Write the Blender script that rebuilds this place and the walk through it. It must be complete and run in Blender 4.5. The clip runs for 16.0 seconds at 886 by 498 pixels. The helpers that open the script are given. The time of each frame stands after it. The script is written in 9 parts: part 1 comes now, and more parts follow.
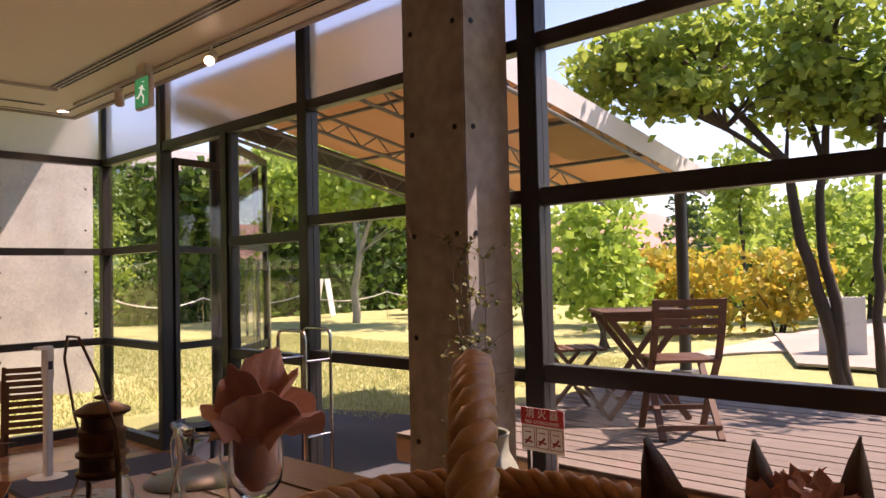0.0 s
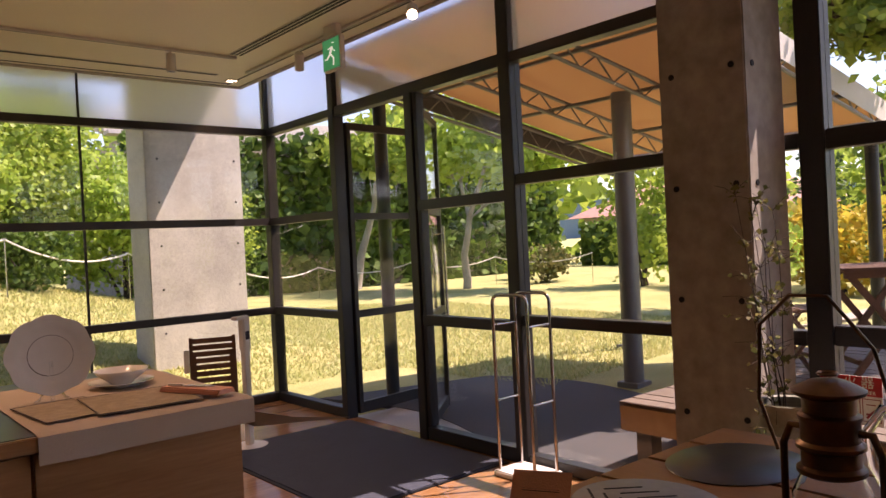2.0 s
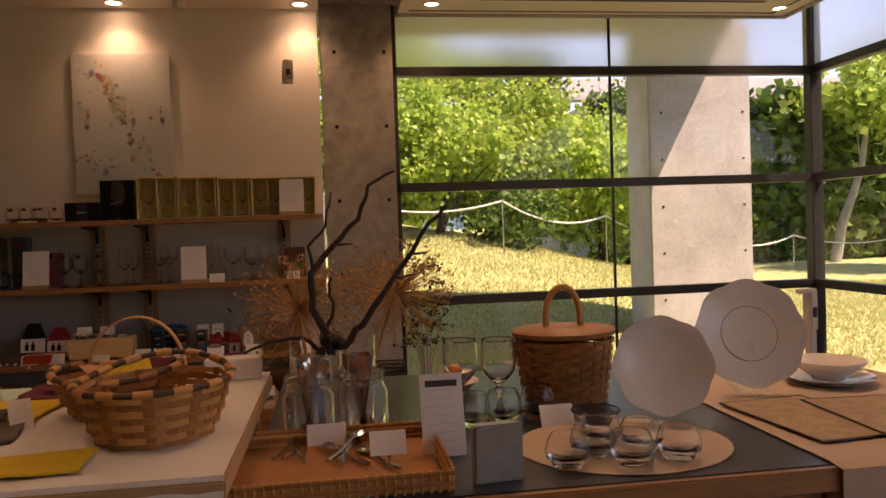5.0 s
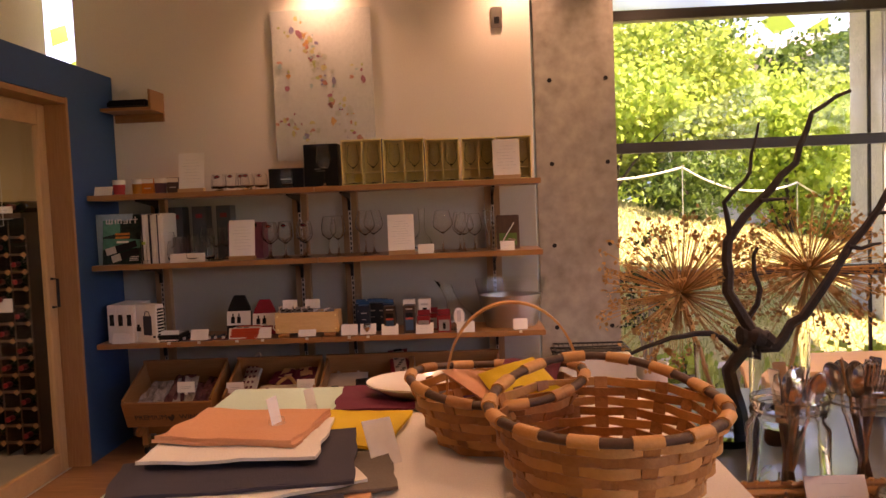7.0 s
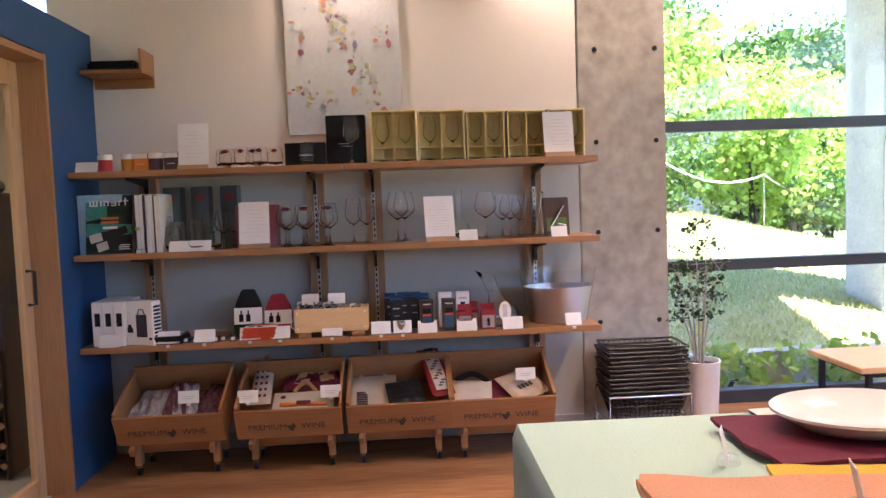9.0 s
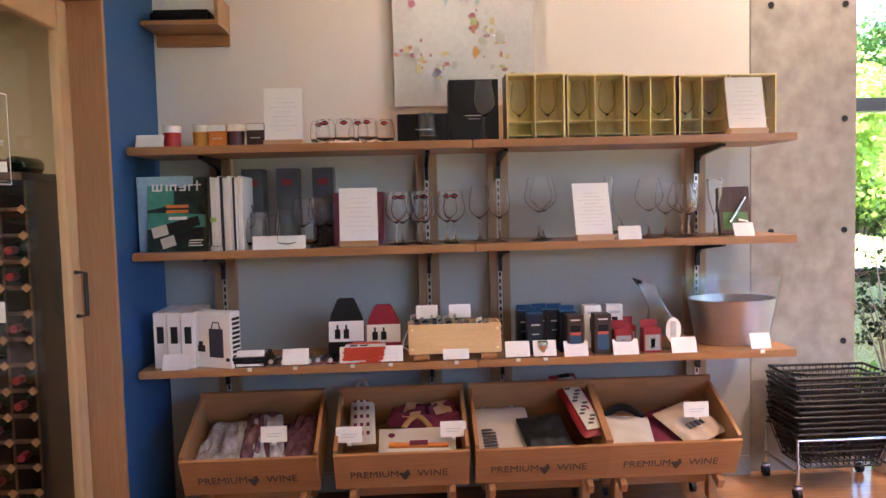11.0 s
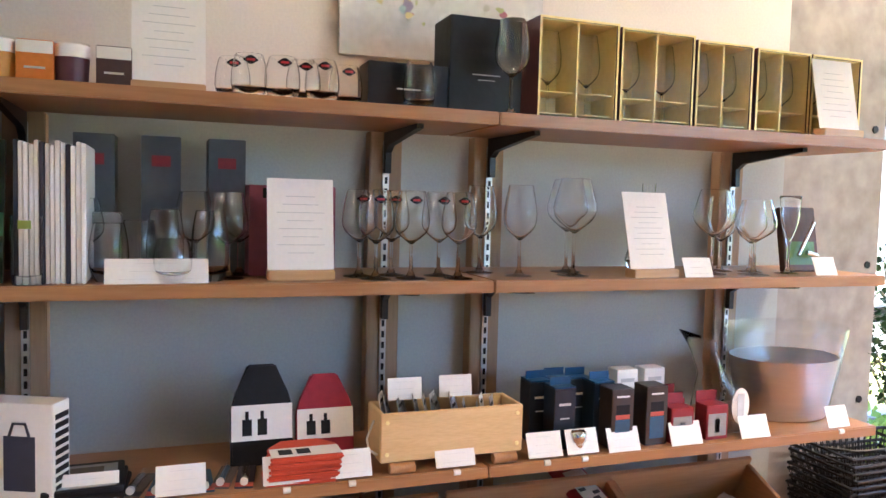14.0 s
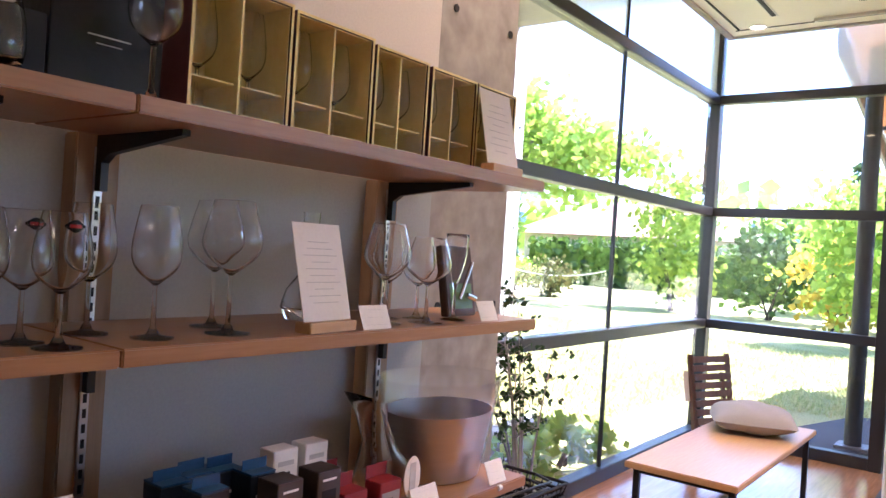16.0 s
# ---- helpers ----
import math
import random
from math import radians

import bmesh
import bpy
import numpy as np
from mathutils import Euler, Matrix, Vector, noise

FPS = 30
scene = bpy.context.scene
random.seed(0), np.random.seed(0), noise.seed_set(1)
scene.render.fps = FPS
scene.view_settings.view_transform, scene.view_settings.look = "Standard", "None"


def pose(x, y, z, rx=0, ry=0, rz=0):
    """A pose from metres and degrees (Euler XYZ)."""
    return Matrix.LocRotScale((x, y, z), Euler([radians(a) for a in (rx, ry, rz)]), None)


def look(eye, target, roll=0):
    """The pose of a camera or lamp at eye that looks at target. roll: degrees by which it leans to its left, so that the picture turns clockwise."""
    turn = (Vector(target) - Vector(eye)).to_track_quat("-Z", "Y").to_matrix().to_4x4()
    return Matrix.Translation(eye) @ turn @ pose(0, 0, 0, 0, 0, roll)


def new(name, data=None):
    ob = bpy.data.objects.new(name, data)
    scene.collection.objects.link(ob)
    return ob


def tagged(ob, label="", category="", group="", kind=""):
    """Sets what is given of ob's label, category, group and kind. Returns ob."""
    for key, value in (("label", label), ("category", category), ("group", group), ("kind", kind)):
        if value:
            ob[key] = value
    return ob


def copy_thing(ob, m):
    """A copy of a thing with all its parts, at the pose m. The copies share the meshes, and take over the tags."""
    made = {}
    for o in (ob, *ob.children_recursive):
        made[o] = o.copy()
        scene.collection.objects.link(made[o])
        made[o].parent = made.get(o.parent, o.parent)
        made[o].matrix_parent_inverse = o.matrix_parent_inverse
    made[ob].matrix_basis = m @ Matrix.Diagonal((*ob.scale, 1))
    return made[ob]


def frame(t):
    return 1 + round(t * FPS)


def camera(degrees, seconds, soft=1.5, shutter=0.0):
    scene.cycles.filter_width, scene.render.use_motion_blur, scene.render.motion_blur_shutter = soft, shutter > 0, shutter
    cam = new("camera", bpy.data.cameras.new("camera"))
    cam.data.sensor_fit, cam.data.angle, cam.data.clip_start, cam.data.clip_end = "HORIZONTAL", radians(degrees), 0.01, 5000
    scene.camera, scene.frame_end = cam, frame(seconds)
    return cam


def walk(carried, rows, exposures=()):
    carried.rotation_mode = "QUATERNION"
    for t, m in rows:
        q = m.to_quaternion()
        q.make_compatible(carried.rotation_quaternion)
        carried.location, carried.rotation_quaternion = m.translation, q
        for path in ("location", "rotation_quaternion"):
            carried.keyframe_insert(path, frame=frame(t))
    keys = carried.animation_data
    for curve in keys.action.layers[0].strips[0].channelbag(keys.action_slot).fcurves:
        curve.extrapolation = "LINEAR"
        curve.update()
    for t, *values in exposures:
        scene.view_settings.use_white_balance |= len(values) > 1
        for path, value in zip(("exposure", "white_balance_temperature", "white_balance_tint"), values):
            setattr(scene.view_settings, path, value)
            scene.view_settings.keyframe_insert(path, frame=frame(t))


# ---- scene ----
cam = camera(61.1, 16.0)
PATH = [
    (0, (0.05, 0.333, 1.401), (-1.323, 1.786, 1.469), -1.3),
    (0.5, (-0.154, 0.162, 1.396), (-1.506, 1.634, 1.445), -0.8),
    (1, (-0.32, -0.003, 1.416), (-1.657, 1.485, 1.401), -2.3),
    (1.5, (-0.525, -0.056, 1.402), (-1.964, 1.333, 1.395), -1.5),
    (2, (-0.698, -0.075, 1.401), (-2.223, 1.219, 1.386), -2.9),
    (2.5, (-0.839, -0.111, 1.382), (-2.516, 0.975, 1.302), -2.0),
    (3, (-1.062, -0.165, 1.391), (-2.78, 0.858, 1.379), -2.4),
    (3.5, (-1.226, -0.214, 1.372), (-3.058, 0.588, 1.368), -1.0),
    (4, (-1.434, -0.238, 1.372), (-3.377, 0.236, 1.335), -1.8),
    (4.2, (-1.497, -0.265, 1.386), (-3.461, 0.11, 1.36), -2.3),
    (6.3, (-2.012, -0.817, 1.374), (-4.002, -0.644, 1.276), -1.3),
    (6.5, (-2.079, -0.852, 1.376), (-4.075, -0.776, 1.279), -1.8),
    (7, (-2.23, -0.929, 1.364), (-4.225, -1.004, 1.249), -2.3),
    (7.5, (-2.34, -1.014, 1.342), (-4.331, -1.092, 1.17), -1.0),
    (8, (-2.474, -1.156, 1.333), (-4.47, -1.175, 1.202), -2.0),
    (8.2, (-2.518, -1.198, 1.326), (-4.515, -1.224, 1.207), -2.3),
    (9.2, (-2.79, -1.60, 1.31), (-4.78, -1.44, 1.17), -2.0),
    (10.3, (-3.224, -1.906, 1.29), (-5.199, -1.63, 1.134), -1.7),
    (10.5, (-3.294, -1.973, 1.272), (-5.272, -1.726, 1.11), -1.2),
    (11, (-3.533, -2.028, 1.267), (-5.527, -1.945, 1.141), -1.5),
    (11.5, (-3.73, -2.15, 1.279), (-5.726, -2.163, 1.155), -0.3),
    (12, (-3.953, -2.311, 1.288), (-5.947, -2.27, 1.141), -0.2),
    (12.5, (-4.14, -2.387, 1.285), (-6.124, -2.193, 1.129), 0.6),
    (13, (-4.394, -2.402, 1.267), (-6.368, -2.108, 1.143), 1.3),
    (13.5, (-4.562, -2.437, 1.273), (-6.529, -2.098, 1.145), 1.8),
    (14, (-4.767, -2.51, 1.285), (-6.641, -1.823, 1.16), 1.5),
    (14.5, (-4.953, -2.543, 1.315), (-6.588, -1.396, 1.204), 1.9),
    (15, (-5.102, -2.481, 1.294), (-6.545, -1.098, 1.212), 2.3),
    (15.5, (-5.236, -2.419, 1.286), (-6.579, -0.937, 1.27), 2.4),
    (16, (-5.295, -2.409, 1.292), (-6.511, -0.821, 1.287), 3.7),
]
EXPOSURE = [
    (0.0, 1.08, 7500, 40), (1.0, 1.07, 7750, 40), (2.0, 1.06, 7600, 40), (3.5, 1.06, 7700, 40), (4.2, 1.06, 7800, 40), (6.3, 1.75, 9200, 44), (7.0, 2.3, 8500, 50), (7.5, 2.7, 6900, 44), (8.0, 2.95, 5900, 36), (10.3, 3.55, 5300, 26),
    (11.0, 3.7, 5450, 26), (12.5, 4.08, 5200, 11), (13.5, 4.15, 5300, 14), (14.5, 3.8, 4950, 18), (15.2, 3.3, 5250, 29), (16.0, 2.97, 5500, 31),
]
walk(cam, [(t, look(eye, target, roll)) for t, eye, target, roll in PATH], EXPOSURE)

# ---- world, sun, exposure ----
world = bpy.data.worlds.new("sky")
scene.world = world
world.use_nodes = True
_wn = world.node_tree.nodes
_sky = _wn.new("ShaderNodeTexSky")
_sky.sky_type = "NISHITA"
_sky.sun_disc = False
SUN_EL, SUN_AZ = 58.0, 32.0          # elevation; bearing from +y towards +x
_sky.sun_elevation = radians(SUN_EL)
_sky.sun_rotation = radians(SUN_AZ)
_sky.air_density, _sky.dust_density, _sky.ozone_density = 1.0, 0.2, 3.0
world.node_tree.links.new(_sky.outputs[0], _wn["Background"].inputs[0])
_wn["Background"].inputs[1].default_value = 0.15

_sl = bpy.data.lights.new("sun", "SUN")
_sl.energy, _sl.angle, _sl.color = 5.0, radians(0.55), (1.0, 0.95, 0.86)
_sun = new("sun", _sl)
_sdir = Vector((math.sin(radians(SUN_AZ)) * math.cos(radians(SUN_EL)), math.cos(radians(SUN_AZ)) * math.cos(radians(SUN_EL)), math.sin(radians(SUN_EL))))
_sun.matrix_world = look(_sdir * 30, (0, 0, 0))


# ---- materials ----
def mat(name, col, rough=0.6, metal=0.0, col2=None, big=1.2, small=60.0, amount=0.5, bump=0.15, stretch=(1, 1, 1), spec=0.5, objrand=0.0, bumpdist=0.004):
    """A surface with stains at one scale and grain at another, over local coordinates in metres."""
    m = bpy.data.materials.new(name)
    m.use_nodes = True
    n, ln = m.node_tree.nodes, m.node_tree.links
    b = n["Principled BSDF"]
    b.inputs["Roughness"].default_value, b.inputs["Metallic"].default_value = rough, metal
    b.inputs["Specular IOR Level"].default_value = spec
    tc, mp = n.new("ShaderNodeTexCoord"), n.new("ShaderNodeMapping")
    mp.inputs["Scale"].default_value = stretch
    ln.new(tc.outputs["Object"], mp.inputs[0])
    a, c = n.new("ShaderNodeTexNoise"), n.new("ShaderNodeTexNoise")
    a.inputs["Scale"].default_value, c.inputs["Scale"].default_value = big, small
    a.inputs["Detail"].default_value, c.inputs["Detail"].default_value = 5, 4
    ln.new(mp.outputs[0], a.inputs["Vector"])
    ln.new(mp.outputs[0], c.inputs["Vector"])
    add = n.new("ShaderNodeMath")
    add.operation = "ADD"
    ln.new(a.outputs["Fac"], add.inputs[0])
    ln.new(c.outputs["Fac"], add.inputs[1])
    last = add.outputs[0]
    if objrand:
        oi, mul, ad2 = n.new("ShaderNodeObjectInfo"), n.new("ShaderNodeMath"), n.new("ShaderNodeMath")
        mul.operation, mul.inputs[1].default_value = "MULTIPLY", objrand
        ad2.operation = "ADD"
        ln.new(oi.outputs["Random"], mul.inputs[0])
        ln.new(last, ad2.inputs[0])
        ln.new(mul.outputs[0], ad2.inputs[1])
        last = ad2.outputs[0]
    rmp = n.new("ShaderNodeMapRange")
    rmp.inputs["From Min"].default_value, rmp.inputs["From Max"].default_value = 0.7, 1.3 + objrand
    ln.new(last, rmp.inputs["Value"])
    mix = n.new("ShaderNodeMix")
    mix.data_type = "RGBA"
    c2 = col2 or tuple(v * (1 - 0.45 * amount) for v in col)
    mix.inputs[6].default_value, mix.inputs[7].default_value = (*c2, 1), (*col, 1)
    ln.new(rmp.outputs[0], mix.inputs[0])
    ln.new(mix.outputs[2], b.inputs["Base Color"])
    if bump:
        bp = n.new("ShaderNodeBump")
        bp.inputs["Strength"].default_value, bp.inputs["Distance"].default_value = bump, bumpdist
        ln.new(c.outputs["Fac"], bp.inputs["Height"])
        ln.new(bp.outputs[0], b.inputs["Normal"])
    rr = n.new("ShaderNodeMapRange")
    rr.inputs["To Min"].default_value, rr.inputs["To Max"].default_value = max(0.02, rough - 0.08), min(1, rough + 0.08)
    ln.new(a.outputs["Fac"], rr.inputs["Value"])
    ln.new(rr.outputs[0], b.inputs["Roughness"])
    return m


def wood(name, col, col2, along="x", rough=0.45, scale=1.0, objrand=0.25):
    s = {"x": (0.08, 1, 1), "y": (1, 0.08, 1), "z": (1, 1, 0.08)}[along]
    return mat(name, col, rough, 0, col2, 14 * scale, 120 * scale, 1, 0.2, s, 0.4, objrand, 0.0015)


def glassy(name, tint=(1, 1, 1), ior=1.45, rough=0.0, edge=0.85, power=4.5):
    """Clear thin glass: light goes straight through, the surface mirrors by Fresnel."""
    m = bpy.data.materials.new(name)
    m.use_nodes = True
    n, ln = m.node_tree.nodes, m.node_tree.links
    n.remove(n["Principled BSDF"])
    t, g, f, mx = n.new("ShaderNodeBsdfTransparent"), n.new("ShaderNodeBsdfGlossy"), n.new("ShaderNodeLayerWeight"), n.new("ShaderNodeMixShader")
    t.inputs[0].default_value = (*tint, 1)
    g.inputs["Roughness"].default_value = rough
    pw, ma = n.new("ShaderNodeMath"), n.new("ShaderNodeMath")
    pw.operation, ma.operation = "POWER", "MULTIPLY_ADD"
    pw.inputs[1].default_value = power
    r0 = ((ior - 1) / (ior + 1)) ** 2
    ma.inputs[1].default_value, ma.inputs[2].default_value = edge, r0
    f.inputs[0].default_value = 0.5
    ln.new(f.outputs["Facing"], pw.inputs[0])
    ln.new(pw.outputs[0], ma.inputs[0])
    ln.new(ma.outputs[0], mx.inputs[0])
    ln.new(t.outputs[0], mx.inputs[1])
    ln.new(g.outputs[0], mx.inputs[2])
    ln.new(mx.outputs[0], n["Material Output"].inputs[0])
    return m


def clear(name, ior):
    """Solid clear glass with refraction."""
    m = bpy.data.materials.new(name)
    m.use_nodes = True
    b = m.node_tree.nodes["Principled BSDF"]
    b.inputs["Base Color"].default_value = (1, 1, 1, 1)
    b.inputs["Roughness"].default_value = 0.0
    b.inputs["IOR"].default_value = ior
    b.inputs["Transmission Weight"].default_value = 1.0
    return m


def leafy(name, col, col2, thru=0.45, rough=0.5):
    """Leaves: diffuse and translucent, each leaf its own shade."""
    m = bpy.data.materials.new(name)
    m.use_nodes = True
    n, ln = m.node_tree.nodes, m.node_tree.links
    n.remove(n["Principled BSDF"])
    geo, mix = n.new("ShaderNodeNewGeometry"), n.new("ShaderNodeMix")
    mix.data_type = "RGBA"
    mix.inputs[6].default_value, mix.inputs[7].default_value = (*col2, 1), (*col, 1)
    ln.new(geo.outputs["Random Per Island"], mix.inputs[0])
    d, t, g, mx, mg = n.new("ShaderNodeBsdfDiffuse"), n.new("ShaderNodeBsdfTranslucent"), n.new("ShaderNodeBsdfGlossy"), n.new("ShaderNodeMixShader"), n.new("ShaderNodeMixShader")
    g.inputs["Roughness"].default_value = rough
    g.inputs[0].default_value = (0.6, 0.65, 0.6, 1)
    mx.inputs[0].default_value, mg.inputs[0].default_value = thru, 0.04
    ln.new(mix.outputs[2], d.inputs[0])
    ln.new(mix.outputs[2], t.inputs[0])
    ln.new(d.outputs[0], mx.inputs[1])
    ln.new(t.outputs[0], mx.inputs[2])
    ln.new(mx.outputs[0], mg.inputs[1])
    ln.new(g.outputs[0], mg.inputs[2])
    ln.new(mg.outputs[0], n["Material Output"].inputs[0])
    return m


def glow(name, col, power):
    m = bpy.data.materials.new(name)
    m.use_nodes = True
    b = m.node_tree.nodes["Principled BSDF"]
    b.inputs["Base Color"].default_value = (*col, 1)
    b.inputs["Emission Color"].default_value = (*col, 1)
    b.inputs["Emission Strength"].default_value = power
    return m


def frost(name, col):
    """Etched glass: blurs what lies behind it."""
    m = bpy.data.materials.new(name)
    m.use_nodes = True
    n, ln = m.node_tree.nodes, m.node_tree.links
    n.remove(n["Principled BSDF"])
    d, r, mx = n.new("ShaderNodeBsdfTranslucent"), n.new("ShaderNodeBsdfRefraction"), n.new("ShaderNodeMixShader")
    d.inputs[0].default_value = (*col, 1)
    r.inputs[0].default_value = (*col, 1)
    r.inputs["Roughness"].default_value = 0.42
    r.inputs["IOR"].default_value = 1.08
    mx.inputs[0].default_value = 0.75
    ln.new(d.outputs[0], mx.inputs[1])
    ln.new(r.outputs[0], mx.inputs[2])
    ln.new(mx.outputs[0], n["Material Output"].inputs[0])
    return m


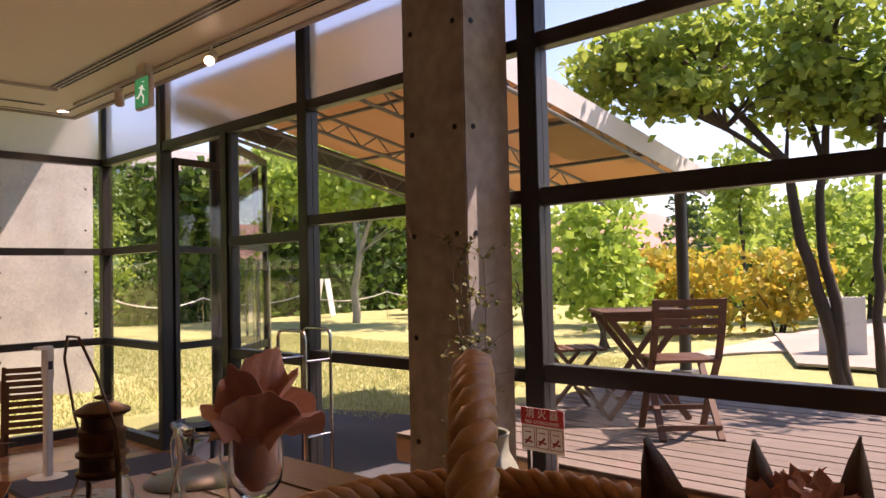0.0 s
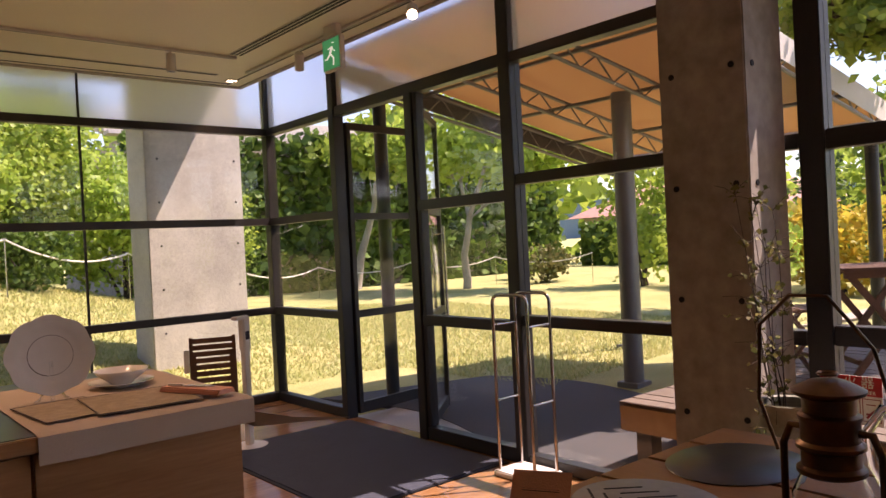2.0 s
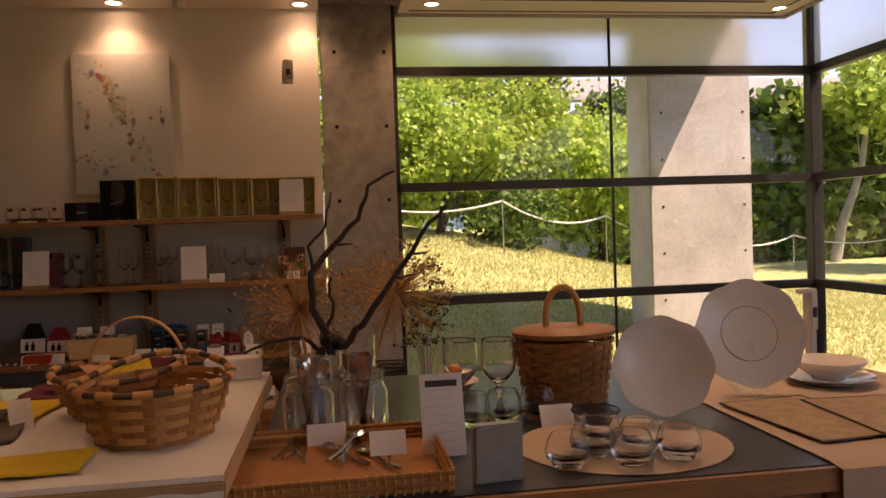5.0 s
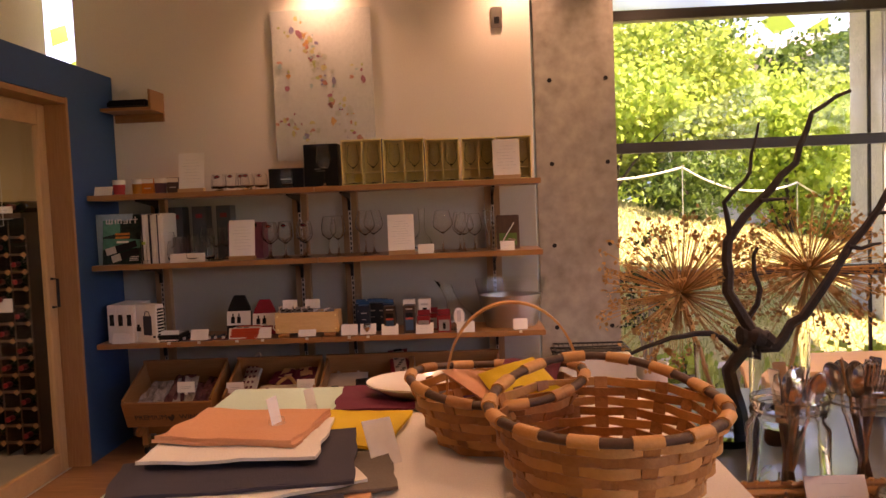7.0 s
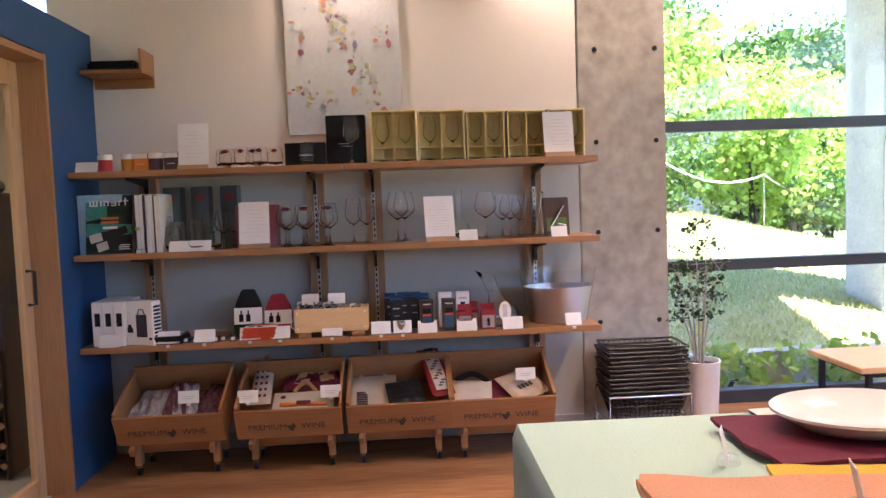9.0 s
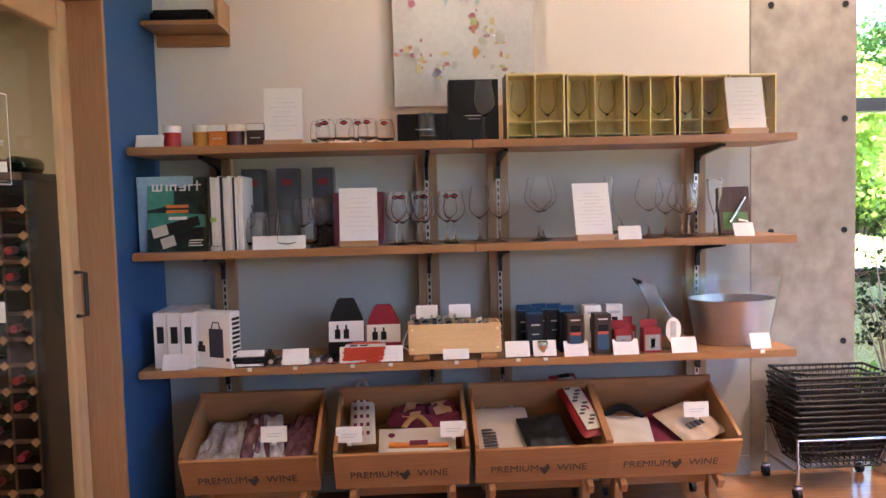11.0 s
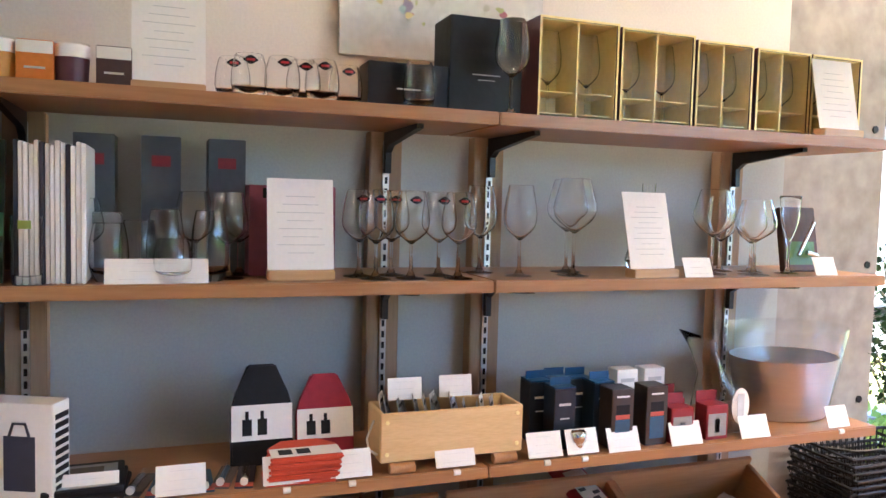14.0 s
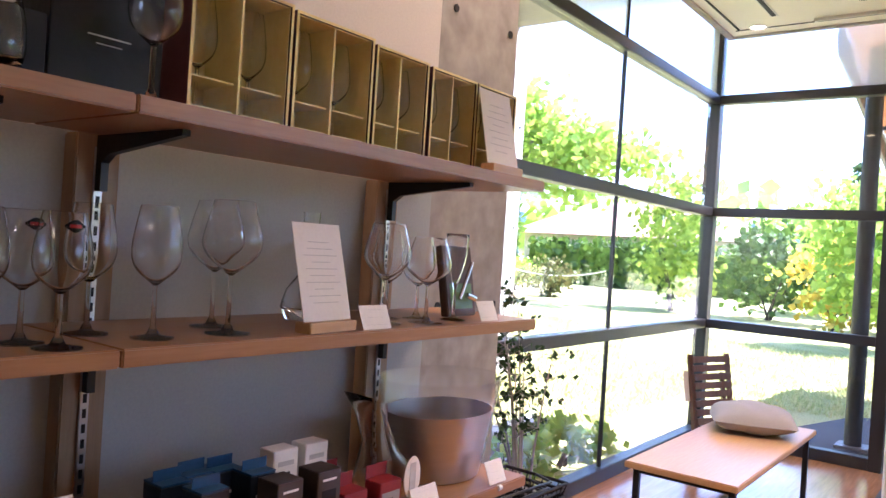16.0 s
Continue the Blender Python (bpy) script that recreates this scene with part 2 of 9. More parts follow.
M = dict(
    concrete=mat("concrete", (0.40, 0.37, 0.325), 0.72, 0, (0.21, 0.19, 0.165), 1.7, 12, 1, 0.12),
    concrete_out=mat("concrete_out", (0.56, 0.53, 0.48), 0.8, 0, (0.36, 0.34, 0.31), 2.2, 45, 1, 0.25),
    plaster=mat("plaster", (0.77, 0.71, 0.64), 0.8, 0, (0.69, 0.63, 0.565), 0.8, 140, 1, 0.12),
    plaster_grey=mat("plaster_grey", (0.385, 0.40, 0.38), 0.7, 0, (0.335, 0.35, 0.335), 0.9, 140, 1, 0.08),
    ceiling=mat("ceiling_paint", (0.86, 0.81, 0.71), 0.5, 0, (0.81, 0.76, 0.66), 0.6, 90, 1, 0.05),
    blue=mat("blue_paint", (0.022, 0.085, 0.235), 0.55, 0, (0.016, 0.065, 0.19), 1.5, 150, 1, 0.1),
    frame=mat("dark_frame", (0.032, 0.030, 0.030), 0.38, 0.2, (0.024, 0.022, 0.022), 3, 90, 1, 0.05),
    pole_dark=mat("pole_dark", (0.05, 0.05, 0.052), 0.45, 0.3),
    pole_grey=mat("pole_grey", (0.20, 0.20, 0.20), 0.45, 0.4),
    floor=wood("floor_wood", (0.36, 0.185, 0.085), (0.22, 0.105, 0.045), "y", 0.16, 0.5, 0),
    stone=mat("threshold_stone", (0.42, 0.39, 0.34), 0.5),
    carpet=mat("mat_carpet", (0.050, 0.060, 0.090), 0.95, 0, (0.035, 0.042, 0.065), 6, 300, 1, 0.8),
    oak=wood("oak", (0.40, 0.205, 0.085), (0.27, 0.125, 0.045), "y", 0.35),
    oak_x=wood("oak_x", (0.40, 0.205, 0.085), (0.27, 0.125, 0.045), "x", 0.35),
    oak_z=wood("oak_z", (0.42, 0.235, 0.11), (0.31, 0.155, 0.065), "z", 0.4),
    oak_pale=wood("oak_pale", (0.56, 0.36, 0.19), (0.44, 0.26, 0.125), "y", 0.4),
    oak_pale_z=wood("oak_pale_z", (0.58, 0.40, 0.23), (0.46, 0.29, 0.15), "z", 0.4),
    wood_dark=wood("wood_dark", (0.10, 0.050, 0.028), (0.055, 0.028, 0.016), "z", 0.5),
    wood_deck=wood("wood_deck", (0.20, 0.155, 0.125), (0.125, 0.095, 0.075), "x", 0.7),
    teak=wood("teak", (0.16, 0.075, 0.042), (0.085, 0.038, 0.022), "z", 0.5),
    walnut_upright=wood("upright_wood", (0.36, 0.235, 0.135), (0.26, 0.165, 0.09), "z", 0.5),
    counter_top=mat("counter_top", (0.035, 0.040, 0.048), 0.3, 0, (0.026, 0.030, 0.036), 2, 80, 1, 0.03),
    linen=mat("linen_natural", (0.52, 0.41, 0.31), 0.9, 0, (0.44, 0.34, 0.25), 3, 420, 1, 0.35),
    mint=mat("linen_mint", (0.55, 0.72, 0.62), 0.9, 0, (0.48, 0.65, 0.55), 3, 420, 1, 0.35),
    white_cloth=mat("linen_white", (0.78, 0.74, 0.68), 0.9, 0, (0.70, 0.66, 0.60), 3, 420, 1, 0.35),
    yellow=mat("linen_yellow", (0.72, 0.50, 0.03), 0.85, 0, (0.62, 0.41, 0.02), 5, 420, 1, 0.35),
    peach=mat("linen_peach", (0.72, 0.36, 0.20), 0.85, 0, (0.62, 0.29, 0.15), 5, 420, 1, 0.35),
    maroon=mat("linen_maroon", (0.16, 0.014, 0.042), 0.85, 0, (0.11, 0.010, 0.03), 5, 420, 1, 0.35),
    navy=mat("linen_navy", (0.045, 0.042, 0.062), 0.85, 0, (0.03, 0.028, 0.045), 5, 420, 1, 0.35),
    taupe=mat("linen_taupe", (0.16, 0.13, 0.105), 0.85, 0, (0.12, 0.095, 0.075), 5, 420, 1, 0.35),
    salmon=mat("napkin_salmon", (0.80, 0.42, 0.30), 0.85, 0, (0.68, 0.33, 0.23), 8, 300, 1, 0.3),
    black=mat("black_card", (0.010, 0.010, 0.012), 0.5, spec=0.25),
    black_metal=mat("black_metal", (0.025, 0.025, 0.025), 0.4, 0.6),
    steel=mat("steel", (0.62, 0.62, 0.62), 0.18, 1.0, None, 4, 90, 0.3, 0.03),
    steel_brushed=mat("steel_brushed", (0.58, 0.55, 0.52), 0.32, 1.0, None, 8, 200, 0.3, 0.06, (1, 1, 12)),
    white_plastic=mat("white_plastic", (0.70, 0.68, 0.64), 0.4, 0, None, 3, 60, 0.2, 0.02),
    grey_plastic=mat("grey_plastic", (0.33, 0.32, 0.31), 0.45),
    porcelain=mat("porcelain", (0.80, 0.76, 0.70), 0.12, 0, (0.74, 0.70, 0.64), 5, 30, 1, 0.02),
    paper=mat("paper", (0.80, 0.77, 0.73), 0.75, 0, (0.75, 0.72, 0.68), 6, 120, 1, 0.04),
    ink=mat("ink", (0.05, 0.045, 0.045), 0.7),
    ink_grey=mat("ink_grey", (0.58, 0.57, 0.56), 0.7),
    red=mat("red_paint", (0.50, 0.018, 0.022), 0.4),
    red_dark=mat("red_dark", (0.26, 0.012, 0.018), 0.55),
    gold=mat("gold_paper", (0.88, 0.75, 0.36), 0.5, 0.1, (0.80, 0.66, 0.28), 5, 60, 1, 0.06, spec=0.2),
    wicker=mat("wicker", (0.46, 0.20, 0.06), 0.5, 0, (0.27, 0.105, 0.028), 25, 140, 1, 0.4, objrand=0.5),
    wicker_light=mat("wicker_light", (0.62, 0.31, 0.10), 0.45, 0, (0.48, 0.21, 0.062), 25, 140, 1, 0.3, objrand=0.5),
    wicker_dark=mat("wicker_dark", (0.10, 0.045, 0.022), 0.55, 0, (0.06, 0.028, 0.014), 25, 140, 1, 0.3),
    bronze=mat("bronze", (0.20, 0.115, 0.065), 0.35, 0.9, (0.12, 0.065, 0.035), 12, 60, 1, 0.1),
    stoneware=mat("stoneware", (0.27, 0.28, 0.22), 0.45, 0, (0.20, 0.205, 0.16), 6, 60, 1, 0.1),
    twig=mat("twig", (0.045, 0.027, 0.020), 0.8, 0, (0.025, 0.016, 0.012), 20, 90, 1, 0.6),
    straw=mat("straw", (0.52, 0.30, 0.11), 0.8, 0, (0.38, 0.20, 0.065), 12, 60, 1, 0.1),
    bark=mat("bark", (0.085, 0.062, 0.048), 0.9, 0, (0.045, 0.033, 0.027), 9, 45, 1, 0.8, (1, 1, 0.3)),
    bark_pale=mat("bark_pale", (0.42, 0.38, 0.33), 0.85, 0, (0.24, 0.21, 0.18), 7, 45, 1, 0.5, (1, 1, 0.5)),
    leaf=leafy("leaf_green", (0.42, 0.52, 0.09), (0.20, 0.32, 0.05), 0.5),
    leaf_lime=leafy("leaf_lime", (0.43, 0.56, 0.10), (0.26, 0.41, 0.06), 0.5),
    leaf_dark=leafy("leaf_dark", (0.12, 0.21, 0.035), (0.045, 0.095, 0.018), 0.3),
    leaf_gold=leafy("leaf_gold", (0.66, 0.44, 0.06), (0.42, 0.42, 0.06), 0.5),
    leaf_fir=leafy("leaf_fir", (0.11, 0.18, 0.07), (0.05, 0.1, 0.04), 0.2),
    leaf_dry=leafy("leaf_dry", (0.20, 0.17, 0.06), (0.09, 0.12, 0.035), 0.3),
    leaf_house=leafy("leaf_house", (0.04, 0.085, 0.028), (0.02, 0.045, 0.016), 0.25),
    grass=leafy("grass_blade", (0.66, 0.59, 0.28), (0.34, 0.39, 0.12), 0.5),
    awning=None,
    roof_tile=mat("roof_tile", (0.50, 0.47, 0.44), 0.7, 0, (0.38, 0.355, 0.33), 3, 30, 1, 0.3),
    roof_red=mat("roof_red", (0.50, 0.27, 0.22), 0.75, 0, (0.42, 0.21, 0.17), 2, 30, 1, 0.3),
    white_board=mat("white_board", (0.74, 0.73, 0.70), 0.6),
    rope=mat("rope", (0.70, 0.68, 0.62), 0.8),
    asphalt=mat("asphalt", (0.075, 0.075, 0.08), 0.9, 0, (0.05, 0.05, 0.054), 2, 160, 1, 0.6),
    paving=mat("paving", (0.50, 0.43, 0.36), 0.85, 0, (0.36, 0.30, 0.25), 3, 60, 1, 0.6),
    paving_pale=mat("paving_pale", (0.37, 0.32, 0.26), 0.85, 0, (0.28, 0.24, 0.20), 2, 60, 1, 0.5),
    glass=glassy("window_glass", (0.97, 0.985, 0.975), 1.35),
    crystal=clear("crystal_glass", 1.32),
    acrylic=glassy("acrylic", (0.97, 0.975, 0.98), 1.4, 0.02),
    film=glassy("clear_film", (0.99, 0.99, 0.99), 1.12, 0.08, 0.04),
    green_glass=mat("green_bottle", (0.02, 0.035, 0.015), 0.12, 0, None, 5, 40, 0.3, 0.0),
    frosted=frost("frosted_glass", (0.93, 0.95, 0.97)),
    lamp_on=glow("lamp_on", (1.0, 0.80, 0.55), 9.0),
    exit_green=glow("exit_green", (0.02, 0.33, 0.13), 0.25),
    exit_white=glow("exit_white", (0.75, 0.85, 0.76), 0.3),
)


def cloth_awning():
    m = bpy.data.materials.new("awning_fabric")
    m.use_nodes = True
    n, ln = m.node_tree.nodes, m.node_tree.links
    n.remove(n["Principled BSDF"])
    d, t, mx = n.new("ShaderNodeBsdfDiffuse"), n.new("ShaderNodeBsdfTranslucent"), n.new("ShaderNodeMixShader")
    nz, cr = n.new("ShaderNodeTexNoise"), n.new("ShaderNodeMix")
    nz.inputs["Scale"].default_value = 1.5
    cr.data_type = "RGBA"
    cr.inputs[6].default_value, cr.inputs[7].default_value = (0.52, 0.34, 0.19, 1), (0.60, 0.41, 0.25, 1)
    ln.new(nz.outputs["Fac"], cr.inputs[0])
    mx.inputs[0].default_value = 0.42
    ln.new(cr.outputs[2], d.inputs[0])
    ln.new(cr.outputs[2], t.inputs[0])
    ln.new(d.outputs[0], mx.inputs[1])
    ln.new(t.outputs[0], mx.inputs[2])
    ln.new(mx.outputs[0], n["Material Output"].inputs[0])
    return m


M["awning"] = cloth_awning()


def lawn_mat():
    """Dry lawn with greener and sandier patches."""
    m = mat("lawn", (0.54, 0.48, 0.21), 0.95, 0, (0.25, 0.30, 0.09), 0.9, 95, 1, 0.9, bumpdist=0.02)
    return m


M["lawn"] = lawn_mat()


# ---- mesh helpers ----
def box(bm, lo, hi, bev=0.0, rot=None):
    """An axis-aligned box from corner lo to corner hi, with worn edges; rot: a matrix applied after."""
    c = Matrix.LocRotScale([(a + b) / 2 for a, b in zip(lo, hi)], None, [max(1e-4, b - a) for a, b in zip(lo, hi)])
    r = bmesh.ops.create_cube(bm, size=1, matrix=(rot @ c) if rot else c)
    if bev:
        e = {ed for v in r["verts"] for ed in v.link_edges}
        bmesh.ops.bevel(bm, geom=list(e), offset=bev, segments=2, affect="EDGES", clamp_overlap=True)
    return bm


def rod(bm, p, q, r=0.01, r2=None, seg=10):
    """A round bar from p to q."""
    p, q = Vector(p), Vector(q)
    d = q - p
    if d.length < 1e-6:
        return bm
    m = Matrix.Translation((p + q) / 2) @ d.to_track_quat("Z", "Y").to_matrix().to_4x4()
    bmesh.ops.create_cone(bm, cap_ends=True, segments=seg, radius1=r, radius2=r if r2 is None else r2, depth=d.length, matrix=m)
    return bm


def lathe(bm, prof, seg=24, at=(0, 0, 0), close=False):
    """A turned body from a profile of (radius, height)."""
    at = Vector(at)
    rings = []
    for r, z in prof:
        if r < 1e-5:
            rings.append([bm.verts.new(at + Vector((0, 0, z)))])
        else:
            rings.append([bm.verts.new(at + Vector((r * math.cos(2 * math.pi * i / seg), r * math.sin(2 * math.pi * i / seg), z))) for i in range(seg)])
    if close:
        rings.append(rings[0])
    for a, b in zip(rings, rings[1:]):
        for i in range(seg):
            j = (i + 1) % seg
            if len(a) == 1 and len(b) == 1:
                continue
            if len(a) == 1:
                f = (a[0], b[i], b[j])
            elif len(b) == 1:
                f = (a[i], b[0], a[j])
            else:
                f = (a[i], b[i], b[j], a[j])
            face = bm.faces.new(f)
            face.smooth = True
    return bm


def tube(bm, pts, r=0.01, seg=8, r_end=None, closed=False):
    """A round bar along a path, with caps; r may taper to r_end."""
    pts = [Vector(p) for p in pts]
    n = len(pts)
    rings = []
    side = None
    for i, p in enumerate(pts):
        a = pts[i - 1] if (i or closed) else p
        b = pts[(i + 1) % n] if (i < n - 1 or closed) else p
        d = (b - a).normalized()
        if side is None:
            side = d.orthogonal().normalized()
        side = (side - d * side.dot(d))
        side = side.normalized() if side.length > 1e-6 else d.orthogonal().normalized()
        up = d.cross(side)
        rr = r if r_end is None else r + (r_end - r) * i / max(1, n - 1)
        rings.append([bm.verts.new(p + (side * math.cos(2 * math.pi * k / seg) + up * math.sin(2 * math.pi * k / seg)) * rr) for k in range(seg)])
    pairs = list(zip(rings, rings[1:])) + ([(rings[-1], rings[0])] if closed else [])
    for a, b in pairs:
        for k in range(seg):
            f = bm.faces.new((a[k], a[(k + 1) % seg], b[(k + 1) % seg], b[k]))
            f.smooth = True
    if not closed:
        bm.faces.new(rings[0][::-1])
        bm.faces.new(rings[-1])
    return bm


def sheet(bm, fn, nu, nv, smooth=True):
    """A curved sheet from fn(u, v), u and v from 0 to 1."""
    g = [[bm.verts.new(fn(i / nu, j / nv)) for j in range(nv + 1)] for i in range(nu + 1)]
    for i in range(nu):
        for j in range(nv):
            f = bm.faces.new((g[i][j], g[i + 1][j], g[i + 1][j + 1], g[i][j + 1]))
            f.smooth = smooth
    return bm


def thicken(bm, t):
    bmesh.ops.recalc_face_normals(bm, faces=bm.faces)
    bmesh.ops.solidify(bm, geom=bm.faces[:], thickness=t)
    return bm


def link(name, bm, material):
    me = bpy.data.meshes.new(name)
    bmesh.ops.recalc_face_normals(bm, faces=bm.faces)
    bm.to_mesh(me)
    bm.free()
    if len(me.polygons) < 20000:
        me.set_sharp_from_angle(angle=radians(50))
    me.materials.append(M[material] if isinstance(material, str) else material)
    return new(name, me)


def part(name, bm, material, parent, label=""):
    ob = link(name, bm, material)
    ob.parent = parent
    return tagged(ob, label) if label else ob


OFF = Vector((0, 0, 0))      # where a group of things stands, added to their places


def shift(x=0.0, y=0.0, z=0.0):
    OFF[:] = (x, y, z)


def thing(name, label, category, at=(0, 0, 0), rz=0, group="", kind=""):
    ob = new(name)
    ob.matrix_basis = pose(*(Vector(at) + OFF), 0, 0, rz)
    ob.empty_display_size = 0.1
    return tagged(ob, label, category, group, kind)


def solid(name, bm, material, label, category="", kind="", group="", at=(0, 0, 0), rz=0):
    ob = link(name, bm, material)
    ob.matrix_basis = pose(*(Vector(at) + OFF), 0, 0, rz)
    return tagged(ob, label, category, group, kind)


def B(*boxes, bev=0.0):
    bm = bmesh.new()
    for lo, hi in boxes:
        box(bm, lo, hi, bev)
    return bm


def share(name, ob, m, parent):
    """Another piece on the same mesh."""
    o = new(name, ob.data)
    o.parent = parent
    o.matrix_basis = m
    return o


# ---- setting: ground, floor, walls, ceiling ----
GX, EY = -7.16, 3.30        # glass wall at the far end; entrance wall
T1, T2, T3 = 2.525, 1.685, 0.85
CEIL, ROOF = 2.89, 3.5


def hill(x, y):
    """Ground height: level by the door, a bank behind the far glass, a raised terrace by the deck."""
    x, y = max(-60, min(60, x)), max(-60, min(60, y))
    d = max(0.0, -x - 8.4)
    s = 0.012 + 0.255 / (1 + math.exp((y - 3.7) / 1.5))
    h = s * (min(d, 6.0) + 0.12 * max(0.0, min(d, 25) - 6.0))
    t = 1 / (1 + math.exp(-(x + 4.6) * 2.0)) * 1 / (1 + math.exp(-(y - 6.0) * 2.2))
    far = max(0.0, math.hypot(x, y) - 45) * 0.3
    return h + 0.40 * t - 0.03 + 0.02 * noise.noise((x * 0.6, y * 0.6, 0)) * min(1, d + max(0, y - 5)) - 0.01 * far


def ground_sheet():
    bm = bmesh.new()
    def axis(lo, hi, c0, c1, step):
        a, v = [], c0
        while v <= c1:
            a.append(v)
            v += step
        k, s = c1, step
        while k < hi:
            s *= 1.35
            k += s
            a.append(k)
        k, s = c0, step
        while k > lo:
            s *= 1.35
            k -= s
            a.insert(0, k)
        return a
    xs, ys = axis(-900, 900, -22, 4, 0.45), axis(-900, 900, -6, 20, 0.45)
    def z(x, y):
        inside = GX - 0.6 < x < 7.0 and -8.4 < y < EY + 0.35
        return -0.12 if inside else hill(x, y)
    g = [[bm.verts.new((x, y, z(x, y))) for y in ys] for x in xs]
    for i in range(len(xs) - 1):
        for j in range(len(ys) - 1):
            f = bm.faces.new((g[i][j], g[i + 1][j], g[i + 1][j + 1], g[i][j + 1]))
            f.smooth = True
    return bm


solid("ground", ground_sheet(), "lawn", "dry yellow-green mown lawn rising to a bank", "ground", "structure")


def patch(name, fn, nu, nv, material, label, category):
    bm = sheet(bmesh.new(), fn, nu, nv)
    return solid(name, thicken(bm, 0.03), material, label, category, "structure")


# asphalt strip outside the door, pale gravel and paving beyond the deck
patch("path", lambda u, v: Vector((-6.9 + 3.6 * u + 0.5 * v * (1 - u), 3.55 + 1.75 * v + 0.25 * math.sin(u * 5), max(hill(-6.9 + 3.6 * u, 3.55 + 1.75 * v), -0.03) + 0.03)), 14, 8, "asphalt", "dark grey asphalt path outside the glass door", "path")
patch("gravel", lambda u, v: Vector((-5.2 + 10 * u, 8.6 + 8.5 * v + 1.3 * math.sin(u * 4 + 1), hill(-5.2 + 10 * u, 8.6 + 8.5 * v) + 0.035)), 16, 16, "paving", "pale sandy gravel yard with bark chips", "gravel")
patch("pavement", lambda u, v: Vector((-2.6 + 8 * u - 1.5 * v, 8.3 + 3.6 * v, hill(-2.6 + 8 * u, 8.3 + 3.6 * v) + 0.06)), 10, 8, "paving_pale", "pale sandy concrete paving in full sun", "pavement")

floor = solid("floor", B(((GX - 0.02, -3.18, -0.1), (5.2, EY + 0.06, 0.0))), "floor", "polished reddish-brown wooden floor", "floor", "structure")
solid("threshold", B(((-6.0, EY + 0.07, -0.08), (-3.0, EY + 0.55, -0.005)), bev=0.006), "stone", "pale stone threshold strip outside the door", "threshold", "structure")

# far wall behind the shelves, with a paler band above the grey painted part
WX = -6.80
solid("wall_west", B(((WX - 0.12, -3.3, 0), (WX, -0.53, ROOF))), "plaster", "beige plastered wall above the display shelves", "wall", "structure")
solid("wall_panel", B(((WX, -3.09, 0.09), (WX + 0.006, -0.53, 1.475))), "plaster_grey", "grey painted wall panel behind the shelves", "wall panel", "structure")
solid("baseboard", B(((WX, -3.09, 0.0), (WX + 0.012, -0.53, 0.085)), bev=0.003), "grey_plastic", "grey baseboard under the shelves", "baseboard", "structure")


def bolt_holes(parent, pts, axis):
    bm = bmesh.new()
    d = Vector(axis)
    rod(bm, -d * 0.004, d * 0.004, 0.0135, seg=12)
    first = part("tie_hole", bm, "black", parent, "dark round formwork hole")
    first.matrix_basis = Matrix.Translation(pts[0])
    for p in pts[1:]:
        share("tie_hole", first, Matrix.Translation(p), parent)


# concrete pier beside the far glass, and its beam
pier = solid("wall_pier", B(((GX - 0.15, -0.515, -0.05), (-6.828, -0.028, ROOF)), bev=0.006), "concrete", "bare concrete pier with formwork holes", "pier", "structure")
bolt_holes(pier, [(-6.828, y, z) for y in (-0.42, -0.084) for z in (0.59, 1.094, 1.59, 2.092, 2.594)], (1, 0, 0))
solid("beam", B(((-6.82, -0.515, 2.905), (5.0, 0.03, ROOF)), bev=0.006), "concrete", "bare concrete ceiling beam", "beam", "structure")

# blue side wall with the cellar door
BY = -3.09
solid("wall_south", B(((-6.27, BY - 0.12, 2.03), (5.2, BY, 2.225)), ((WX, BY - 0.12, 0), (-6.27, BY, 2.225)), ((-4.18, BY - 0.12, 0), (5.2, BY, 2.03))), "blue", "dark blue painted partition wall", "wall", "structure")
solid("wall_above", B(((WX - 0.1, BY - 0.55, 2.225), (5.2, BY - 0.45, ROOF))), "plaster", "beige wall above the blue partition", "wall", "structure")
solid("partition_top", B(((WX - 0.1, BY - 0.45, 2.20), (5.2, BY - 0.12, 2.225))), "plaster", "plain top of the partition", "ledge", "structure")
solid("wall_east", B(((5.2, -3.4, -0.1), (5.3, EY + 0.2, ROOF))), "plaster", "plain beige end wall", "wall", "structure")

# ceilings
solid("ceiling", B(((-6.80, -3.64, 2.87), (5.2, -0.515, 2.96)), ((-6.95, 0.03, CEIL), (5.2, 2.93, CEIL + 0.05))), "ceiling", "cream painted ceiling", "ceiling", "structure")
solid("ceiling_edge", B(((-7.0, 0.01, CEIL - 0.012), (-6.95, 2.98, CEIL + 0.12)), ((-6.95, 2.93, CEIL - 0.012), (5.2, 2.98, CEIL + 0.12)), bev=0.004), "concrete_out", "mottled grey edge board of the dropped ceiling", "ceiling edge", "structure")
# no gap is cut: its shade is laid on as black strips
solid("ceiling_groove", B(((-6.9, 2.80, CEIL - 0.003), (5.2, 2.815, CEIL)), ((-6.885, 0.1, CEIL - 0.003), (-6.87, 2.80, CEIL))), "black", "thin black strip for the shade of a ceiling gap", "shadow gap", "structure")
solid("roof", B(((GX - 2.8, -3.7, ROOF), (5.4, EY + 0.55, ROOF + 0.2))), "concrete", "concrete roof slab", "roof", "structure")


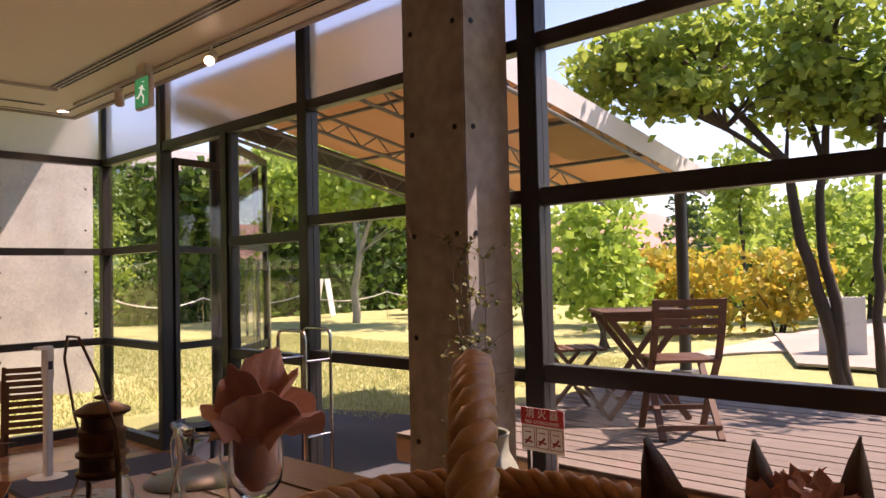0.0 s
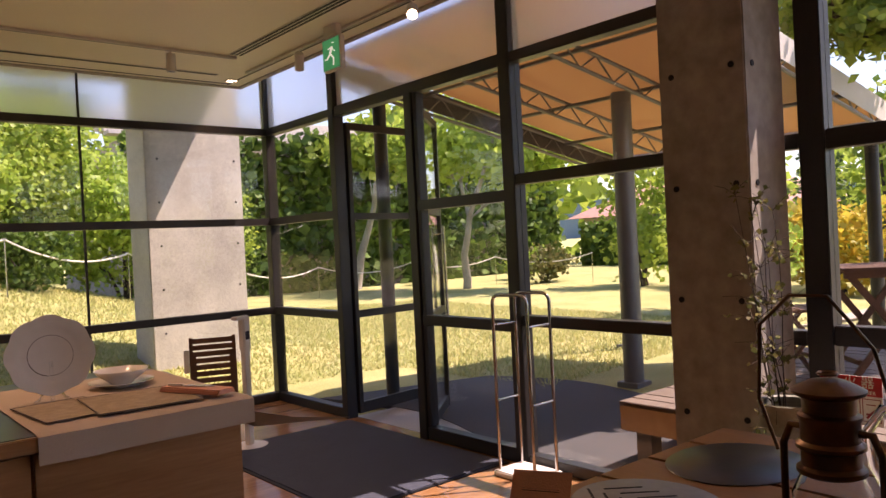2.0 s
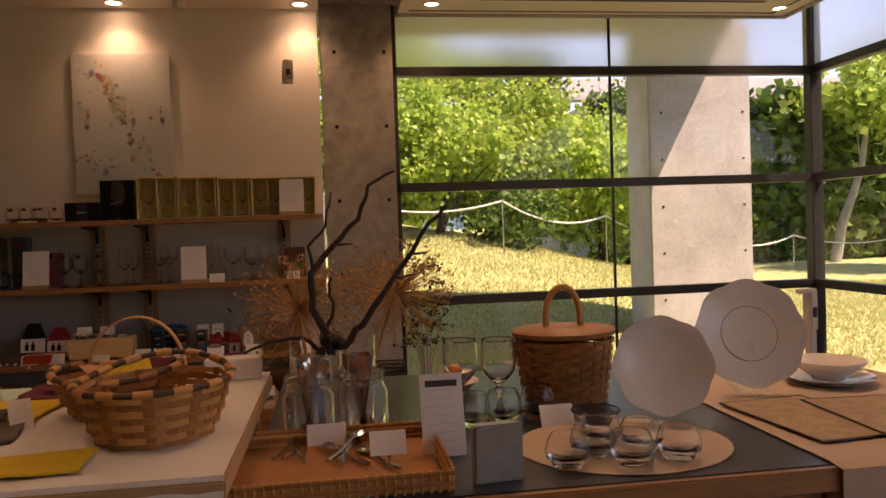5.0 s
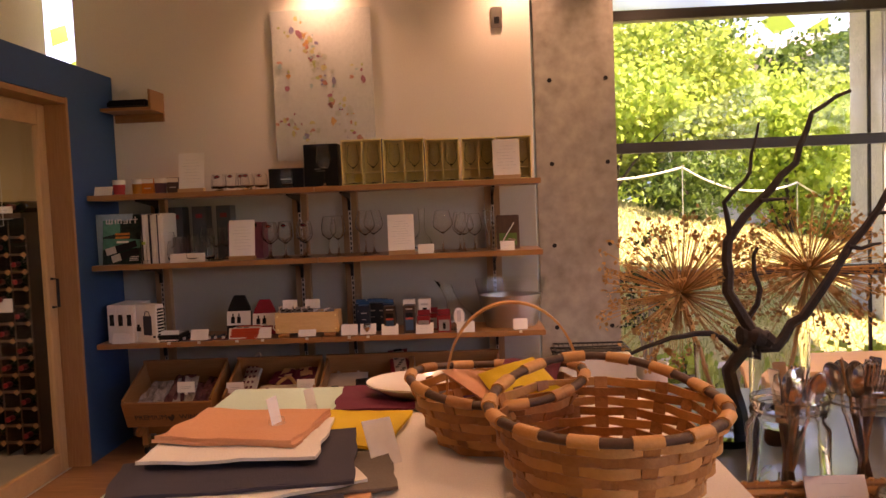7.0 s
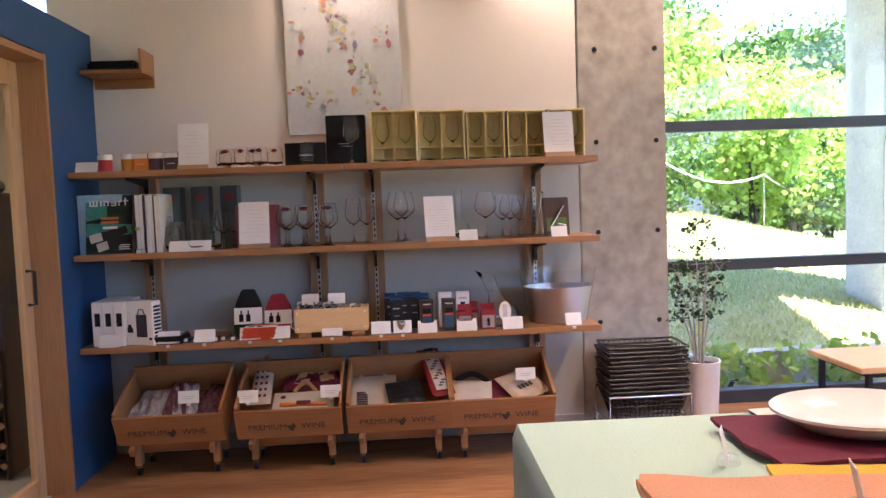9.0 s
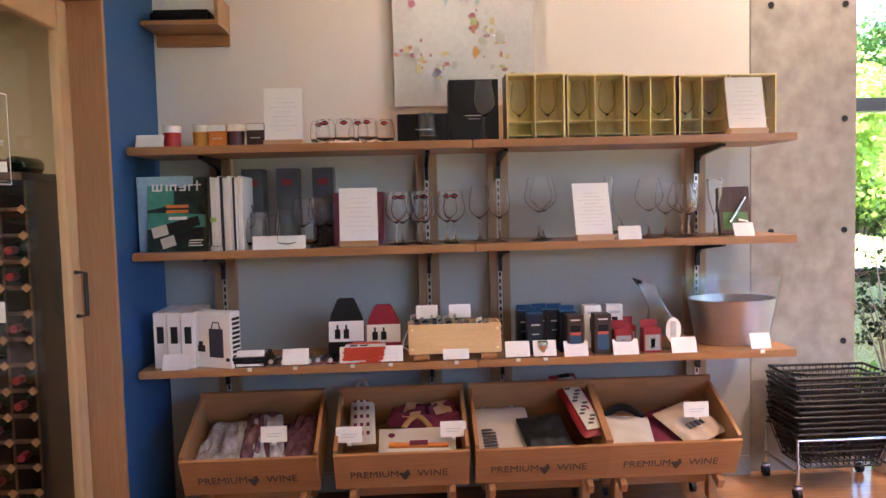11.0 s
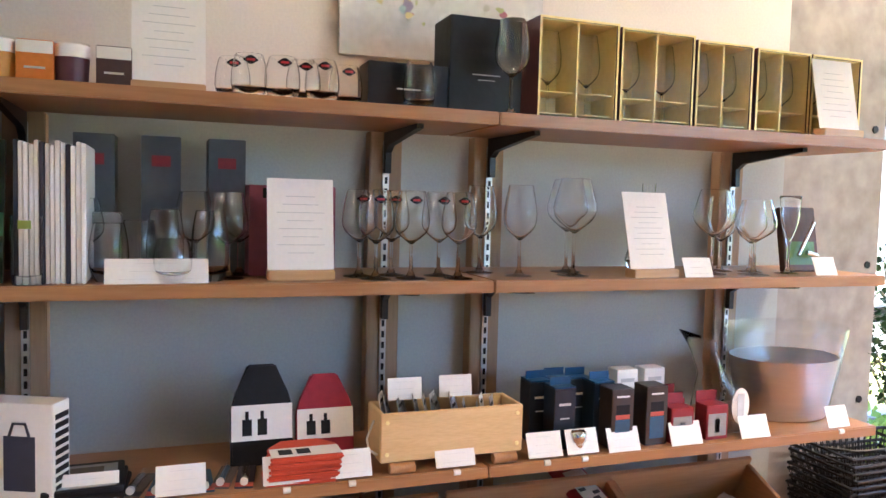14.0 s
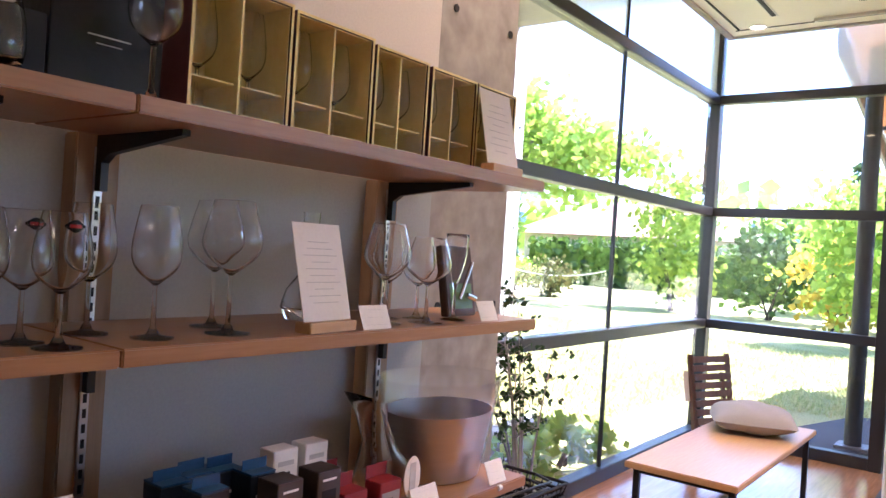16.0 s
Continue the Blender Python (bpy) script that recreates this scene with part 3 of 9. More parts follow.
# ---- glazing ----
def glazing(name, label, bars, panes, frosted=()):
    t = thing(name, label, "window", kind="structure")
    for lo, hi in bars:
        part("frame_bar", B((lo, hi), bev=0.004), "frame", t)
    for lo, hi in panes:
        o = part("pane", B((lo, hi)), "glass", t, "clear glass pane")
        o.visible_shadow = False
    for lo, hi in frosted:
        part("frosted_pane", B((lo, hi)), "frosted", t, "white frosted glass pane")
    return t


def xbar(y0, y1, z, w=0.06, x=GX):
    return ((x - 0.05, y0, z - w / 2), (x + 0.035, y1, z + w / 2))


GA0, GAJ, GA1 = -0.026, 1.64, EY - 0.035
glazing("window_1", "large dark-framed window wall towards the grassy bank", [
    xbar(GA0, GA1, T1, 0.065), xbar(GA0, GA1, T2, 0.065), xbar(GA0, GA1, T3, 0.065), xbar(GA0, GA1, 0.04, 0.08),
    ((GX - 0.05, GA0 - 0.0, 0.08), (GX + 0.035, GA0 + 0.05, ROOF)),
    ((GX - 0.055, EY - 0.035, 0.0), (GX + 0.04, EY + 0.06, ROOF)),
] + [((GX - 0.012, GAJ - 0.009, a + 0.034), (GX + 0.012, GAJ + 0.009, b - 0.034)) for a, b in ((0.045, T3), (T3, T2), (T2, T1), (T1, ROOF))],
    [((GX - 0.004, a, z0), (GX + 0.004, b, z1)) for a, b in ((GA0 + 0.05, GAJ - 0.009), (GAJ + 0.009, GA1)) for z0, z1 in ((0.08, T3 - 0.033), (T3 + 0.033, T2 - 0.033), (T2 + 0.033, T1 - 0.033))],
    [((GX - 0.004, a, T1 + 0.033), (GX + 0.004, b, ROOF)) for a, b in ((GA0 + 0.05, GAJ - 0.009), (GAJ + 0.009, GA1))])

E1, E2, E3, RL = -5.97, -4.945, -3.965, -2.13


def ybar(x0, x1, z, w=0.065, y=EY):
    return ((x0, y - 0.035, z - w / 2), (x1, y + 0.05, z + w / 2))


def post(x, w, z0=0.0, z1=ROOF, d=0.0):
    return ((x - w / 2, EY - 0.045 - d, z0), (x + w / 2, EY + 0.055, z1))


CX = GX + 0.04
glazing("window_2", "dark-framed glazed entrance wall beside the door", [
    ybar(CX, E1 - 0.04, T1), ybar(CX, E1 - 0.04, T2), ybar(CX, E1 - 0.04, T3), ybar(CX, E1 - 0.04, 0.04, 0.08),
    post(E1, 0.08), post(E2, 0.085, 0, T1 - 0.033), post(E3, 0.1),
    ybar(E1 + 0.04, E3 - 0.05, T1, 0.08),
    ybar(E2 + 0.043, E3 - 0.05, T2 - 0.005, 0.07), ybar(E2 + 0.043, E3 - 0.05, T3 + 0.01, 0.07), ybar(E2 + 0.043, E3 - 0.05, 0.05, 0.09),
    ((E2 + 0.043, EY - 0.03, 0.1), (E2 + 0.085, EY + 0.04, T1 - 0.04)),
    ybar(E3 + 0.05, RL - 0.06, T1), ybar(E3 + 0.05, RL - 0.06, 1.772), ybar(E3 + 0.05, RL - 0.06, 0.90), ybar(E3 + 0.05, RL - 0.06, 0.04, 0.07),
], [((a, EY, z0), (b, EY + 0.008, z1)) for a, b, zz in (
    (CX, E1 - 0.04, (0.08, T3, T2, T1)), (E2 + 0.085, E3 - 0.05, (0.095, T3 + 0.01, T2, T1)), (E3 + 0.05, RL - 0.06, (0.075, 0.90, 1.772, T1)))
    for z0, z1 in ((zz[0], zz[1] - 0.033), (zz[1] + 0.033, zz[2] - 0.036), (zz[2] + 0.036, zz[3] - 0.04))],
    [((a, EY, T1 + 0.041), (b, EY + 0.008, ROOF)) for a, b in ((CX, E1 - 0.04), (E1 + 0.04, E3 - 0.05), (E3 + 0.05, RL - 0.06))])

W2, W3 = 1.765, 0.92
glazing("window_3", "large dark-framed window looking onto the wooden deck", [
    post(RL, 0.11), post(5.1, 0.1),
    ybar(RL + 0.055, 5.05, T1, 0.075), ybar(RL + 0.055, 5.05, W2, 0.085), ybar(RL + 0.055, 5.05, W3, 0.085), ybar(RL + 0.055, 5.05, 0.05, 0.1),
], [((RL + 0.055, EY, a), (5.05, EY + 0.008, b)) for a, b in ((0.1, W3 - 0.043), (W3 + 0.043, W2 - 0.043), (W2 + 0.043, T1 - 0.038), (T1 + 0.038, ROOF))])
solid("wall_north", B(((5.15, EY - 0.05, -0.1), (5.2, EY + 0.1, ROOF))), "plaster", "plain beige wall beside the window", "wall", "structure")


def door_leaf(name, hinge, angle, flip, label):
    """A glazed swing leaf, hinged at one side, standing open."""
    t = thing(name, label, "door", (hinge[0], hinge[1], 0), angle, kind="structure")
    w, h = 0.90, 2.44
    s = 1
    part("stile", B(((0.0, -0.02, 0.03), (0.045, 0.02, h)), bev=0.003), "frame", t)
    part("stile", B(((w - 0.05, -0.02, 0.03), (w, 0.02, h)), bev=0.003), "frame", t)
    for z, hh in ((0.03, 0.09), (T3 - 0.03, 0.06), (T2 - 0.05, 0.055), (h - 0.06, 0.06)):
        part("rail", B(((0.045, -0.018, z), (w - 0.05, 0.018, z + hh)), bev=0.003), "frame", t)
    for a, b in ((0.12, T3 - 0.03), (T3 + 0.03, T2 - 0.05), (T2 + 0.005, h - 0.06)):
        o = part("pane", B(((0.045, -0.004, a), (w - 0.05, 0.004, b))), "glass", t, "clear glass pane")
        o.visible_shadow = False
    bm = bmesh.new()
    for sy in (-1, 1):
        rod(bm, (w - 0.1, 0.05 * sy, 0.75), (w - 0.1, 0.05 * sy, 1.55), 0.013)
        for z in (0.82, 1.48):
            rod(bm, (w - 0.1, 0.0, z), (w - 0.1, 0.05 * sy, z), 0.008)
    part("handle", bm, "steel", t, "long vertical steel pull handle")
    return t


door_leaf("door_1", (E1 + 0.045, EY + 0.06), 97, 1, "glazed dark-framed door leaf standing open outwards")
door_leaf("door_2", (E2 - 0.045, EY + 0.06), 131, 1, "second glazed dark-framed door leaf folded open")

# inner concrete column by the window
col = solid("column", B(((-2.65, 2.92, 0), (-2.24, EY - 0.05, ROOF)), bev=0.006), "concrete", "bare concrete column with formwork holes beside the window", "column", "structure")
bolt_holes(col, [(x, 2.92, z) for x in (-2.585, -2.30) for z in (0.59, 1.094, 1.59, 2.092, 2.594)], (0, 1, 0))
bolt_holes(col, [(-2.24, 2.98, z) for z in (0.59, 1.094, 1.59, 2.092, 2.594)], (1, 0, 0))

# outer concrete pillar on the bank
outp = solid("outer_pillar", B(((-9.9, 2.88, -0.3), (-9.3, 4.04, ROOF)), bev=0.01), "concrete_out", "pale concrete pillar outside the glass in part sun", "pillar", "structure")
bolt_holes(outp, [(-9.299, y, z) for y in (3.02, 3.95) for z in (0.53, 1.03, 1.53, 2.03, 2.53)], (1, 0, 0))


# ---- writing ----
def letters(text, size, depth=0.0006):
    """Words as a flat mesh in the xz plane, facing -y, centred."""
    cu = bpy.data.curves.new("writing", "FONT")
    cu.body, cu.size, cu.align_x, cu.align_y, cu.extrude, cu.resolution_u = text, size, "CENTER", "CENTER", depth, 2
    ob = bpy.data.objects.new("writing", cu)
    scene.collection.objects.link(ob)
    dg = bpy.context.evaluated_depsgraph_get()
    me = bpy.data.meshes.new_from_object(ob.evaluated_get(dg))
    bpy.data.objects.remove(ob)
    bm = bmesh.new()
    bm.from_mesh(me)
    bmesh.ops.transform(bm, matrix=pose(0, 0, 0, 90, 0, 0), verts=bm.verts)
    return bm


def turned(bm, m):
    bmesh.ops.transform(bm, matrix=m, verts=bm.verts)
    return bm


FACE_X = pose(0, 0, 0, 0, 0, 90)      # turns what faces -y to face +x


# ---- ceiling fittings ----
def spot_light(at, aim, group="track spotlights", on=True, track_z=CEIL):
    t = thing("track_spotlight", "small white cylindrical spotlight on a ceiling track", "spotlight", at, group=group)
    part("stem", rod(bmesh.new(), (0, 0, 0), (0, 0, -0.05), 0.008), "white_plastic", t)
    d = (Vector(aim) - Vector(at)).normalized()
    c = Vector((0, 0, -0.07))
    part("housing", rod(bmesh.new(), c - d * 0.05, c + d * 0.075, 0.033, 0.035, 16), "white_plastic", t)
    part("lens", rod(bmesh.new(), c + d * 0.0755, c + d * 0.078, 0.029, seg=16), "lamp_on" if on else "steel", t, "lit warm lens" if on else "lens")
    return t


def track(p, q):
    t = thing("lighting_track", "slim white ceiling lighting track", "lighting track", p)
    d = Vector(q) - Vector(p)
    n = Vector((-d.y, d.x, 0)).normalized() * 0.017
    bm = bmesh.new()
    m = Matrix.Translation(d / 2) @ d.to_track_quat("X", "Z").to_matrix().to_4x4()
    box(bm, (-d.length / 2, -0.017, -0.02), (d.length / 2, 0.017, 0.0), 0.003, m)
    part("rail", bm, "white_plastic", t)
    bm = box(bmesh.new(), (-d.length / 2 + 0.02, -0.006, -0.0215), (d.length / 2 - 0.02, 0.006, -0.0202), 0, m)
    part("slot", bm, "grey_plastic", t, "dark slot along the track")
    return t


track((-6.0, 0.35, CEIL), (-6.0, 2.47, CEIL))
for y in (0.82, 1.97):
    spot_light((-6.0, y, CEIL - 0.02), (-6.09, y + 0.02, 1.0), on=False)
track((-6.4, 2.75, CEIL), (-2.2, 2.75, CEIL))
spot_light((-5.55, 2.75, CEIL - 0.02), (-6.0, 3.0, 2.2), on=False)
spot_light((-4.2, 2.75, CEIL - 0.02), (-3.2, 1.9, 2.0))
track((-6.2, -2.9, 2.87), (-6.2, -0.7, 2.87))
spot_light((-6.2, -1.3, 2.85), (-6.7, -1.35, 1.6), on=False)


def diffuser(name, label, c, size, slots, along):
    t = thing(name, label, "air vent", c)
    lx, ly = size
    part("frame", B(((-lx / 2, -ly / 2, -0.004), (lx / 2, ly / 2, 0.0)), bev=0.001), "white_plastic", t)
    for i in range(slots):
        o = (i + 0.5) / slots - 0.5
        if along == "x":
            b = ((-lx / 2 + 0.01, o * ly - ly / slots * 0.28, -0.0065), (lx / 2 - 0.01, o * ly + ly / slots * 0.28, -0.0042))
        else:
            b = ((o * lx - lx / slots * 0.28, -ly / 2 + 0.01, -0.0065), (o * lx + lx / slots * 0.28, ly / 2 - 0.01, -0.0042))
        part("slot", B(b), "black", t, "dark air slot")


diffuser("ceiling_vent", "long white slot air vent in the ceiling", (-6.6, 1.56, CEIL), (0.05, 2.05, 0)[:2], 1, "y")
diffuser("ceiling_vent", "long white three-slot air vent in the ceiling", (-4.2, 2.44, CEIL), (3.5, 0.1), 3, "x")


def downlight(x, y, z, on=True):
    t = thing("downlight", "round recessed ceiling downlight, lit warm", "downlight", (x, y, z), group="recessed downlights")
    part("ring", lathe(bmesh.new(), [(0.045, -0.001), (0.062, -0.001), (0.062, -0.006), (0.050, -0.008), (0.045, -0.004)], 28, close=True), "white_plastic", t)
    part("lamp", lathe(bmesh.new(), [(0.0, -0.003), (0.044, -0.002)], 28), "lamp_on", t, "glowing warm lamp disc")


# the last four are out of view, added to brighten the room
for x, y, z in ((-6.72, 0.24, CEIL), (-6.75, 2.78, CEIL), (-6.68, -0.63, 2.87), (-6.68, -1.78, 2.87), (-5.2, 0.5, CEIL), (-4.0, 0.5, CEIL), (-4.6, -1.2, 2.87), (-2.6, -1.2, 2.87)):
    downlight(x, y, z)


def spot_lamp(at, aim, watts, cone=80, blend=0.7, col=(1.0, 0.72, 0.45)):
    l = bpy.data.lights.new("lamp", "SPOT")
    l.energy, l.spot_size, l.spot_blend, l.color, l.shadow_soft_size = watts, radians(cone), blend, col, 0.04
    new("lamp", l).matrix_world = look(at, aim)


for x, y, z in ((-6.66, -0.63, 2.855), (-6.66, -1.78, 2.855)):
    spot_lamp((x, y, z), (x - 0.03, y, 0), 6.8, 120, 0.9)
# the last four lamps are fill for the added downlights
for x, y, z, w in ((-6.70, 0.24, CEIL - 0.01, 22), (-6.73, 2.78, CEIL - 0.01, 25), (-5.2, 0.5, CEIL - 0.01, 32), (-4.0, 0.5, CEIL - 0.01, 32), (-4.6, -1.2, 2.86, 14), (-2.6, -1.2, 2.86, 8)):
    spot_lamp((x, y, z), (x, y, 0), w, 120, 0.8)
spot_lamp((-4.13, 2.69, CEIL - 0.12), (-3.2, 1.9, 2.0), 15, 60)

# emergency exit sign
ex = thing("exit_sign", "green and white exit sign with a running figure under the ceiling", "exit sign", (-4.96, 2.67, 2.70))
part("case", B(((-0.11, -0.018, -0.11), (0.11, 0.022, 0.11)), bev=0.006), "white_plastic", ex)
part("face", B(((-0.1, -0.021, -0.1), (0.1, -0.0185, 0.1))), "exit_green", ex, "green lit panel")
bm = bmesh.new()
for a, b, r in (((0.02, 0.045), (-0.005, 0.0), 0.014), ((-0.005, 0.0), (0.035, -0.035), 0.010), ((0.035, -0.035), (0.03, -0.08), 0.009), ((-0.005, 0.0), (-0.045, -0.03), 0.010), ((-0.045, -0.03), (-0.07, -0.028), 0.008), ((0.015, 0.04), (-0.03, 0.035), 0.007), ((0.02, 0.03), (0.05, 0.01), 0.007)):
    rod(bm, (a[0], -0.023, a[1]), (b[0], -0.023, b[1]), r * 0.6, seg=8)
lathe(bm, [(0.0, -0.003), (0.013, 0.0), (0.0, 0.003)], 12, (0.035, -0.022, 0.068))
part("figure", bm, "exit_white", ex, "white running figure")
part("hanger", B(((-0.07, -0.03, 0.11), (0.07, 0.03, 0.20)), bev=0.008), "white_plastic", ex)

# ---- wall fittings by the shelves ----
shift()
sw = thing("wall_switch", "small dark metal wall box", "wall box", (WX, -0.726, 2.475))
part("plate", B(((0.0, -0.033, -0.062), (0.012, 0.033, 0.062)), bev=0.003), "steel_brushed", sw)
part("socket", B(((0.0125, -0.016, -0.04), (0.016, 0.016, 0.0)), bev=0.002), "black", sw)

# map poster
mp_ = thing("map_poster", "framed white map poster with coloured regions, hung on the wall", "poster", (WX, -1.782, 2.122))
part("board", B(((0.004, -0.302, -0.447), (0.022, 0.302, 0.447)), bev=0.002), "white_board", mp_)
MAPC = [mat("map_tint", c, 0.7) for c in ((0.45, 0.16, 0.22), (0.72, 0.38, 0.13), (0.50, 0.55, 0.24), (0.32, 0.27, 0.42), (0.68, 0.60, 0.28), (0.42, 0.56, 0.58), (0.62, 0.27, 0.20), (0.60, 0.60, 0.52))]
rnd = random.Random(5)
for i in range(150):
    u = rnd.random()
    if i < 105:
        cy, cz = -0.16 + 0.33 * u + rnd.gauss(0, 0.04), 0.37 - 0.66 * u + rnd.gauss(0, 0.045)
    else:
        cy, cz = rnd.choice(((-0.2, -0.24), (-0.17, -0.29), (-0.1, -0.3), (0.2, 0.06), (-0.22, 0.08), (0.17, -0.33)))
        cy, cz = cy + rnd.gauss(0, 0.035), cz + rnd.gauss(0, 0.03)
    bm = bmesh.new()
    k = rnd.randint(6, 9)
    r = rnd.uniform(0.005, 0.02)
    st = rnd.uniform(0.5, 1.6)
    vs = [bm.verts.new((0.0226 + 0.00004 * i, cy + r * rnd.uniform(0.5, 1.2) * math.cos(6.283 * a / k), cz + r * st * rnd.uniform(0.5, 1.2) * math.sin(6.283 * a / k))) for a in range(k)]
    bm.faces.new(vs)
    part("region", bm, MAPC[rnd.randrange(8)], mp_)
bm = bmesh.new()
for z, w in ((0.10, 0.1), (0.088, 0.07)):
    box(bm, (0.0222, -0.27, z), (0.0228, -0.27 + w, z + 0.004))
part("print_lines", bm, "ink_grey", mp_)
part("cover", B(((0.031, -0.302, -0.447), (0.0325, 0.302, 0.447))), "acrylic", mp_, "clear acrylic cover sheet").visible_shadow = False

# small bracket shelf with a black device by the blue wall
br = thing("bracket_shelf", "small wooden corner shelf on the wall", "wall shelf", (WX, -2.925, 1.995))
part("board", B(((0.0, -0.15, 0.0), (0.2, 0.155, 0.018)), bev=0.002), "oak", br)
part("back", B(((0.0, -0.15, -0.05), (0.016, 0.155, -0.001)), bev=0.002), "oak", br)
part("side", B(((0.0, 0.14, 0.0185), (0.2, 0.155, 0.12)), bev=0.002), "oak_z", br)
dv = thing("speaker", "flat black speaker lying on a wall shelf", "speaker", (WX + 0.1, -2.93, 2.0135))
part("body", B(((-0.06, -0.12, 0.0), (0.07, 0.12, 0.05)), bev=0.012), "black", dv)
cb = bmesh.new()
tube(cb, [(WX + 0.04, -3.04 + 0.03 * i, 2.07 + 0.045 * math.sin(i * 0.9) + (0.03 if i < 3 else 0)) for i in range(5)], 0.003, 6)
solid("cable", cb, "white_plastic", "thin white cable above the wall shelf", "cable")

# ---- display shelves ----
shift()
SY0, SYM, SY1 = -3.074, -1.786, -0.532
SHELF = (1.498, 1.103, 0.655)
for y in (-2.825, -1.957, -1.652, -0.793):
    t = thing("shelf_upright", "brown wooden wall upright with slotted metal strip", "shelf upright", (WX + 0.006, y, 0.02), group="shelf uprights")
    part("batten", B(((0.0, -0.045, 0.0), (0.05, 0.045, 1.45)), bev=0.003), "walnut_upright", t)
    part("slotted_strip", B(((0.05, -0.009, 0.3), (0.056, 0.009, 1.425)), bev=0.001), "steel_brushed", t, "steel strip with slots")
    bm = bmesh.new()
    for i in range(36):
        box(bm, (0.0562, -0.004, 0.32 + i * 0.03), (0.0566, 0.004, 0.338 + i * 0.03))
    tagged(part("slot_column", bm, "black", t), kind="stuff")
for z in SHELF:
    for a, b in ((SY0, SYM - 0.0015), (SYM + 0.0015, SY1)):
        t = thing("shelf_board", "thick oak display shelf on dark metal brackets", "shelf", (0, 0, z), group="display shelves")
        part("board", B(((WX + 0.065, a, -0.03), (-6.38, b, 0.0)), bev=0.003), "oak", t)
        for y in ((-2.825, -1.957) if a == SY0 else (-1.652, -0.793)):
            bm = bmesh.new()
            vs = [(WX + 0.063, -0.14), (WX + 0.063, -0.031), (-6.45, -0.031), (-6.45, -0.042), (WX + 0.11, -0.068), (WX + 0.083, -0.085), (WX + 0.083, -0.14)]
            f0 = [bm.verts.new((x, y - 0.008, zz)) for x, zz in vs]
            f1 = [bm.verts.new((x, y + 0.008, zz)) for x, zz in vs]
            bm.faces.new(f0)
            bm.faces.new(f1[::-1])
            for i in range(7):
                j = (i + 1) % 7
                bm.faces.new((f0[i], f0[j], f1[j], f1[i]))
            part("bracket", bm, "black_metal", t, "dark metal bracket")

# ---- cellar door and cellar behind it ----
shift(0.015, 0, -0.02)
cd = thing("door_3", "pale wooden sliding door with a large glass pane to the wine cellar", "door", (0, 0, 0), kind="structure")
DY = BY - 0.13
part("jamb", B(((-6.285, DY - 0.02, 0), (-6.26, BY + 0.004, 2.05)), bev=0.002), "oak_z", cd, "wooden door lining")
part("jamb", B(((-4.22, DY - 0.02, 0), (-4.195, BY + 0.004, 2.05)), bev=0.002), "oak_z", cd, "wooden door lining")
part("head", B(((-6.26, DY - 0.02, 2.015), (-4.22, BY + 0.004, 2.045)), bev=0.002), "oak_x", cd, "wooden door lining")
for x0, x1 in ((-6.258, -5.46), (-5.455, -4.225)):
    part("stile", B(((x0, DY - 0.018, 0.01), (x0 + 0.075, DY + 0.015, 2.01)), bev=0.003), "oak_pale_z", cd)
    part("stile", B(((x1 - 0.075, DY - 0.018, 0.01), (x1, DY + 0.015, 2.01)), bev=0.003), "oak_pale_z", cd)
    part("rail", B(((x0 + 0.0755, DY - 0.017, 0.01), (x1 - 0.0755, DY + 0.014, 0.12)), bev=0.003), "oak_pale", cd)
    part("rail", B(((x0 + 0.0755, DY - 0.017, 1.90), (x1 - 0.0755, DY + 0.014, 2.01)), bev=0.003), "oak_pale", cd)
    part("pane", B(((x0 + 0.076, DY - 0.003, 0.12), (x1 - 0.076, DY + 0.003, 1.90))), "glass", cd, "clear glass pane").visible_shadow = False
bm = bmesh.new()
tube(bm, [(-6.21, DY + 0.015, 0.92), (-6.21, DY + 0.05, 0.922), (-6.21, DY + 0.05, 1.072), (-6.21, DY + 0.015, 1.074)], 0.008, 8)
part("handle", bm, "black_metal", cd, "black pull handle")
part("lettering", turned(letters("wine celler", 0.036), pose(-5.74, DY + 0.005, 1.495, 0, 0, 180)), "white_board", cd, "white lettering on the glass")
bm = bmesh.new()
for lo, hi in (((-5.85, 1.37), (-5.847, 1.635)), ((-5.633, 1.37), (-5.63, 1.635)), ((-5.85, 1.635), (-5.63, 1.638)), ((-5.85, 1.37), (-5.63, 1.373))):
    box(bm, (lo[0], DY + 0.0045, lo[1]), (hi[0], DY + 0.0055, hi[1]))
part("line_border", bm, "white_board", cd, "thin white border on the glass")

shift()
cream = mat("cellar_paint", (0.60, 0.50, 0.30), 0.8)
solid("cellar_walls", B(((-7.0, -5.3, 0), (-4.0, -5.2, 2.2)), ((-7.1, -5.3, 0), (-7.0, DY - 0.05, 2.2)), ((-4.0, -5.3, 0), (-3.9, DY - 0.05, 2.2)), ((-7.0, -5.2, 2.16), (-4.0, DY - 0.05, 2.2))), cream, "cream painted cellar walls and ceiling", "wall", "structure")
solid("cellar_floor", B(((-7.0, -5.2, -0.1), (-4.0, BY - 0.02, -0.004))), "stone", "pale cellar floor", "floor", "structure")
# fill lamp and its fitting, added out of view to light the cellar
cl = bpy.data.lights.new("lamp", "AREA")
cl.energy, cl.size, cl.color = 2.2, 0.5, (1.0, 0.82, 0.55)
new("lamp", cl).matrix_world = look((-5.6, -4.3, 2.12), (-5.6, -4.3, 0))
cel = thing("ceiling_lamp", "square ceiling lamp body added out of view to light the cellar", "ceiling lamp", (-5.6, -4.3, 2.135))
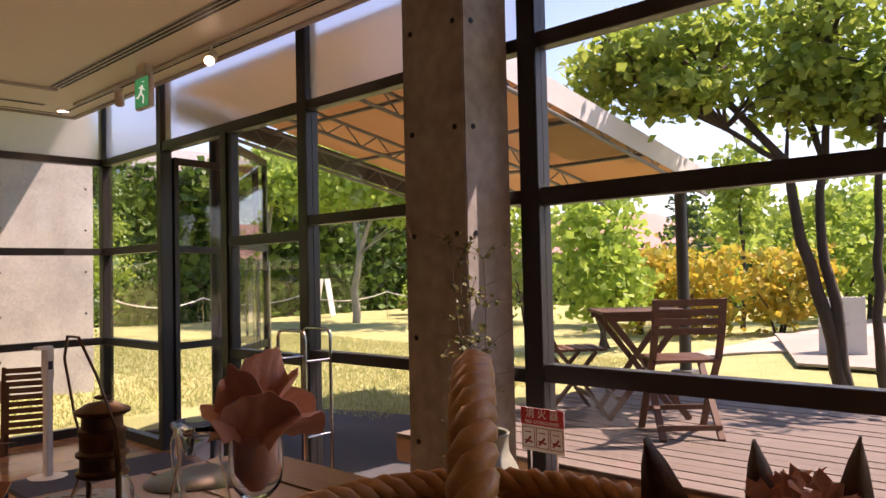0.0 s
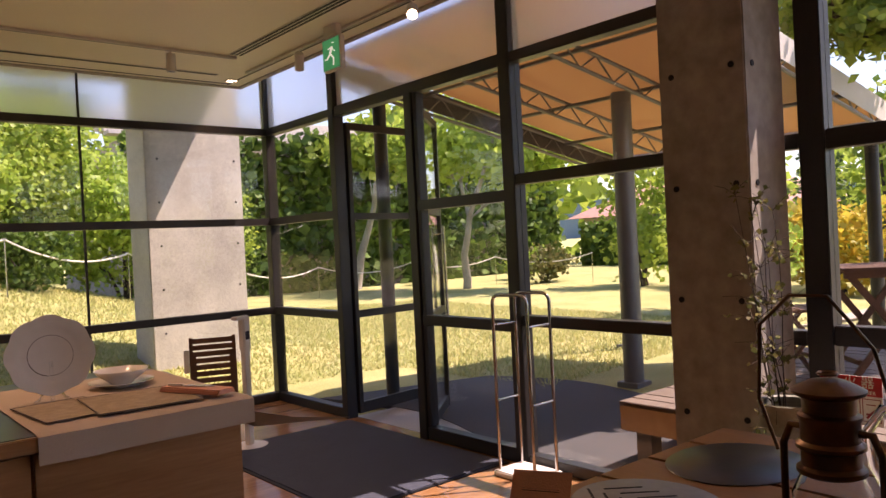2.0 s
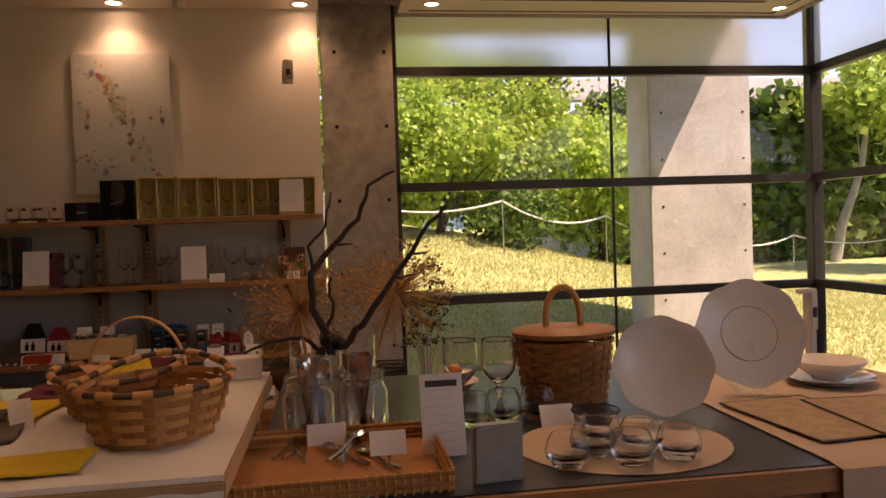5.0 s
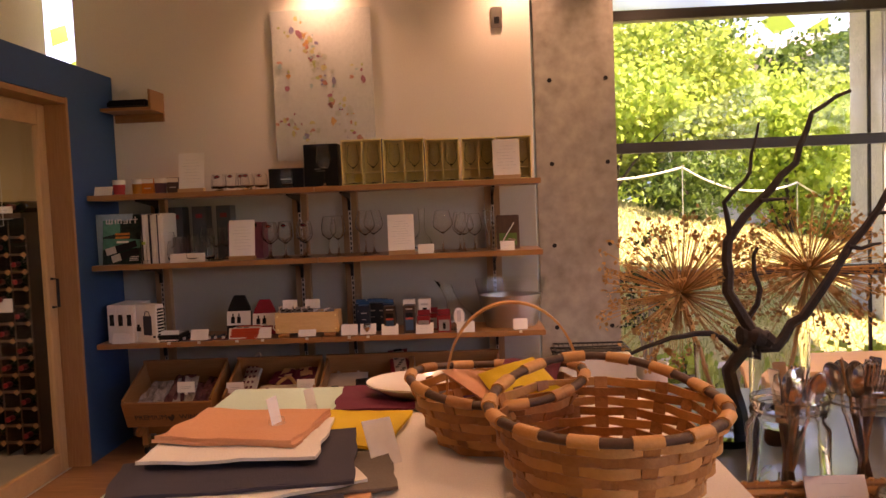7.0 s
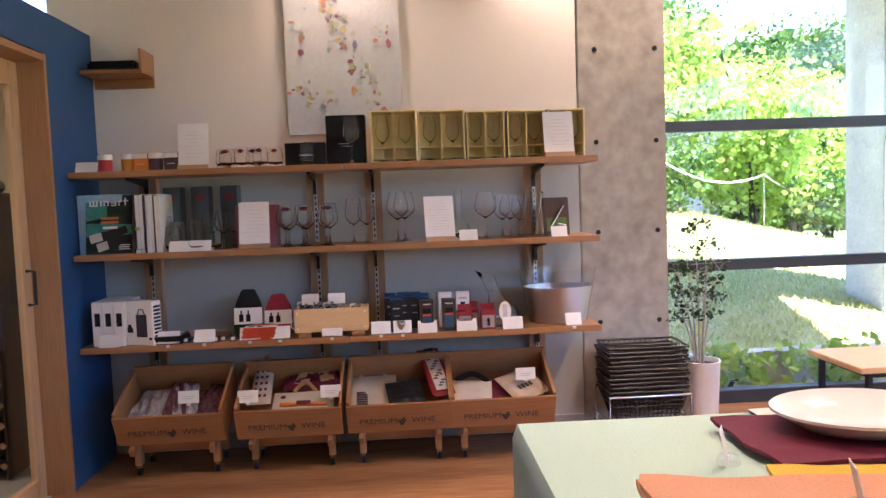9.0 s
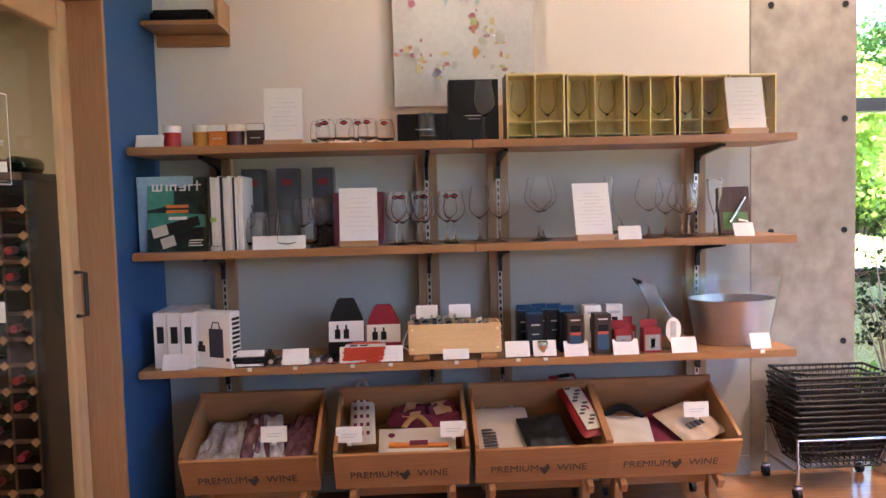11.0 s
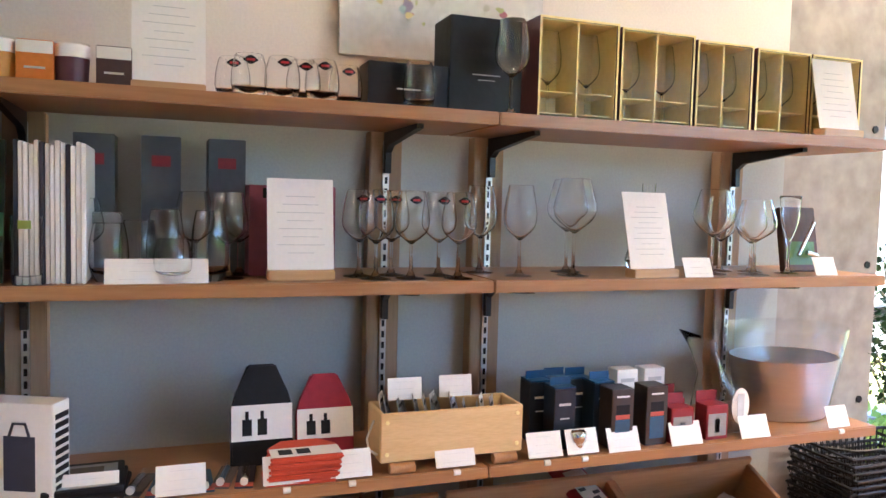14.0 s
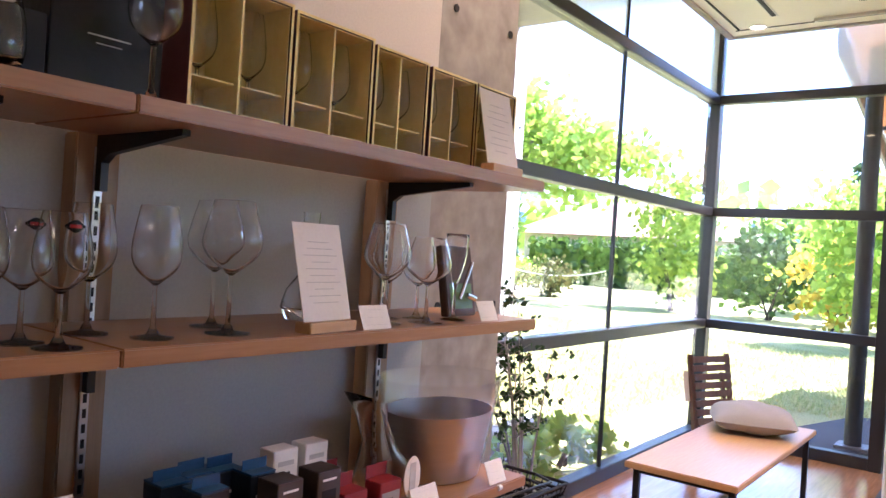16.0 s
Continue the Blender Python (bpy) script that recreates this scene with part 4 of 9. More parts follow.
part("body", B(((-0.26, -0.26, 0.0), (0.26, 0.26, 0.024)), bev=0.004), "white_plastic", cel)

rk = thing("wine_rack", "dark wooden wine rack with pale diamond joints, full of bottles", "wine rack", (-6.98, -4.6, 0))
for i in range(12):
    part("upright", B(((0.0, 0.1 * i - 0.006, 0), (0.5, 0.1 * i + 0.006, 1.39)), bev=0.002), "wood_dark", rk)
joint = None
for r in range(13):
    z = 0.08 + 0.1 * r
    part("rail", B(((0.505, 0.0, z - 0.007), (0.525, 1.1, z + 0.007)), bev=0.002), "wood_dark", rk)
    part("cradle", B(((0.0, 0.0, z - 0.004), (0.02, 1.1, z + 0.004))), "wood_dark", rk)
    for i in range(12):
        m = Matrix.Translation((0.531, 0.1 * i, z)) @ pose(0, 0, 0, 45, 0, 0)
        if joint is None:
            joint = part("diamond_joint", box(bmesh.new(), (-0.004, -0.013, -0.013), (0.004, 0.013, 0.013)), "oak_z", rk, "wooden diamond-shaped joint")
            joint.matrix_local = m
        else:
            jt = bpy.data.objects.new("diamond_joint", joint.data)
            scene.collection.objects.link(jt)
            jt.parent, jt.matrix_local = rk, m
part("top", B(((0.0, -0.02, 1.39), (0.56, 1.12, 1.42)), bev=0.003), "wood_dark", rk)


def bottle_bm(s=1.0):
    return lathe(bmesh.new(), [(0, 0), (0.034 * s, 0.002), (0.037 * s, 0.01), (0.037 * s, 0.18 * s), (0.03 * s, 0.205 * s), (0.0145 * s, 0.225 * s), (0.0145 * s, 0.29 * s), (0, 0.292 * s)], 14)


CAPS = [mat("capsule", c, 0.35, 0.3) for c in ((0.30, 0.02, 0.03), (0.03, 0.03, 0.035), (0.45, 0.33, 0.12), (0.55, 0.22, 0.03))]
bt = link("bottle", bottle_bm(), "green_glass")
bt_cap = lathe(bmesh.new(), [(0, 0.2935), (0.0155, 0.293), (0.016, 0.245), (0.0149, 0.244)], 14)
bt_cap = link("capsule", bt_cap, CAPS[0])
bt_cap.parent = bt
tagged(bt, "dark green wine bottle lying in the cellar rack", "bottle", "bottles in the cellar rack")
bt.matrix_basis = pose(-6.72, -4.55, 0.125, 0, 90, 0)
for i in range(11):
    for j in range(12):
        if (i, j) != (0, 0) and (i * 7 + j * 3) % 5 < 3:
            copy_thing(bt, pose(-6.72, -4.55 + 0.1 * i, 0.125 + 0.1 * j, 0, 90, 0))
for i in range(8):
    copy_thing(bt, pose(-6.80, -4.55 + 0.135 * i, 1.458, 0, 90, 0))
for i in range(7):
    c = thing("price_card", "small white price card on the cellar rack edge", "price card", (-6.44, -4.5 + 0.15 * i, 1.385), group="cellar price cards")
    part("card", B(((0.0, -0.06, 0.0), (0.002, 0.06, 0.075))), "paper", c)
    part("print_lines", B(((0.0022, -0.04, 0.05), (0.0026, 0.03, 0.054)), ((0.0022, -0.04, 0.035), (0.0026, 0.02, 0.039))), "ink_grey", c)
    if i < 6:
        c = thing("price_card", "small white price card on the cellar rack edge", "price card", (-6.44, -4.5 + 0.17 * i, 0.85), group="cellar price cards")
        part("card", B(((0.0, -0.07, 0.0), (0.002, 0.07, 0.08))), "paper", c)

# ---- entrance: mat, stanchion, gate, bench, chair ----
em = thing("entrance_mat", "dark blue-grey ribbed entrance mat inside the door", "door mat", (0, 0, 0))
part("carpet", B(((-5.86, 2.03, 0.002), (-4.09, EY - 0.075, 0.013)), bev=0.004), "carpet", em)
part("edging", B(((-5.88, 2.01, 0.0), (-4.07, EY - 0.055, 0.006)), bev=0.002), "black", em, "thin black rubber edging")

st = thing("sanitizer_stand", "slim white hand sanitizer stand with round foot", "dispenser stand", (-5.79, 2.32, 0), 20)
part("foot", lathe(bmesh.new(), [(0, 0.0), (0.15, 0.0), (0.15, 0.008), (0.13, 0.013), (0.03, 0.016), (0, 0.016)], 32), "white_plastic", st)
part("pole", B(((-0.022, -0.028, 0.014), (0.022, 0.028, 0.70)), bev=0.006), "white_plastic", st)
part("dispenser", B(((-0.03, -0.034, 0.70), (0.03, 0.034, 0.94)), bev=0.008), "white_plastic", st)
part("nozzle", B(((-0.028, -0.1, 0.925), (0.028, 0.03, 0.95)), bev=0.006), "white_plastic", st)
part("label_strip", B(((0.0305, -0.02, 0.78), (0.0315, 0.02, 0.84))), "navy", st, "small purple sticker")

gt = thing("umbrella_rack", "slim chrome tube rack with two hoops by the window", "umbrella rack", (-3.79, 3.12, 0), 0)
for y in (-0.09, 0.1):
    bm = bmesh.new()
    pts = [(-0.14, y, 0.03), (-0.14, y, 1.03)] + [(-0.14 + 0.05 * (1 - math.cos(a)), y, 1.03 + 0.05 * math.sin(a)) for a in (0.4, 0.8, 1.2, 1.57)] + [(0.09 + 0.05 * math.sin(a), y, 1.03 + 0.05 * math.cos(a)) for a in (0.0, 0.4, 0.8, 1.2, 1.57)] + [(0.14, y, 0.03)]
    tube(bm, pts, 0.0105, 10)
    part("hoop", bm, "steel", gt, "chrome tube hoop")
for x in (-0.14, 0.14):
    for z in (0.45, 0.9):
        part("crossbar", rod(bmesh.new(), (x, -0.09, z), (x, 0.1, z), 0.007), "steel", gt)
part("tray", B(((-0.17, -0.12, 0.0), (0.17, 0.13, 0.035)), bev=0.008), "white_plastic", gt, "white drip tray")

bn = thing("bench", "low pale wooden bench with dark steel legs", "bench", (-6.345, 1.355, 0))
part("seat", B(((-0.235, -0.72, 0.407), (0.235, 0.72, 0.435)), bev=0.004), "oak_pale", bn)
for x in (-0.2, 0.2):
    for y in (-0.66, 0.66):
        part("leg", B(((x - 0.013, y - 0.013, 0), (x + 0.013, y + 0.013, 0.406)), bev=0.002), "black_metal", bn)
for y in (-0.66, 0.66):
    part("crossbar", B(((-0.186, y - 0.01, 0.382), (0.186, y + 0.01, 0.405))), "black_metal", bn)
for x in (-0.2, 0.2):
    part("stretcher", B(((x - 0.01, -0.646, 0.382), (x + 0.01, 0.646, 0.405))), "black_metal", bn)
bm = bmesh.new()
def pillow(u, v, s):
    a, b = u * 2 - 1, v * 2 - 1
    h = max(0, (1 - abs(a) ** 2.6) * (1 - abs(b) ** 2.6)) ** 0.55
    k = 1 - 0.06 * (abs(a * b)) + 0.05 * (1 - abs(a)) * 0
    return Vector((a * 0.21 * k, b * 0.22 * k, 0.068 + s * 0.078 * h + 0.006 * math.sin(a * 7 + b * 4) * h))
sheet(bm, lambda u, v: pillow(u, v, 1), 20, 20)
sheet(bm, lambda u, v: pillow(u, v, -0.85), 20, 20)
bmesh.ops.remove_doubles(bm, verts=bm.verts, dist=0.0015)
solid("cushion", bm, mat("cushion_linen", (0.33, 0.31, 0.31), 0.9, 0, (0.26, 0.245, 0.245), 4, 300, 1, 0.5), "grey linen cushion lying on the bench", "cushion", at=(-6.36, 1.74, 0.433), rz=20)


def folding_chair(name, label, at, rz, group):
    """A slatted wooden folding chair: x to its left, y to its front."""
    t = thing(name, label, "chair", at, rz, group)
    for s in (-1, 1):
        bm = bmesh.new()
        pts = [(s * 0.19, 0.22, 0.0), (s * 0.19, 0.05, 0.26), (s * 0.19, -0.11, 0.46), (s * 0.19, -0.17, 0.6), (s * 0.19, -0.22, 0.80)]
        for a, b in zip(pts, pts[1:]):
            d = Vector(b) - Vector(a)
            m = Matrix.Translation((Vector(a) + Vector(b)) / 2) @ d.to_track_quat("Z", "X").to_matrix().to_4x4()
            box(bm, (-0.011, -0.02, -d.length / 2 - 0.006), (0.011, 0.02, d.length / 2 + 0.006), 0.003, m @ pose(0, 0, 0, 0, 0, 0))
        part("back_post", bm, "teak", t)
        bm = bmesh.new()
        a, b = Vector((s * 0.165, -0.2, 0.0)), Vector((s * 0.165, 0.17, 0.43))
        d = b - a
        m = Matrix.Translation((a + b) / 2) @ d.to_track_quat("Z", "X").to_matrix().to_4x4()
        box(bm, (-0.011, -0.02, -d.length / 2), (0.011, 0.02, d.length / 2), 0.003, m)
        part("leg", bm, "teak", t)
    for i in range(6):
        y = -0.15 + i * 0.068
        part("seat_slat", B(((-0.185, y, 0.435), (0.185, y + 0.055, 0.453)), bev=0.003), "teak", t)
    for i in range(4):
        z = 0.60 + i * 0.055
        part("back_slat", B(((-0.2, -0.192 - i * 0.013, z), (0.2, -0.174 - i * 0.013, z + 0.04)), bev=0.003), "teak", t)
    for y, z in ((0.13, 0.12), (-0.16, 0.05)):
        part("stretcher", B(((-0.18, y - 0.01, z), (0.18, y + 0.01, z + 0.03)), bev=0.003), "teak", t)
    return t


fc = thing("folded_chair", "dark slatted wooden chair folded flat, leaning by the glass", "chair", (-6.74, 2.48, 0.0), -22)
fm = pose(0, 0, 0, 0, -10, 0) @ Matrix.Diagonal((1, 0.87, 0.86, 1))
for y in (-0.2, 0.2):
    part("post", box(bmesh.new(), (-0.012, y - 0.018, 0.0), (0.012, y + 0.018, 0.84), 0.003, fm), "teak", fc)
    part("leg", box(bmesh.new(), (-0.04, y * 0.86 - 0.018, 0.0), (-0.018, y * 0.86 + 0.018, 0.70), 0.003, fm), "teak", fc)
for i in range(10):
    z = 0.2 + i * 0.064
    part("slat", box(bmesh.new(), (0.0125, -0.2, z), (0.028, 0.2, z + 0.048), 0.003, fm), "teak", fc)
part("white_tag", box(bmesh.new(), (-0.012, -0.27, 0.5), (-0.008, -0.22, 0.72), 0.001, fm), "paper", fc, "pale paper board tucked behind")

# ---- vase, extinguisher by the column ----
shift(0.04, -0.01, 0)
vs = thing("vase", "greenish stoneware jar by the column", "vase", (-2.10, 2.80, 0.0))
part("body", lathe(bmesh.new(), [(0, 0), (0.09, 0.0), (0.12, 0.06), (0.15, 0.22), (0.168, 0.4), (0.165, 0.5), (0.145, 0.58), (0.118, 0.625), (0.11, 0.645), (0.107, 0.70), (0.114, 0.722), (0.110, 0.727), (0.1, 0.722), (0.096, 0.69), (0.098, 0.64), (0.13, 0.57), (0.15, 0.48), (0.14, 0.3), (0, 0.03)], 36), "stoneware", vs)
dr = thing("dry_branches", "tall thin dry branches with small leaves standing in the jar", "branches", (-2.10, 2.80, 0.05))
rb = random.Random(11)
bm, lf = bmesh.new(), bmesh.new()


def leaf_quad(b, p, size, rg, flat=0.0, asp=0.5):
    """One pointed leaf of two triangles, folded along its rib."""
    d = Vector((rg.gauss(0, 1), rg.gauss(0, 1), rg.gauss(0, 1) * (1 - flat)))
    d = d.normalized() if d.length > 1e-4 else Vector((1, 0, 0))
    s = d.orthogonal()
    s.rotate(Matrix.Rotation(rg.uniform(0, 6.283), 3, d))
    if flat:
        s = Vector((s.x, s.y, s.z * (1 - flat)))
    s = s.normalized() * size * asp
    d = d * size
    n = d.cross(s).normalized() * size * 0.12
    v = [b.verts.new(p), b.verts.new(p + d * 0.5 + s + n), b.verts.new(p + d), b.verts.new(p + d * 0.5 - s + n)]
    b.faces.new((v[0], v[1], v[2]))
    b.faces.new((v[0], v[2], v[3]))


for i in range(7):
    a = rb.uniform(0, 6.28)
    lean = rb.uniform(0.04, 0.2)
    top = rb.uniform(0.95, 1.5)
    pts = [Vector((math.cos(a) * lean * (k / 7) ** 1.3 + rb.gauss(0, 0.006), math.sin(a) * lean * (k / 7) ** 1.3 + rb.gauss(0, 0.006), top * k / 7)) for k in range(8)]
    tube(bm, pts, 0.004, 5, 0.0012)
    for k in range(4, 8):
        for _ in range(4):
            q = pts[k] + Vector((rb.gauss(0, 0.06), rb.gauss(0, 0.06), rb.uniform(0.0, 0.1)))
            tube(bm, [pts[k], (pts[k] + q) / 2 + Vector((0, 0, 0.01)), q], 0.0015, 4, 0.0008)
            for _ in range(3):
                leaf_quad(lf, pts[k].lerp(q, rb.random()), rb.uniform(0.015, 0.03), rb)
tagged(part("twig", bm, "twig", dr), kind="stuff")
part("leaves", lf, "leaf_dry", dr, "small dry leaves")

es = thing("extinguisher_sign", "red and white fire extinguisher sign on a wire stand", "sign", (-1.97, 3.05, 0.0))
part("board", B(((-0.115, -0.002, 0.61), (0.115, 0.002, 0.80)), bev=0.001), "white_board", es)
part("red_band", B(((-0.115, -0.0035, 0.725), (0.115, -0.0022, 0.80))), "red", es)
part("lettering", turned(letters("消 火 器", 0.05), pose(0, -0.0045, 0.775)), "white_board", es, "white characters on red")
part("lettering", turned(letters("FIRE  EXTINGUISHER", 0.02), pose(0, -0.0045, 0.738)), "white_board", es, "small white words")
bm = bmesh.new()
for i, x in enumerate((-0.075, 0.0, 0.075)):
    for lo, hi in (((x - 0.034, 0.625), (x - 0.031, 0.715)), ((x + 0.031, 0.625), (x + 0.034, 0.715)), ((x - 0.031, 0.712), (x + 0.031, 0.715)), ((x - 0.031, 0.625), (x + 0.031, 0.628))):
        box(bm, (lo[0], -0.0032, lo[1]), (hi[0], -0.0022, hi[1]))
    rod(bm, (x - 0.018, -0.0028, 0.64), (x + 0.012, -0.0028, 0.672), 0.005)
    rod(bm, (x - 0.02, -0.0028, 0.655), (x + 0.02, -0.0028, 0.648), 0.004)
    box(bm, (x - 0.02, -0.0032, 0.69), (x + 0.015, -0.0022, 0.694))
part("pictograms", bm, "red_dark", es, "three small red pictograms")
bm = bmesh.new()
for x in (-0.07, 0.07):
    rod(bm, (x, 0.006, 0.0), (x, 0.006, 0.62), 0.004)
rod(bm, (-0.07, 0.006, 0.01), (0.07, 0.006, 0.01), 0.004)
part("wire_stand", bm, "white_plastic", es, "thin white wire legs")
fx = thing("fire_extinguisher", "red fire extinguisher on the floor by the window", "fire extinguisher", (-1.93, 2.95, 0.0))
part("cylinder", lathe(bmesh.new(), [(0, 0), (0.055, 0), (0.06, 0.01), (0.06, 0.40), (0.045, 0.45), (0.02, 0.47), (0, 0.47)], 24), "red", fx)
bm = bmesh.new()
rod(bm, (0, 0, 0.47), (0, 0, 0.50), 0.018)
box(bm, (-0.02, -0.012, 0.50), (0.11, 0.012, 0.512), 0.002)
box(bm, (-0.02, -0.012, 0.525), (0.1, 0.012, 0.537), 0.002, pose(0, 0, 0, 0, -5, 0))
part("lever", bm, "black_metal", fx, "black squeeze lever")
bm = tube(bmesh.new(), [(0.02, 0, 0.49), (-0.06, 0, 0.47), (-0.085, 0, 0.38), (-0.075, 0, 0.2)], 0.009, 8)
part("hose", bm, "black", fx)
part("ring_pin", lathe(bmesh.new(), [(0.014, -0.002), (0.018, 0.0), (0.014, 0.002), (0.011, 0)], 16, (0.0, 0.0, 0.53), True), "gold", fx, "yellow pull ring")

shift()


# ---- goods: kinds ----
def glass_profile(kind, h):
    """Outer and inner profile of a drinking glass of height h."""
    if kind == "wine":
        o = [(0, 0), (0.036, 0.0), (0.036, 0.002), (0.012, 0.006), (0.0045, 0.02), (0.004, 0.40 * h), (0.012, 0.43 * h), (0.034, 0.52 * h), (0.042, 0.63 * h), (0.040, 0.78 * h), (0.031, h)]
        i = [(0.0298, h), (0.0385, 0.78 * h), (0.0405, 0.63 * h), (0.0325, 0.53 * h), (0.010, 0.445 * h), (0, 0.44 * h)]
    elif kind == "burgundy":
        o = [(0, 0), (0.042, 0.0), (0.042, 0.002), (0.012, 0.006), (0.0045, 0.02), (0.004, 0.44 * h), (0.014, 0.47 * h), (0.046, 0.58 * h), (0.056, 0.69 * h), (0.050, 0.82 * h), (0.038, h)]
        i = [(0.0368, h), (0.0485, 0.82 * h), (0.0545, 0.69 * h), (0.0445, 0.59 * h), (0.012, 0.485 * h), (0, 0.48 * h)]
    elif kind == "flute":
        o = [(0, 0), (0.034, 0.0), (0.034, 0.002), (0.010, 0.006), (0.004, 0.02), (0.0038, 0.36 * h), (0.008, 0.42 * h), (0.024, 0.68 * h), (0.030, h)]
        i = [(0.0288, h), (0.0228, 0.68 * h), (0.006, 0.44 * h), (0, 0.43 * h)]
    elif kind == "goblet":
        o = [(0, 0), (0.034, 0.0), (0.034, 0.003), (0.012, 0.008), (0.007, 0.03), (0.006, 0.3 * h), (0.012, 0.36 * h), (0.007, 0.42 * h), (0.02, 0.5 * h), (0.035, 0.62 * h), (0.038, 0.8 * h), (0.036, h)]
        i = [(0.0345, h), (0.0362, 0.8 * h), (0.033, 0.63 * h), (0.016, 0.52 * h), (0, 0.5 * h)]
    else:
        o = [(0, 0), (0.026, 0.0), (0.033, 0.012), (0.039, 0.35 * h), (0.037, 0.7 * h), (0.030, h)]
        i = [(0.0288, h), (0.0355, 0.7 * h), (0.0372, 0.35 * h), (0.03, 0.022), (0, 0.014)]
    def curve(p):
        out = []
        for k in range(len(p) - 1):
            a, b, c, d = p[max(0, k - 1)], p[k], p[k + 1], p[min(len(p) - 1, k + 2)]
            for q in range(4):
                u = q / 4
                out.append(tuple(max(0.0, 0.5 * (2 * b[j] + (c[j] - a[j]) * u + (2 * a[j] - 5 * b[j] + 4 * c[j] - d[j]) * u * u + (3 * b[j] - a[j] - 3 * c[j] + d[j]) * u ** 3)) for j in (0, 1)))
        return out + [p[-1]]

    s = 2 if kind == "tumbler" else 5
    rim = (o[-1][0] + i[0][0]) / 2
    return o[:s] + curve(o[s:]) + [(rim, h + 0.0006)] + curve(i)


GLASSES = {}


def glass_at(kind, h, x, y, z, label, sticker=False, group="display glasses", cat="wine glass"):
    name = {"tumbler": "tumbler"}.get(kind, "wine_glass")
    key = (kind, h, sticker, label)
    if key in GLASSES:
        return copy_thing(GLASSES[key], pose(x + OFF.x, y + OFF.y, z + OFF.z, 0, 0, (x * 977 + y * 613) % 360 if not sticker else 0))
    t = thing(name, label, "tumbler" if kind == "tumbler" else cat, (x, y, z), group=group)
    part("bowl", lathe(bmesh.new(), glass_profile(kind, h), 28), "crystal", t)
    if sticker:
        r = 0.0352 if kind == "tumbler" else 0.034
        zz = h * (0.84 if kind == "tumbler" else 0.9)
        bm = sheet(bmesh.new(), lambda u, v: Vector((r * math.cos((u - 0.5) * 0.9), r * math.sin((u - 0.5) * 0.9), zz + (v - 0.5) * 0.019 * math.sin(math.pi * min(0.92, max(0.08, u))))), 10, 1)
        part("sticker", thicken(bm, 0.0004), "black", t, "small oval black sticker")
        bm = sheet(bmesh.new(), lambda u, v: Vector(((r + 0.0008) * math.cos((u - 0.5) * 0.5), (r + 0.0008) * math.sin((u - 0.5) * 0.5), zz + (v - 0.5) * 0.005)), 5, 1)
        part("sticker_band", thicken(bm, 0.0003), "red", t, "red band on the sticker")
    GLASSES[key] = t
    return t


def flat_card(name, label, cat, x, y, z, w, h, lean=10, group="", base=None, lines=0, rz=0, th=0.0016):
    """An upright card that faces +x, leaning back."""
    t = thing(name, label, cat, (x, y, z), rz, group=group)
    m = pose(0, 0, 0, 0, -lean, 0)
    if base:
        part("base", B(((-0.02, -w / 2, 0.0), (0.022, w / 2, 0.022)), bev=0.002), base, t, "pale wooden base block")
        m = Matrix.Translation((0.004, 0, 0.0225)) @ m
    part("card", box(bmesh.new(), (-th, -w / 2, 0), (0, w / 2, h), 0, m), "paper", t)
    if lines:
        bm = bmesh.new()
        for i in range(lines):
            zz = h * (0.80 - 0.62 * i / max(1, lines - 1)) if lines > 1 else h * 0.5
            ww = w * (0.22 if i == 0 else (0.33, 0.27, 0.36, 0.2)[i % 4])
            box(bm, (0.0002, -ww, zz), (0.0006, ww, zz + h * 0.007), 0, m)
        tagged(part("print", bm, "ink_grey", t, "grey lines of small print"), kind="stuff")
    return t


def price_card(x, y, z, w=0.075, h=0.05, label="small white price card on the shelf edge", clip=False):
    t = flat_card("price_card", label, "price card", x, y, z + (0.006 if clip else 0), w, h, 22, "price cards", None, 3)
    if clip:
        part("clip", rod(bmesh.new(), (0.004, -0.008, -0.012), (0.004, 0.008, -0.012), 0.0075, seg=10), "white_plastic", t, "clear round clip")
        part("clip_arm", B(((-0.004, -0.005, -0.012), (0.0, 0.005, 0.004))), "acrylic", t)
    return t


def gift_box(name, label, cat, x, y, z, d, w, h, material, group="", rz=0, face=None):
    """A closed carton, front towards +x; face: (material, z0, z1, inset) of a panel on the front."""
    t = thing(name, label, cat, (x, y, z), rz, group=group)
    part("carton", B(((-d / 2, -w / 2, 0), (d / 2, w / 2, h)), bev=0.0015), material, t)
    if face:
        for fm, z0, z1, ins in face:
            part("label_panel", B(((d / 2 + 0.0002, -w / 2 + ins, z0 * h), (d / 2 + 0.0009, w / 2 - ins, z1 * h))), fm, t)
    return t


S1, S2, S3 = SHELF
shift(0, -0.026, 0)

